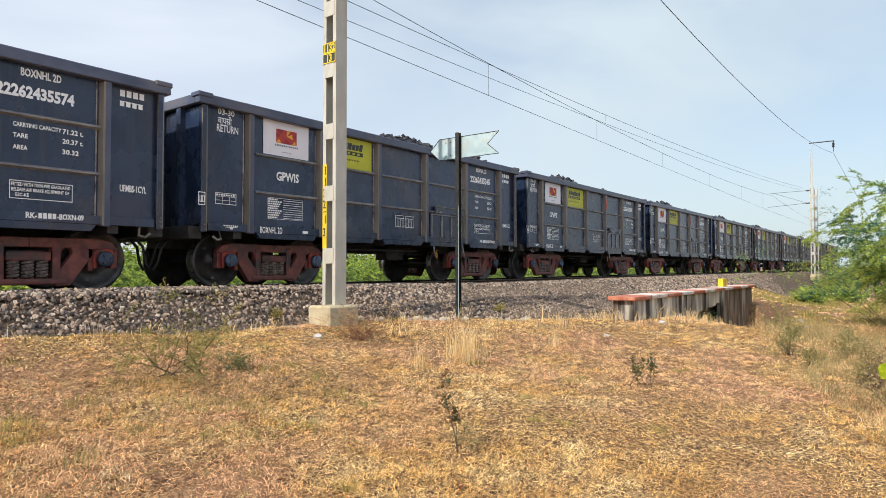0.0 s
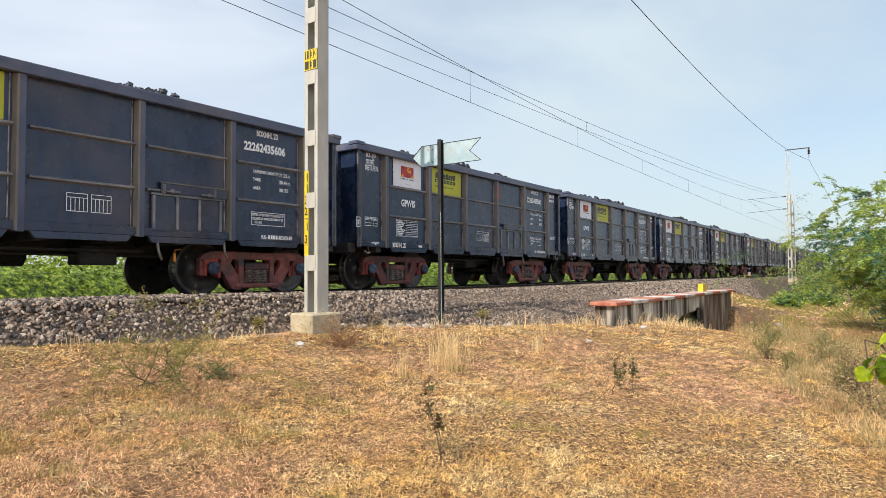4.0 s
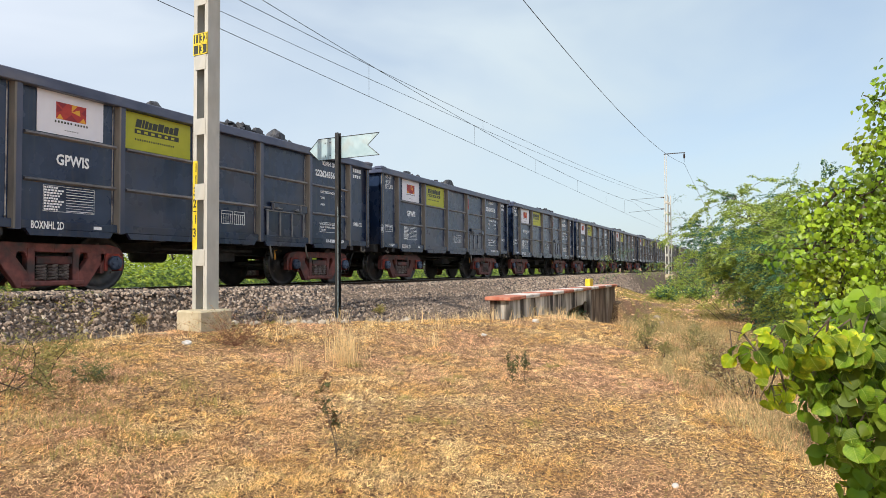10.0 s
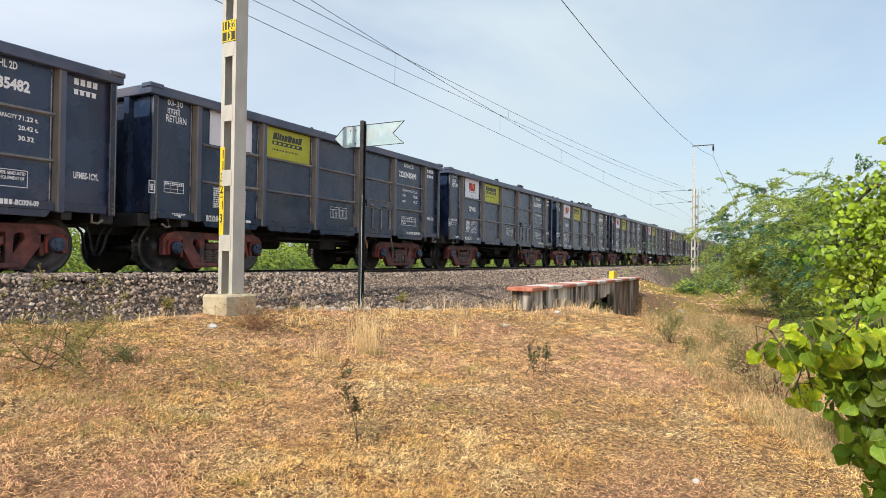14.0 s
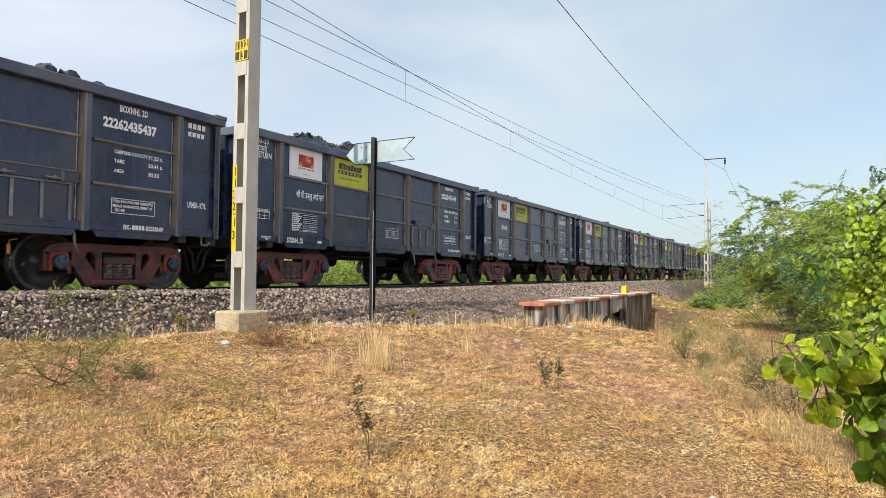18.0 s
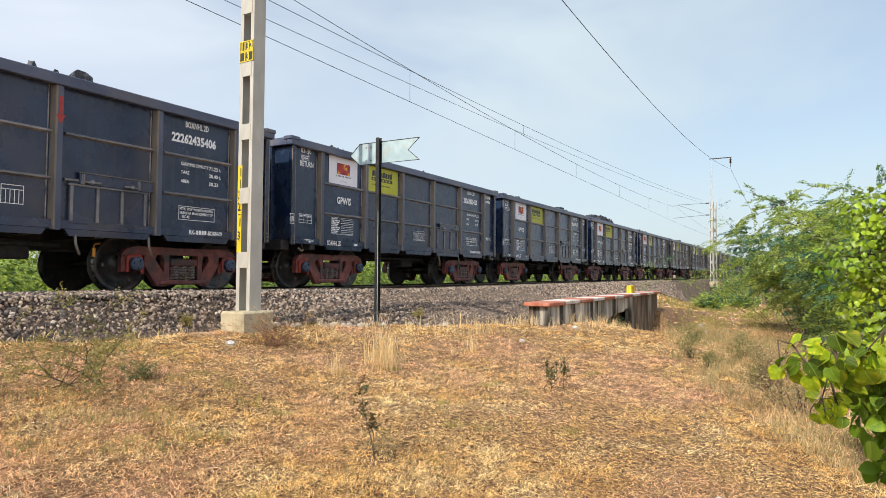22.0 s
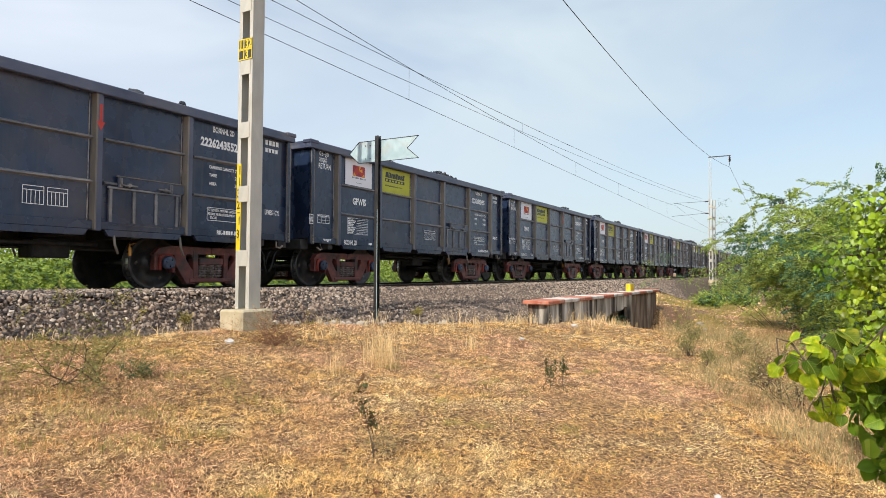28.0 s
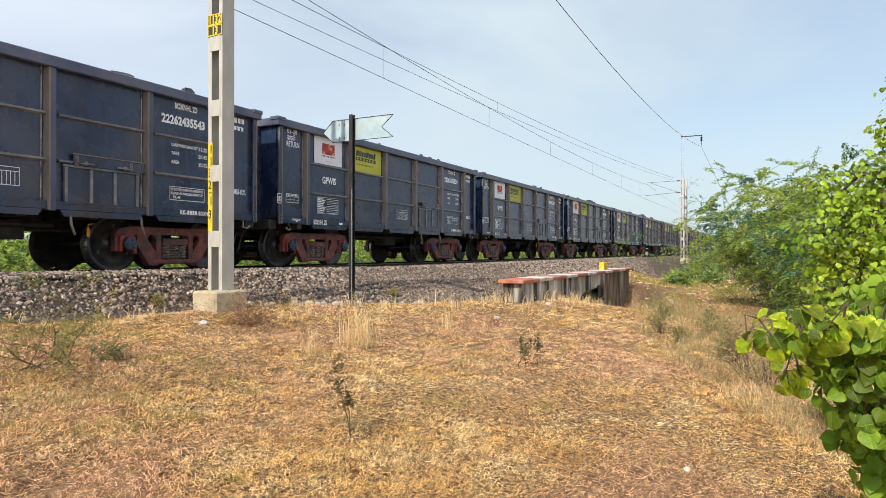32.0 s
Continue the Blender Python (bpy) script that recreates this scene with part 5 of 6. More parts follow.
def coal_mesh(seed):
    """A lumpy heap of coal that fills the wagon and rises above its rim."""
    g = np.random.default_rng(seed + 60)
    nx_, ny_, vs = 64, 16, []
    peaks, largest = HEAPS.get(seed, SPARE)
    count = 1500 if seed in HEAPS else 900

    def height(x, y):
        edge = max(0.0, min(1.0, (1.50 - abs(y)) / 0.42)) * max(0.0, min(1.0, (5.10 - abs(x)) / 0.9))
        h = max((a + 0.36) * math.exp(-(abs(x - c) / (w * 1.25)) ** 3) for c, w, a in peaks)
        return 3.03 + edge ** 0.8 * (0.05 + h) + 0.06 * noise.noise((x * 2.2, y * 2.2, seed)) + 0.035 * noise.noise((x * 7, y * 7, seed + 3.0)) - 0.02

    for i in range(nx_):
        for j in range(ny_):
            x, y = -5.10 + 10.2 * i / (nx_ - 1), -1.47 + 2.94 * j / (ny_ - 1)
            vs.append((x, y, height(x, y)))
    fs = [(i * ny_ + j, (i + 1) * ny_ + j, (i + 1) * ny_ + j + 1, i * ny_ + j + 1) for i in range(nx_ - 1) for j in range(ny_ - 1)]
    pts, siz = [], []
    for _ in range(count):
        x, y = g.uniform(-4.9, 4.9), g.uniform(-1.40, 0.5)
        r = 0.022 + (0.7 * largest - 0.022) * g.random() ** 2.6
        pts.append((x, y, height(x, y) + 0.3 * r))
        siz.append(r)
    big = []
    for x, half, over in BOULDERS.get(seed, ()):
        big.append((x, half, 0.8 * over))
    a = raw_mesh("coal", vs, fs, M_COAL)
    b = lumps("coal_lumps", pts, siz, M_COAL, seed + 60)
    bm = bmesh.new()
    bm.from_mesh(a)
    bm.from_mesh(b)
    for x, half, over in big:
        tall = 0.10 + over
        made = bmesh.ops.create_icosphere(bm, subdivisions=2, radius=1.0)["verts"]
        for v in made:
            d = 1 + 0.55 * noise.noise(v.co * 1.3 + Vector((x * 7, seed, 0))) + 0.25 * noise.noise(v.co * 3.1 + Vector((seed, x * 5, 2)))
            v.co = Vector((x + v.co.x * d * half * 1.15, -1.14 + v.co.y * d * half * 0.8, 3.34 + max(-1.0, min(0.85, v.co.z * d)) * tall * 1.18))
    me = mesh_of("coal_load", bm, M_COAL)
    return me


NUMBERS = {0: "22262435574", 1: "22262435345", -1: "22262435581", -2: "22262435606", -3: "22262435147", -4: "22262435635", -5: "22262435673", -6: "22262435505",
           -7: "22262435499", -8: "22262435482", -9: "22262435444", -10: "22262435437", -11: "22262435420", -12: "22262435406", -13: "22262435413",
           -14: "22262435495", -15: "22262435528", -16: "22262435534", -17: "22262435543"}
FIRST, LAST = -19, 9
blank = wagon_model()
TRAIN = []
for k in range(FIRST, LAST + 1):
    wg = blank if k == FIRST else copy_thing(blank, Matrix())
    TRAIN.append((k, wg))
for k, wg in TRAIN:
    paint_marks(wg, NUMBERS.get(k, "222624354%02d" % (37 + 2 * (k + 20))), tally=k, hindi=k in (-3, -9), tare="20.%d t." % (37 + (k * 5) % 9))
SPARE_COAL = coal_mesh(40)
LOADS = [(k, tagged(new("coal_load", coal_mesh(k) if k in HEAPS else SPARE_COAL), "heap of black lump coal in an open wagon", "coal", "coal loads", "stuff")) for k, _ in TRAIN]


WOBBLE = ((0, 0.06), (1, -0.05), (2, 0.0), (6, -0.03), (7, 0.05), (8.5, 0.07), (10, 0.0), (12.5, -0.07), (15, -0.03), (19, 0.02), (25, 0.0), (28, -0.03), (32, 0.06))


def travelled(t):
    """How far the leading end of the first wagon has come along the track, slowing gently."""
    u = (t - 16) / 16
    return 106.2513 + 95.2531 * u - 6.0587 * u ** 2 + 0.2562 * u ** 3 + 0.7734 * u ** 4 - along(t, WOBBLE)


# ---------------------------------------------------------------- plants
def quads_mesh(name, pts, per, mat, tri_tail=False):
    """pts: (n, per, 3); each row is one face of its own."""
    n = len(pts)
    me = bpy.data.meshes.new(name)
    me.vertices.add(n * per)
    me.vertices.foreach_set("co", np.asarray(pts, dtype=np.float32).reshape(-1))
    me.loops.add(n * per)
    me.loops.foreach_set("vertex_index", np.arange(n * per, dtype=np.int32))
    me.polygons.add(n)
    me.polygons.foreach_set("loop_start", np.arange(0, n * per, per, dtype=np.int32))
    me.update(calc_edges=True)
    me.materials.append(mat)
    return me


def unit(v):
    return v / np.maximum(1e-9, np.linalg.norm(v, axis=1))[:, None]


def blades_mesh(name, p0, p1, p2, width, mat, g):
    """Bent blades, each a quad and a pointed tip that share an edge."""
    n = len(p0)
    side = unit(np.cross(p2 - p0, g.normal(size=(n, 3)))) * np.asarray(width)[:, None] * 0.5
    v = np.stack([p0 - side, p0 + side, p1 + side * 0.8, p1 - side * 0.8, p2], 1).reshape(-1, 3)
    base = 5 * np.arange(n)[:, None]
    li = np.concatenate([base + [0, 1, 2, 3], base + [3, 2, 4]], 1).reshape(-1)
    st = (7 * np.arange(n)[:, None] + [0, 4]).reshape(-1)
    me = bpy.data.meshes.new(name)
    me.vertices.add(len(v))
    me.vertices.foreach_set("co", v.astype(np.float32).reshape(-1))
    me.loops.add(len(li))
    me.loops.foreach_set("vertex_index", li.astype(np.int32))
    me.polygons.add(len(st))
    me.polygons.foreach_set("loop_start", st.astype(np.int32))
    me.update(calc_edges=True)
    me.materials.append(mat)
    return me


def leaf_quads(centres, size, g, droop=0.0, narrow=0.45, along_dir=None):
    """Rhombic leaflets round given centres."""
    n = len(centres)
    d = unit(g.normal(size=(n, 3)) * (1, 1, 0.6)) if along_dir is None else unit(along_dir)
    d[:, 2] -= droop
    d = unit(d)
    s = unit(np.cross(d, g.normal(size=(n, 3))))
    size = np.asarray(size)[:, None]
    return np.stack([centres - d * size * 0.5, centres + s * size * 0.5 * narrow, centres + d * size * 0.5, centres - s * size * 0.5 * narrow], 1)


def leaf_tris(centres, size, g, narrow, along_dir):
    """Three-cornered leaflets that lie rather flat."""
    n = len(centres)
    d = unit(along_dir * (1, 1, 0.6))
    s = unit(np.cross(d, g.normal(0, 1.0, (n, 3)) + (0, 0, 0.35)))
    size = np.asarray(size)[:, None]
    return np.stack([centres - d * size * 0.5, centres + d * size * 0.1 + s * size * narrow, centres + d * size * 0.6 - s * size * 0.25 * narrow], 1)


def on_ground(x, y, up=0.0):
    return np.array([(a, b, ground_z(a, b) + up) for a, b in zip(x, y)])


def swirl(x, y):
    return 1.4 * noise.noise((x * 0.7, y * 0.7, 11.0)) + 2.2 * noise.noise((x * 3.1, y * 3.1, 4.0))


def lying_straw(n, seed, lo, hi, mat, name, label, wide=1.0, lift=1.0, short=1.0, bent=True, arc=(2, 106)):
    g = np.random.default_rng(seed)
    d = lo + (hi - lo) * g.random(n) ** 1.7
    a = np.radians(g.uniform(*arc, n))
    x, y = EYE[0] + d * np.sin(a), EYE[1] + d * np.cos(a)
    keep = np.array([(y_ < toe(x_) - 0.05) and not (7.0 < x_ < 7.8 and -3.6 < y_ < -2.8) and not (12.5 < x_ < 24.3 and y_ > -6.42) for x_, y_ in zip(x, y)])
    x, y, d = x[keep], y[keep], d[keep]
    n = len(x)
    p0 = on_ground(x, y, 0.004)
    th = np.array([swirl(a_, b_) for a_, b_ in zip(x, y)]) + g.normal(0, 1.5, n)
    ln = (0.014 + 0.058 * g.random(n) ** 2.0) * (1 + 0.03 * d) * short
    di = np.stack([np.cos(th), np.sin(th), np.zeros(n)], 1)
    up = np.array([(0.0, 0.0, 1.0)])
    p1 = p0 + di * ln[:, None] * 0.5 + up * (g.uniform(0.02, 0.22, n) * ln * lift)[:, None]
    p2 = p0 + di * ln[:, None] + up * (g.uniform(0.0, 0.45, n) ** 1.6 * ln * lift)[:, None] + g.normal(0, 0.01, (n, 3))
    w = g.uniform(0.0022, 0.0056, n) * (0.45 + 0.115 * d) * wide
    if not bent:
        side = unit(np.cross(p2 - p0, g.normal(0, 0.6, (n, 3)) + (0, 0, 1.0))) * w[:, None] * 0.5
        return tagged(new(name, quads_mesh(name, np.stack([p0 - side, p0 + side, p2], 1), 3, mat)), label, "grass", kind="stuff")
    return tagged(new(name, blades_mesh(name, p0, p1, p2, w, mat, g)), label, "grass", kind="stuff")


lying_straw(95000, 21, 2.5, 19, M_STRAW, "dry_straw", "long flattened dry straw-coloured grass over the bank", 0.9)
lying_straw(400000, 25, 2.4, 19, M_STRAW, "dry_stubble", "fine trampled straw-coloured stubble over the bank", 1.1, 0.8, 0.55, False)
lying_straw(130000, 30, 0.1, 13, M_STRAW, "dry_stubble", "fine trampled straw-coloured stubble beside the road", 1.6, 0.8, 0.8, False, (106, 362))
lying_straw(16000, 37, 0.1, 2.6, M_STRAW, "dry_stubble", "fine trampled straw-coloured stubble over the bank", 1.6, 0.8, 0.8, False)
lying_straw(90000, 26, 17, 48, M_STRAW, "distant_straw", "dry straw-coloured grass beyond the culvert", 2.6, 1.4, 1.6, False)
# Dark blades: withered straw, and shadow between the straws given as colour.
lying_straw(170000, 23, 2.4, 19, M_ROTSHADE, "withered_shade_straw", "dark straw, withered and painting the shade between dry blades", 1.1, 1.6, 0.7, False)
lying_straw(38000, 24, 2.3, 6.5, M_ROTSHADE, "withered_shade_straw", "dark straw, withered and painting the shade between dry blades", 1.25, 1.9, 0.9, False)
lying_straw(11000, 22, 2.5, 14, M_STRAWG, "green_grass", "sparse green blades among the dry straw", 1.2, 2.2)


def tufts(centres, seed, mat, name, label, blades=46, category="grass", sway=0.22):
    """Upright tufts; each centre is (x, y, height, spread)."""
    g = np.random.default_rng(seed)
    a0, a1, a2, ww = [], [], [], []
    for x, y, h, sp in centres:
        n = int(blades * (0.6 + sp * 2))
        px, py = x + g.normal(0, sp * 0.45, n), y + g.normal(0, sp * 0.45, n)
        p0 = on_ground(px, py, -0.01)
        lean = g.normal(0, sway, (n, 2))
        ln = h * g.uniform(0.45, 1.1, n)
        a0.append(p0)
        a1.append(p0 + np.stack([lean[:, 0] * ln * 0.35, lean[:, 1] * ln * 0.35, ln * 0.55], 1))
        a2.append(p0 + np.stack([lean[:, 0] * ln * 1.2, lean[:, 1] * ln * 1.2, ln], 1))
        dist = math.hypot(x - EYE[0], y - EYE[1])
        ww.append(g.uniform(0.003, 0.006, n) * (0.7 + 0.07 * dist))
    me = blades_mesh(name, np.concatenate(a0), np.concatenate(a1), np.concatenate(a2), np.concatenate(ww), mat, g)
    return tagged(new(name, me), label, category, kind="stuff")


g_t = np.random.default_rng(31)
tall = [(9.9, -4.1, 0.4, 0.3), (8.6, -5.6, 0.34, 0.2), (10.6, -6.0, 0.36, 0.2)]
for _ in range(44):
    f = g_t.random()
    tall.append((7.0 + 8.5 * f + g_t.normal(0, 0.3), -4.3 - 2.5 * f + g_t.normal(0, 0.35), g_t.uniform(0.16, 0.40), g_t.uniform(0.08, 0.22)))
for _ in range(24):
    x = g_t.uniform(12.3, 21)
    tall.append((x, -6.75 - abs(g_t.normal(0, 0.45)), g_t.uniform(0.15, 0.38), g_t.uniform(0.1, 0.25)))
for _ in range(30):
    x = g_t.uniform(1.5, 12)
    tall.append((x, toe(x) - g_t.uniform(0.02, 0.5), g_t.uniform(0.1, 0.28), g_t.uniform(0.06, 0.16)))
tufts(tall, 32, M_PALE, "tall_dry_grass", "tall pale dry grass in upright tufts", 17, "grass", 0.3)
low_green = [(g_t.uniform(1.2, 5.6), g_t.uniform(-4.6, -3.0), g_t.uniform(0.05, 0.10), g_t.uniform(0.15, 0.4)) for _ in range(30)] + [(g_t.uniform(1.6, 4.6), g_t.uniform(-7.2, -4.9), g_t.uniform(0.06, 0.13), g_t.uniform(0.15, 0.4)) for _ in range(34)] + [(g_t.uniform(2.0, 9.0), g_t.uniform(-9.6, -6.5), g_t.uniform(0.04, 0.09), g_t.uniform(0.06, 0.18)) for _ in range(40)] + [(g_t.uniform(24.5, 34), g_t.uniform(-10.0, -7.2), g_t.uniform(0.08, 0.2), g_t.uniform(0.3, 0.8)) for _ in range(26)] + [(g_t.uniform(25, 42), g_t.uniform(-10.5, -4.6), g_t.uniform(0.08, 0.25), g_t.uniform(0.3, 0.9)) for _ in range(70)]
tufts(low_green, 35, M_STRAWG, "low_green_grass", "low yellow-green grass among the straw", 60)
DIP_LIP = ((5.5, -11.6), (6.7, -11.1), (8.3, -10.45), (9.8, -9.9), (11.75, -9.2), (17.8, -7.8), (24, -7.2))
scrub, scrub2 = [], []
for _ in range(330):
    f = g_t.random() ** 1.3
    x = 6.2 + 17 * f
    b = along(x, DIP_LIP) - g_t.uniform(-0.1, 3.2) * min(1.0, 0.35 + 0.1 * (x - 6))
    (scrub if g_t.random() < 0.40 else scrub2).append((x, b, g_t.uniform(0.10, 0.22) + 0.016 * (x - 6) * g_t.uniform(0.3, 1.3), g_t.uniform(0.12, 0.36)))
tufts(scrub, 33, M_DRYSCRUB, "roadside_dry_grass", "rank dry grass in the dip beside the bushes", 50, "grass", 0.42)
tufts(scrub2, 34, M_SCRUB, "grey_green_scrub", "grey-green dry scrub in the dip beside the bushes", 44, "scrub", 0.42)
# bleached grass that stands in one clump on the bank
tufts([(6.8, -6.4, 0.55, 0.30), (6.95, -6.2, 0.52, 0.26), (6.6, -6.55, 0.45, 0.22), (5.9, -6.35, 0.36, 0.12), (7.6, -5.9, 0.36, 0.14), (8.9, -6.6, 0.30, 0.12)], 36, M_PALE, "pale_standing_grass", "tall bleached grass standing in a thin clump", 58, "grass", 0.16)


def matted(n, seed, mat, name, label, low=0.006, high=0.034, wide=1.0):
    """Small matted clumps: blades that arch outwards from common centres, thicker in some patches than in others."""
    g = np.random.default_rng(seed)
    d = 2.3 + 13 * g.random(n) ** 1.5
    a = np.radians(g.uniform(2, 104, n))
    x, y = EYE[0] + d * np.sin(a), EYE[1] + d * np.cos(a)
    keep = np.array([y_ < toe(x_) - 0.1 and not (6.9 < x_ < 7.9 and -3.8 < y_ < -2.8) and not (12.4 < x_ < 24.6 and y_ > -6.6) and noise.noise((x_ * 0.9, y_ * 0.9, 7.7 + 0.1 * seed)) + g.normal(0, 0.2) > -0.05 for x_, y_ in zip(x, y)])
    x, y, d = x[keep], y[keep], d[keep]
    per = 15
    m = len(x) * per
    cx, cy, dd = np.repeat(x, per), np.repeat(y, per), np.repeat(d, per)
    flow = np.repeat(np.array([3.0 * noise.noise((a_ * 0.5, b_ * 0.5, 2.0)) for a_, b_ in zip(x, y)]), per)
    th = flow + g.normal(0, 1.5, m)
    ln = (0.016 + 0.044 * g.random(m) ** 1.8) * (1 + 0.03 * dd)
    di = np.stack([np.cos(th), np.sin(th), np.zeros(m)], 1)
    p0 = np.stack([cx, cy, np.zeros(m)], 1) + g.normal(0, 0.03, (m, 3)) * (1, 1, 0)
    p0[:, 2] = np.repeat(np.array([ground_z(a_, b_) for a_, b_ in zip(x, y)]), per)
    top = g.uniform(low, high, m)[:, None] * np.array([(0.0, 0.0, 1.0)])
    p1 = p0 + di * ln[:, None] * 0.5 + top
    p2 = p0 + di * ln[:, None] + top * g.uniform(0.1, 0.9, m)[:, None] + g.normal(0, 0.008, (m, 3))
    w = g.uniform(0.0024, 0.0052, m) * (0.45 + 0.10 * dd) * wide
    return tagged(new(name, blades_mesh(name, p0, p1, p2, w, mat, g)), label, "grass", kind="stuff")


matted(14000, 27, M_STRAW, "matted_grass", "matted clumps of arching dry grass on the bank")
matted(1500, 28, M_PALE, "bleached_matted_grass", "bleached matted clumps of dry grass on the bank")
# Dark clumps deepen the gaps: shade in the colour as well as withering.
matted(4400, 29, M_ROTSHADE, "dark_matted_grass", "dark clumps, withered and painting the shade between dry tufts", 0.006, 0.030)


def limb_points(base, way, length, droop, g, n=7):
    p, d, out = Vector(base), Vector(way).normalized(), [Vector(base)]
    for k in range(n):
        d = (d + Vector((g.normal(0, 0.16), g.normal(0, 0.16), g.normal(0, 0.10) - droop * k / n))).normalized()
        p = p + d * (length / n)
        out.append(p.copy())
    return out


def bush(name, label, base, stems, reach, spread, leaf, per_twig, mat, seed, category="bush", droop=0.16, twig=0.5, subs=5, thick=0.03, mats=None, lean=(0, 0), narrow=0.4, tips=5, flat=1.0, bare=2, sub_length=1.0, wood=None):
    """A many-stemmed woody bush: arching stems, side branches, and leaflets set along the twigs."""
    g = np.random.default_rng(seed)
    root = tagged(new(name), label, category)
    root.location = base
    bm = bmesh.new()
    leaves, dirs, branch = [], [], []
    for _ in range(stems):
        a = g.uniform(0, 2 * math.pi)
        out = g.uniform(0.25, 1.0) * spread
        way = (math.cos(a) * out + lean[0], math.sin(a) * out + lean[1], 1.0)
        pts = limb_points((g.normal(0, 0.12 * reach), g.normal(0, 0.12 * reach), 0), way, reach * g.uniform(0.6, 1.1), droop, g)
        tube(bm, pts, [thick * (1 - 0.12 * k) for k in range(len(pts))], 4)
        for _ in range(subs):
            k = g.integers(bare, len(pts))
            o = pts[k]
            a2, hue = g.uniform(0, 2 * math.pi), g.random()
            w2 = Vector((math.cos(a2), math.sin(a2), g.uniform(-0.1, 0.8) * flat)) + (pts[k] - pts[k - 1]).normalized() * 0.7
            p2 = limb_points(o, w2, reach * sub_length * g.uniform(0.15, 0.38), droop * 1.4, g, 5)
            tube(bm, p2, [thick * 0.35 * (1 - 0.15 * i) for i in range(len(p2))], 3)
            for _ in range(tips):
                j = g.integers(1, len(p2))
                w3 = (p2[j] - p2[j - 1]).normalized() + Vector(g.normal(0, 0.75, 3) * (1, 1, flat))
                p3 = limb_points(p2[j], w3, twig * g.uniform(0.5, 1.2), droop * 2, g, 4)
                for i in range(per_twig):
                    f = (i + g.random()) / per_twig * (len(p3) - 1)
                    q = p3[int(f)].lerp(p3[min(int(f) + 1, len(p3) - 1)], f % 1)
                    leaves.append(q)
                    branch.append(hue)
                    dirs.append((p3[-1] - p3[0]).normalized() + Vector(g.normal(0, 0.6, 3)))
    tagged(part("stem", bm, wood or M_BARK, root, "thin brown woody stems"), kind="stuff")
    c, d = np.array([tuple(v) for v in leaves]), np.array([tuple(v) for v in dirs])
    c += g.normal(0, leaf * 0.35, c.shape)
    pick = np.clip(np.array(branch) + g.normal(0, 0.06, len(c)), 0, 0.9999)
    mats = mats or [(mat, 1.0)]
    lo = 0.0
    for m, share in mats:
        sel = (pick >= lo) & (pick < lo + share)
        lo += share
        me = quads_mesh("foliage", leaf_tris(c[sel], g.uniform(0.7, 1.3, sel.sum()) * leaf, g, narrow, d[sel]), 3, m)
        tagged(part("foliage", me, None, root), kind="stuff")
    return root


# feathery thorn bushes beyond the dip
# A third of the branches take the shade-coloured leaf, chosen at random.
FEATHER = [(M_FEATHER, 0.66), (M_FEATHERD, 0.34)]
for (bx0, by0, stems, reach, spread, seed, lean, per) in ((24.6, -12.3, 36, 4.4, 0.60, 41, (0, 0.05), 50), (21.0, -13.0, 36, 4.45, 0.62, 43, (0, 0.05), 54), (17.6, -13.6, 24, 3.7, 0.7, 42, (0, 0), 42),
                                                          (29.5, -13.2, 22, 4.4, 0.6, 44, (0, 0.05), 22), (23.5, -15.0, 22, 4.7, 0.7, 46, (0, 0), 18), (18.5, -15.6, 18, 4.4, 0.8, 47, (0, 0), 14)):
    bush("thorn_bush", "feathery green thorn bush with arching twigs", (bx0, by0, ground_z(bx0, by0) - 0.05), stems, reach, spread, 0.074, per, M_FEATHER, seed, droop=0.30, twig=0.60, mats=FEATHER, lean=lean, subs=11, tips=8, narrow=0.30, flat=0.24)
# long bare branches that arch out over the edge of the line
for (bx0, by0, stems, reach, seed, lean) in ((25.5, -10.9, 6, 5.1, 48, (0.0, 0.75)), (28.5, -11.0, 5, 5.4, 49, (0, 0.62)), (26.5, -10.6, 2, 3.9, 40, (0, 1.2))):
    bush("arching_thorn_bush", "thorn bush of long bare arching branches with feathery ends", (bx0, by0, ground_z(bx0, by0) - 0.05), stems, reach, 0.15, 0.06, 13, M_FEATHER, seed, droop=0.33, twig=0.45, mats=FEATHER, lean=lean, subs=9, tips=5, narrow=0.26, flat=0.3, bare=4, thick=0.013, sub_length=0.5)
# a dense low fringe in front of them
for (bx0, by0, reach, seed) in ((15.0, -12.9, 1.4, 141), (16.6, -12.6, 1.5, 142), (18.4, -12.5, 1.6, 143), (20.3, -12.1, 1.6, 144), (22.4, -11.7, 1.4, 145), (13.2, -13.2, 1.3, 146), (25.2, -11.6, 1.3, 147)):
    bush("low_thorn_bush", "low dense green thorn bush at the edge of the dip", (bx0, by0, ground_z(bx0, by0) - 0.05), 20, reach, 1.0, 0.06, 20, M_FEATHER, seed, droop=0.22, twig=0.42, mats=[(M_FEATHERD, 0.42), (M_FEATHER, 0.58)], subs=6, tips=5, thick=0.015, narrow=0.26, flat=0.4)
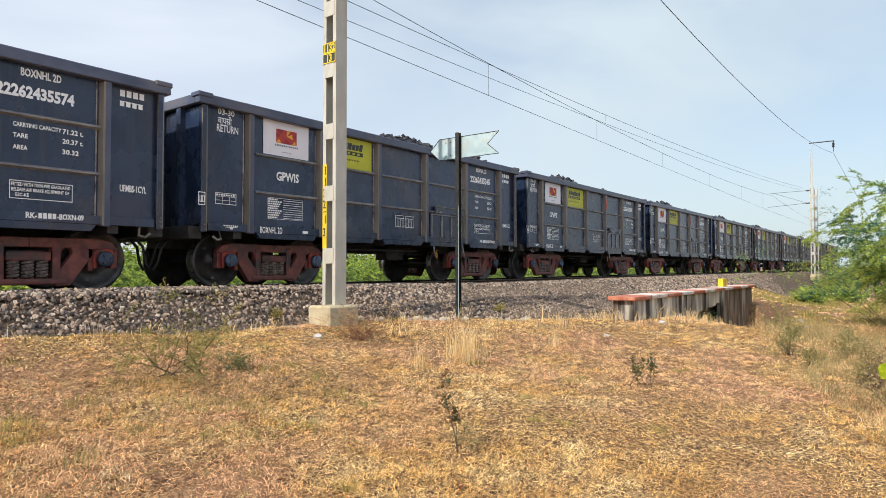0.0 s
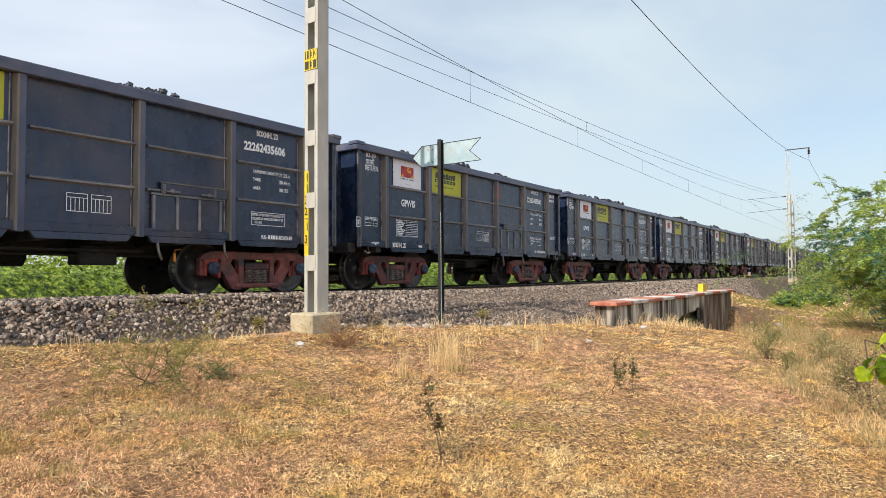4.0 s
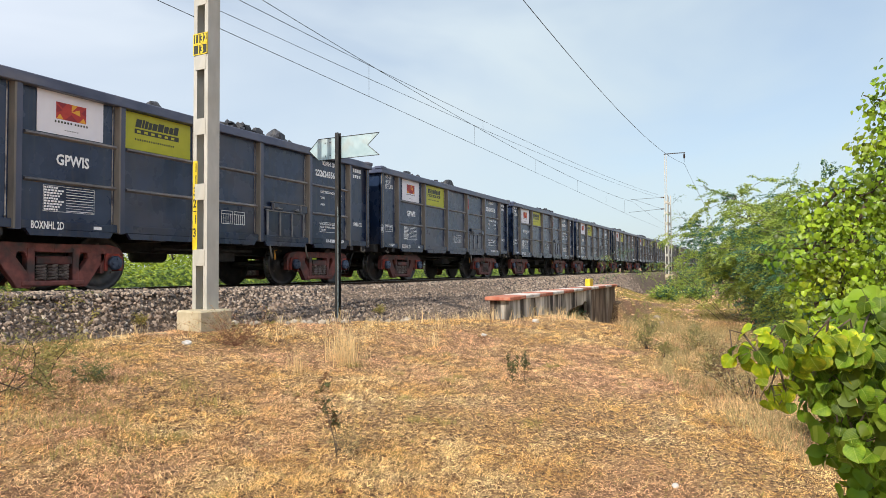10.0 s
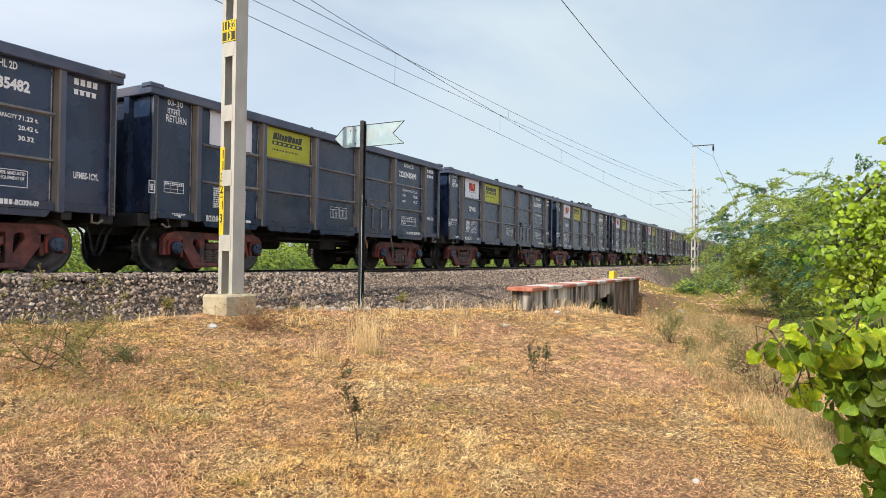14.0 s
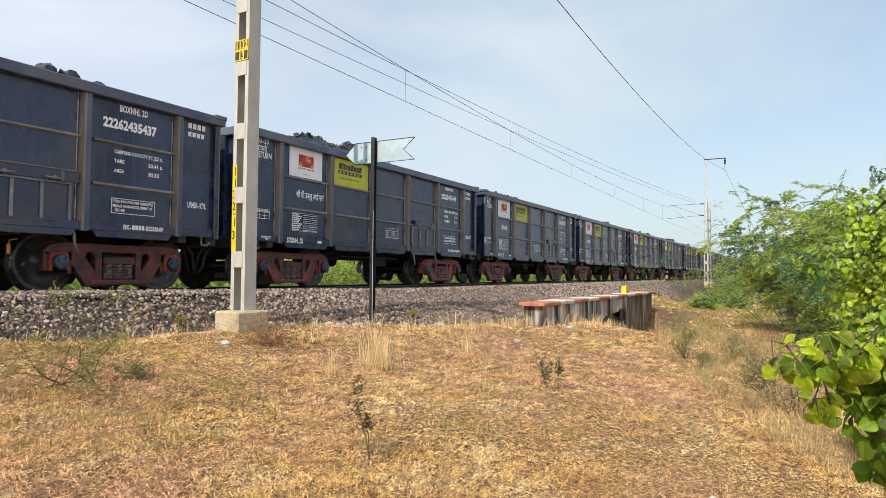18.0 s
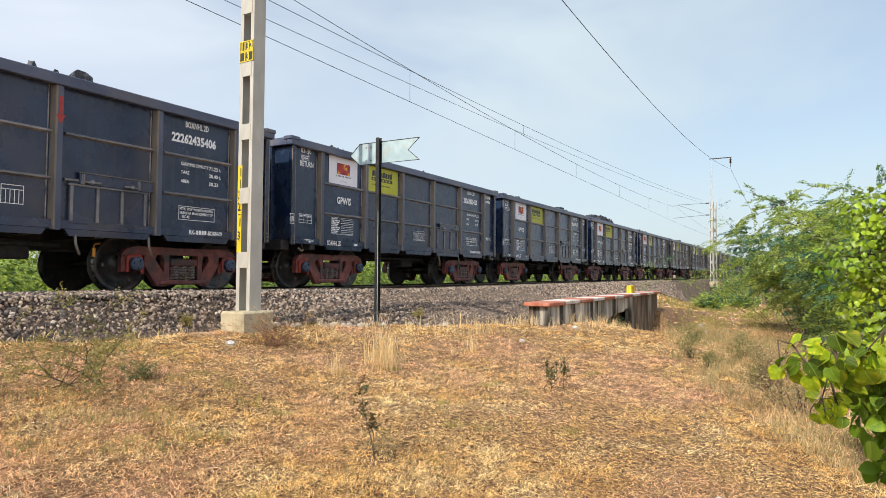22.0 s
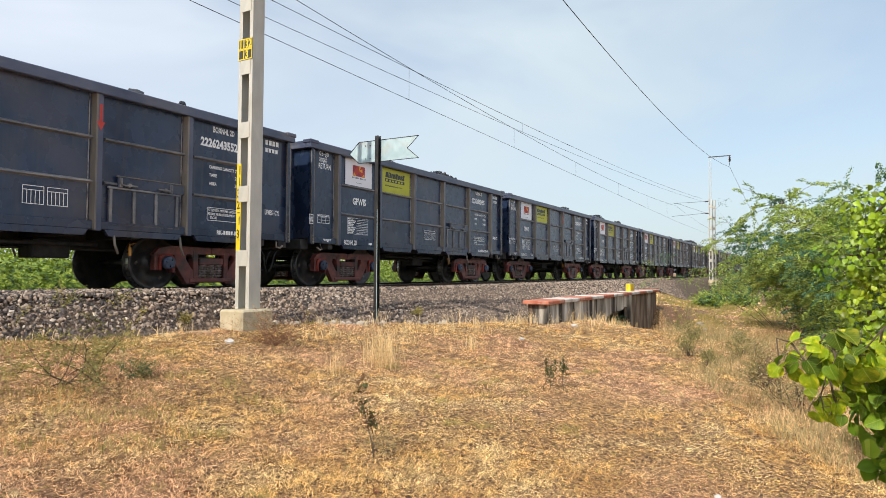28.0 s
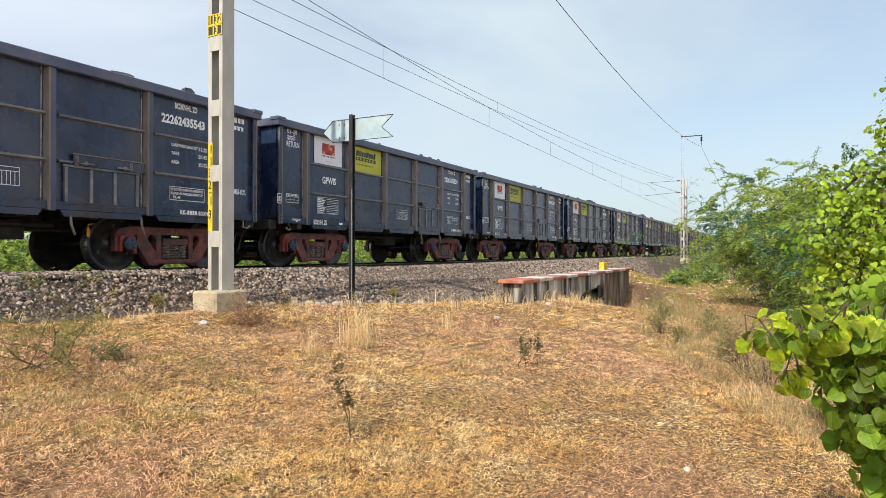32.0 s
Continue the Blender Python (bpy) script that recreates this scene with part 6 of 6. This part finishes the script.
# olive weeds along the lip of the dip and greenery in the culvert's mouth
for k, (bx0, by0, reach) in enumerate(((11.2, -9.75, 0.42), (12.0, -9.3, 0.48), (12.9, -10.1, 0.5), (14.0, -9.1, 0.55), (15.2, -9.9, 0.6), (10.2, -10.5, 0.4), (16.6, -8.4, 0.6), (13.6, -11.2, 0.6))):
    bush("olive_weed", "upright olive-green weed at the lip of the dip", (bx0, by0, ground_z(bx0, by0) - 0.02), 13, reach * 0.75, 0.35, 0.028, 9, M_OLIVE, 160 + k, "weed", 0.04, 0.13, 4, 0.006, narrow=0.25, tips=3)
for k, (bx0, by0, reach) in enumerate(((18.0, -6.1, 0.5), (18.7, -6.05, 0.42), (19.5, -6.1, 0.62))):
    bush("culvert_weed", "dark green weed growing in the mouth of the culvert", (bx0, by0, -1.62), 12, reach, 0.5, 0.07, 8, M_FEATHERD, 170 + k, "weed", 0.1, 0.2, 4, 0.008, narrow=0.35, tips=4)
# low bushes beside the far mast
for (bx0, by0, reach, seed) in ((42, -7.9, 0.8, 51), (38, -6.5, 0.9, 52), (46, -6.2, 1.3, 53), (55, -6.5, 2.6, 54), (62, -5.4, 2.2, 55), (72, -5.8, 3.5, 56), (85, -5.5, 4.5, 57), (50, -9.5, 3.6, 58), (66, -10, 4.8, 59)):
    bush("roadside_bush", "low green bush on the embankment edge", (bx0, by0, ground_z(bx0, by0) - 0.05), 12, reach, 1.1, 0.13, 9, M_FEATHER, seed, droop=0.2, twig=0.5, subs=5, mats=FEATHER)
# thorny shrubs on the near bank
bush("thorn_shrub", "sprawling green thorny shrub in the dry grass", (3.55, -5.05, ground_z(3.55, -5.05)), 11, 0.92, 2.6, 0.024, 11, M_OLIVE, 61, droop=0.10, twig=0.16, thick=0.007, subs=7, sub_length=0.6, mats=[(M_STRAWG, 0.6), (M_OLIVE, 0.4)])
bush("thorn_shrub", "low green thorny shrub in the dry grass", (4.1, -5.3, ground_z(4.1, -5.3)), 8, 0.26, 2.0, 0.020, 7, M_FEATHERD, 69, droop=0.06, twig=0.12, thick=0.004, subs=5, mats=[(M_STRAWG, 0.35), (M_OLIVE, 0.5), (M_FEATHERD, 0.15)])
bush("dry_shrub", "half-dry brown shrub at the foot of the mast", (6.75, -4.55, ground_z(6.75, -4.55)), 34, 0.60, 1.9, 0.020, 3, M_SCRUB, 62, droop=0.1, twig=0.14, thick=0.005, subs=7, mats=[(M_REDTWIG, 0.45), (M_DRYSCRUB, 0.35), (M_OLIVE, 0.2)], wood=M_REDTWIG)
bush("dry_shrub", "half-dry brown shrub in the dip", (8.7, -11.0, ground_z(8.7, -11.0)), 14, 0.62, 1.1, 0.03, 6, M_SCRUB, 63, droop=0.1, twig=0.18, thick=0.008, subs=5)
bush("dry_shrub", "half-dry brown shrub in the dip", (11.5, -10.6, ground_z(11.5, -10.6)), 14, 0.7, 1.2, 0.035, 6, M_SCRUB, 64, droop=0.1, twig=0.2, thick=0.008, subs=5)
bush("dry_shrub", "dark leafless brown shrub at the lip of the dip", (9.6, -10.75, ground_z(9.6, -10.75)), 20, 0.55, 0.9, 0.018, 2, M_ROTSHADE, 70, droop=0.08, twig=0.16, thick=0.007, subs=7, mats=[(M_ROTSHADE, 0.6), (M_REDTWIG, 0.4)])
bush("small_weed", "small upright weed with few dark leaves", (7.2, -8.55, ground_z(7.2, -8.55)), 3, 0.50, 0.16, 0.046, 6, M_OLIVED, 65, "weed", 0.0, 0.07, 8, 0.006, narrow=0.25, tips=2, sub_length=0.22, bare=3, flat=2.5)
bush("small_weed", "thin leggy weed with few leaves", (3.95, -8.25, ground_z(3.95, -8.25)), 2, 0.56, 0.05, 0.030, 9, M_OLIVED, 66, "weed", 0.0, 0.07, 9, 0.005, mats=[(M_ROTSHADE, 0.4), (M_OLIVED, 0.6)], narrow=0.35, tips=2, sub_length=0.3, bare=4)
bush("dry_shrub", "tangle of dry brown twigs round a small weed", (4.02, -8.3, ground_z(4.02, -8.3)), 10, 0.22, 1.8, 0.013, 3, M_SCRUB, 68, droop=0.1, twig=0.1, thick=0.003, subs=5)
# curled dead leaves
for k, (x, y, s) in enumerate(((3.35, -8.75, 0.05), (4.7, -9.3, 0.035), (2.6, -7.9, 0.04), (5.3, -8.4, 0.03))):
    bm = bmesh.new()
    for a in range(5):
        for b in range(3):
            u, v = (a - 2) / 2, (b - 1) * (1 - ((a - 2) / 2) ** 2 * 0.85)
            bm.verts.new((u * s, v * s * 0.45, s * (0.35 * v * v + 0.22 * u * u)))
    bm.verts.ensure_lookup_table()
    for a in range(4):
        for b in range(2):
            i = a * 3 + b
            bm.faces.new([bm.verts[j] for j in (i, i + 3, i + 4, i + 1)])
    bmesh.ops.solidify(bm, geom=list(bm.faces), thickness=0.0015)
    ob = thing("dead_leaf", bm, M_DEAD, "curled reddish-brown dead leaf on the dry grass", "leaf", "dead leaves")
    ob.matrix_world = pose(x, y, ground_z(x, y) + 0.012, 8, -6, 40 + 70 * k)
# lush growth behind the track
def lush(n, seed):
    g = np.random.default_rng(seed)
    x = -2 + 82 * g.random(n) ** 1.2
    y = 4.6 + 12 * g.random(n) ** 1.3
    c = np.array([(a, b, 0.0) for a, b in zip(x, y)])
    h = np.array([max(0.4, 1.55 + 0.75 * noise.noise((a * 0.35, b * 0.35, 20.0)) + 0.4 * noise.noise((a * 1.1, b * 1.1, 5.0))) for a, b in zip(x, y)])
    c[:, 2] = np.array([ground_z(a, b, False) for a, b in zip(x, y)]) + h * (1 - g.random(n) ** 2 * 0.9) * 1.15
    return leaf_quads(c, g.uniform(0.07, 0.17, n), g, 0.0, 0.45)


tagged(new("field_bushes", quads_mesh("field_bushes", lush(130000, 71), 4, M_LUSH)), "lush low green bushes in the field behind the track", "bushes", kind="stuff")
fx, fy = list(np.arange(-4, 84, 0.5)), list(np.arange(4.2, 18, 0.5))
verts = [(x, y, ground_z(x, y, False) + 0.85 * smooth_step(4.2, 5.4, y) * max(0.25, 1.35 + 0.75 * noise.noise((x * 0.35, y * 0.35, 20.0)) + 0.4 * noise.noise((x * 1.1, y * 1.1, 5.0)))) for x in fx for y in fy]
faces = [(i * len(fy) + j, (i + 1) * len(fy) + j, (i + 1) * len(fy) + j + 1, i * len(fy) + j + 1) for i in range(len(fx) - 1) for j in range(len(fy) - 1)]
tagged(new("field_undergrowth", raw_mesh("field_undergrowth", verts, faces, M_UNDERGROWTH, True)), "dense green undergrowth in the field behind the track", "undergrowth", kind="stuff")


# broad-leaved shrub at the edge of the road
def broad_leaf(n=9):
    """A heart-shaped leaf, folded along its midrib and curled at the tip."""
    v, f = [], []
    for k in range(n):
        t = k / (n - 1)
        w = 0.56 * (math.sin(math.pi * (t * 0.90 + 0.10) ** 0.80)) ** 0.8 if k < n - 1 else 0.0
        z = -0.30 * t * t
        back = -0.10 * (1 - t) ** 4
        v += [(-w, t + back, z + 0.26 * w), (-w * 0.5, t + back * 0.5, z + 0.09 * w), (0, t, z), (w * 0.5, t + back * 0.5, z + 0.09 * w), (w, t + back, z + 0.26 * w)]
    for k in range(n - 1):
        a = 5 * k
        f += [(a + i, a + i + 1, a + i + 6, a + i + 5) for i in range(4)]
    v += [(0, -0.55, 0.12), (0.014, 0.0, 0.0), (-0.014, 0.0, 0.0)]
    f += [(len(v) - 3, len(v) - 2, len(v) - 1)]
    return v, f


LEAF_V, LEAF_F = broad_leaf()
SMALL_V, SMALL_F = broad_leaf(5)
LEAF = raw_mesh("leaf", LEAF_V, LEAF_F, M_BROAD, True)
LEAF_G = raw_mesh("leaf", LEAF_V, LEAF_F, M_BROADG, True)


def broad_shrub(base, lobes, seed, singles, joined, sizes, label, mat, stem=0.010):
    """Woody stems that rise into clusters of overlapping broad leaves; each cluster is (x, y, z, radius)."""
    g = np.random.default_rng(seed)
    root = tagged(new("broad_leaved_shrub"), label, "shrub")
    root.location = base
    lobe = [(Vector(q[:3]) - Vector(base), q[3]) for q in lobes]
    bm = bmesh.new()
    order = sorted(lobe, key=lambda q: q[0].length)
    for i, (c, r) in enumerate(order):
        # the nearest cluster hangs on the trunk, each later one on the cluster beside it
        a = Vector((0, 0, 0)) if i == 0 else min((q[0] for q in order[:i]), key=lambda q: (q - c).length)
        mid = a.lerp(c, 0.5) + Vector((g.normal(0, 0.04), g.normal(0, 0.04), 0.10 if i else 0.3))
        tube(bm, [a, a.lerp(mid, 0.5) + Vector((0, 0, 0.03)), mid, mid.lerp(c, 0.6), c], [stem, stem * 0.9, stem * 0.75, stem * 0.6, stem * 0.4], 5)
        for _ in range(4):
            e = c + Vector(g.normal(0, 1, 3)).normalized() * r * 0.9
            tube(bm, [c, c.lerp(e, 0.5), e], [stem * 0.4, stem * 0.3, stem * 0.2], 4)
    tagged(part("stem", bm, M_BARK, root, "brown woody stems"), kind="stuff")
    share = np.array([r * r for _, r in lobe])
    share = share / share.sum()
    lv = np.array(SMALL_V)
    vs, fs, base_n = [], [], 0
    for k in range(singles + joined):
        c, r = lobe[g.choice(len(lobe), p=share)]
        u = Vector(g.normal(size=3)).normalized()
        loc = c + u * r * g.random() ** 0.4 * g.uniform(0.85, 1.15)
        n = (u * 0.6 + Vector((-0.55, 0.12, 0.5)) + Vector(g.normal(0, 0.42, 3))).normalized()
        tip = u * 0.4 + Vector((0, 0, -0.8)) + Vector(g.normal(0, 0.5, 3))
        tip = (tip - n * tip.dot(n)).normalized()
        m = Matrix((tip.cross(n), tip, n)).transposed().to_4x4()
        size = g.uniform(*sizes)
        m = Matrix.Translation(loc) @ m @ Matrix.Diagonal((size * g.uniform(0.85, 1.1), size, size * g.uniform(0.5, 1.6), 1))
        if k < singles:
            o = part("leaf", LEAF if mat is M_BROAD and g.random() < 0.8 else LEAF_G, None, root)
            o.matrix_local = m
        else:
            a = np.array(m)
            vs.append(lv @ a[:3, :3].T + a[:3, 3])
            fs += [tuple(i + base_n for i in q) for q in SMALL_F]
            base_n += len(lv)
    if joined:
        tagged(part("foliage", raw_mesh("foliage", np.concatenate(vs).tolist(), fs, mat, True), None, root), kind="stuff")
    return root


# a low shrub close by: a bright spray in front, greener leaves down to the ground beside it
broad_shrub((3.35, -12.75, ground_z(3.35, -12.75)), ((2.92, -11.06, -0.02, 0.07), (2.92, -11.15, 0.01, 0.10), (2.90, -11.25, 0.04, 0.12), (2.92, -11.33, 0.05, 0.11), (2.92, -11.20, -0.12, 0.08),
                                                     (2.92, -11.25, -0.15, 0.06), (2.98, -11.40, 0.08, 0.12), (3.05, -11.50, 0.02, 0.14)), 81, 104, 0, (0.042, 0.080), "low shrub with broad yellow-green leaves", M_BROAD, 0.005)
broad_shrub((3.75, -12.5, ground_z(3.75, -12.5)), ((3.05, -11.52, 0.0, 0.15), (3.15, -11.60, 0.14, 0.16), (3.05, -11.48, -0.14, 0.11), (3.05, -11.56, -0.28, 0.12), (3.05, -11.50, -0.36, 0.09), (3.10, -11.66, -0.14, 0.19), (3.1, -11.72, -0.42, 0.15),
                                                 (3.2, -11.78, 0.06, 0.22), (3.06, -11.42, 0.03, 0.09), (3.08, -11.36, -0.08, 0.08), (3.10, -11.43, -0.18, 0.09), (3.12, -11.45, -0.32, 0.08)), 87, 290, 140, (0.040, 0.074), "low shrub with broad green leaves down to the ground", M_BROADG, 0.005)
# Added mass of dark leaves, filling in for the shaded ground behind.
broad_shrub((3.95, -12.3, ground_z(3.95, -12.3)), ((3.45, -11.72, -0.12, 0.22), (3.45, -11.70, -0.45, 0.20), (3.40, -11.62, 0.10, 0.18), (3.5, -11.85, -0.70, 0.24), (3.35, -11.58, -0.62, 0.13), (3.55, -11.40, -0.10, 0.15), (3.55, -11.45, -0.30, 0.15), (3.5, -11.52, -0.50, 0.13)), 88, 0, 640, (0.044, 0.080), "added dark leafy backing that stands in for shade behind the shrub", M_BROADG, 0.006)
# a small tree behind it, its crown in ragged clusters
broad_shrub((5.75, -12.35, ground_z(5.75, -12.35)), ((5.58, -11.60, 0.80, 0.24), (5.57, -11.77, 0.49, 0.40), (5.55, -11.90, 0.86, 0.28), (5.55, -11.99, 1.24, 0.22), (5.54, -12.06, 1.54, 0.22), (5.60, -11.50, 0.42, 0.28), (5.58, -11.68, 0.12, 0.36), (5.6, -11.6, -0.15, 0.26),
                                                     (5.55, -12.24, 1.04, 0.50), (5.6, -12.26, 0.32, 0.62), (5.65, -12.3, 1.7, 0.34), (5.8, -12.0, -0.3, 0.42)), 82, 0, 6600, (0.020, 0.048), "small tree with broad bright green leaves in ragged clusters", M_BROADT, 0.022)

# ---------------------------------------------------------------- slab, sprigs
bm = bmesh.new()
box(bm, 0, 1.35, -0.14, 0.14, -0.12, 0.02, 0.015)
for v in bm.verts:
    v.co.z += 0.015 * noise.noise(v.co * 3)
slab = thing("concrete_slab", bm, M_CONC, "thin pale concrete slab half sunk beside the mast foot", "slab")
slab.matrix_world = pose(5.95, -3.06, ground_z(5.9, -3.06) - 0.005, 0, 1.0, -4)
bm = bmesh.new()
box(bm, 0, 0.55, -0.09, 0.09, -0.05, 0.03, 0.012)
for v in bm.verts:
    v.co += Vector((0, 0.03, 0.02)) * noise.noise(v.co * 5)
piece = thing("broken_slab", bm, M_STONE, "broken pale stone slab at the foot of the ballast", "slab")
piece.matrix_world = pose(3.21, -2.81, ground_z(3.46, -2.81) + 0.01, 4, 3, 6)
for k, (bx0, by0, reach) in enumerate(((6.5, -2.86, 0.12), (11.2, -4.15, 0.16), (8.6, -3.55, 0.12))):
    bush("green_sprig", "small bright green weed among the ballast stones", (bx0, by0, bed_z(bx0, by0)), 9, reach, 0.9, 0.028, 6, M_STRAWG, 180 + k, "weed", 0.06, 0.10, 4, 0.004, narrow=0.35, tips=3)

# ---------------------------------------------------------------- litter and stones
for (x, y, s, seed) in ((6.2, -4.2, 0.06, 91), (10.4, -6.8, 0.05, 92), (13.0, -6.9, 0.07, 93), (4.9, -10.6, 0.025, 94)):
    g_l = np.random.default_rng(seed)
    bm = bmesh.new()
    bmesh.ops.create_icosphere(bm, subdivisions=2, radius=s)
    for v in bm.verts:
        v.co *= 1 + 0.7 * noise.noise(v.co * 26 + Vector((seed, 0, 0)))
        v.co.z *= 0.7
    ob = thing("crumpled_litter", bm, M_PAPER, "crumpled white litter lying in the dry grass", "litter", "litter")
    ob.location = (x, y, ground_z(x, y) + 0.3 * s)
g_l = np.random.default_rng(95)
for k in range(34):
    if k < 20:
        x = g_l.uniform(7.6, 12)
        y = toe(x) - g_l.uniform(0.0, 0.25)
        s = g_l.uniform(0.04, 0.09)
    else:
        x, y, s = g_l.uniform(20, 28), g_l.uniform(-9.5, -7), g_l.uniform(0.06, 0.16)
    bm = bmesh.new()
    bmesh.ops.create_icosphere(bm, subdivisions=1, radius=s)
    for v in bm.verts:
        v.co *= 1 + 0.5 * noise.noise(v.co * 14 + Vector((k, 0, 0)))
        v.co.z *= 0.7
    ob = thing("loose_stone", bm, M_STONE, "pale loose stone at the edge of the ballast", "stone", "loose stones")
    ob.location = (x, y, ground_z(x, y) + 0.35 * s)


# ---------------------------------------------------------------- what moves
def motions():
    times = [0.5 * k for k in range(65)]
    for k, wg in TRAIN:
        walk(wg, [(t, pose(travelled(t) + k * PITCH - HALF, 0, 0)) for t in times])
    for k, load in LOADS:
        walk(load, [(t, pose(travelled(t) + k * PITCH - HALF, 0, 0)) for t in times])
    fine = [0.1 * k for k in range(321)]
    for k, wg in TRAIN:
        for w in wg.children:
            if w.name.startswith("wheelset"):
                x, y, z = w.location
                walk(w, [(t, pose(x, y, z, 0, math.degrees((travelled(t) - travelled(0)) / 0.5), 0)) for t in fine])


motions()
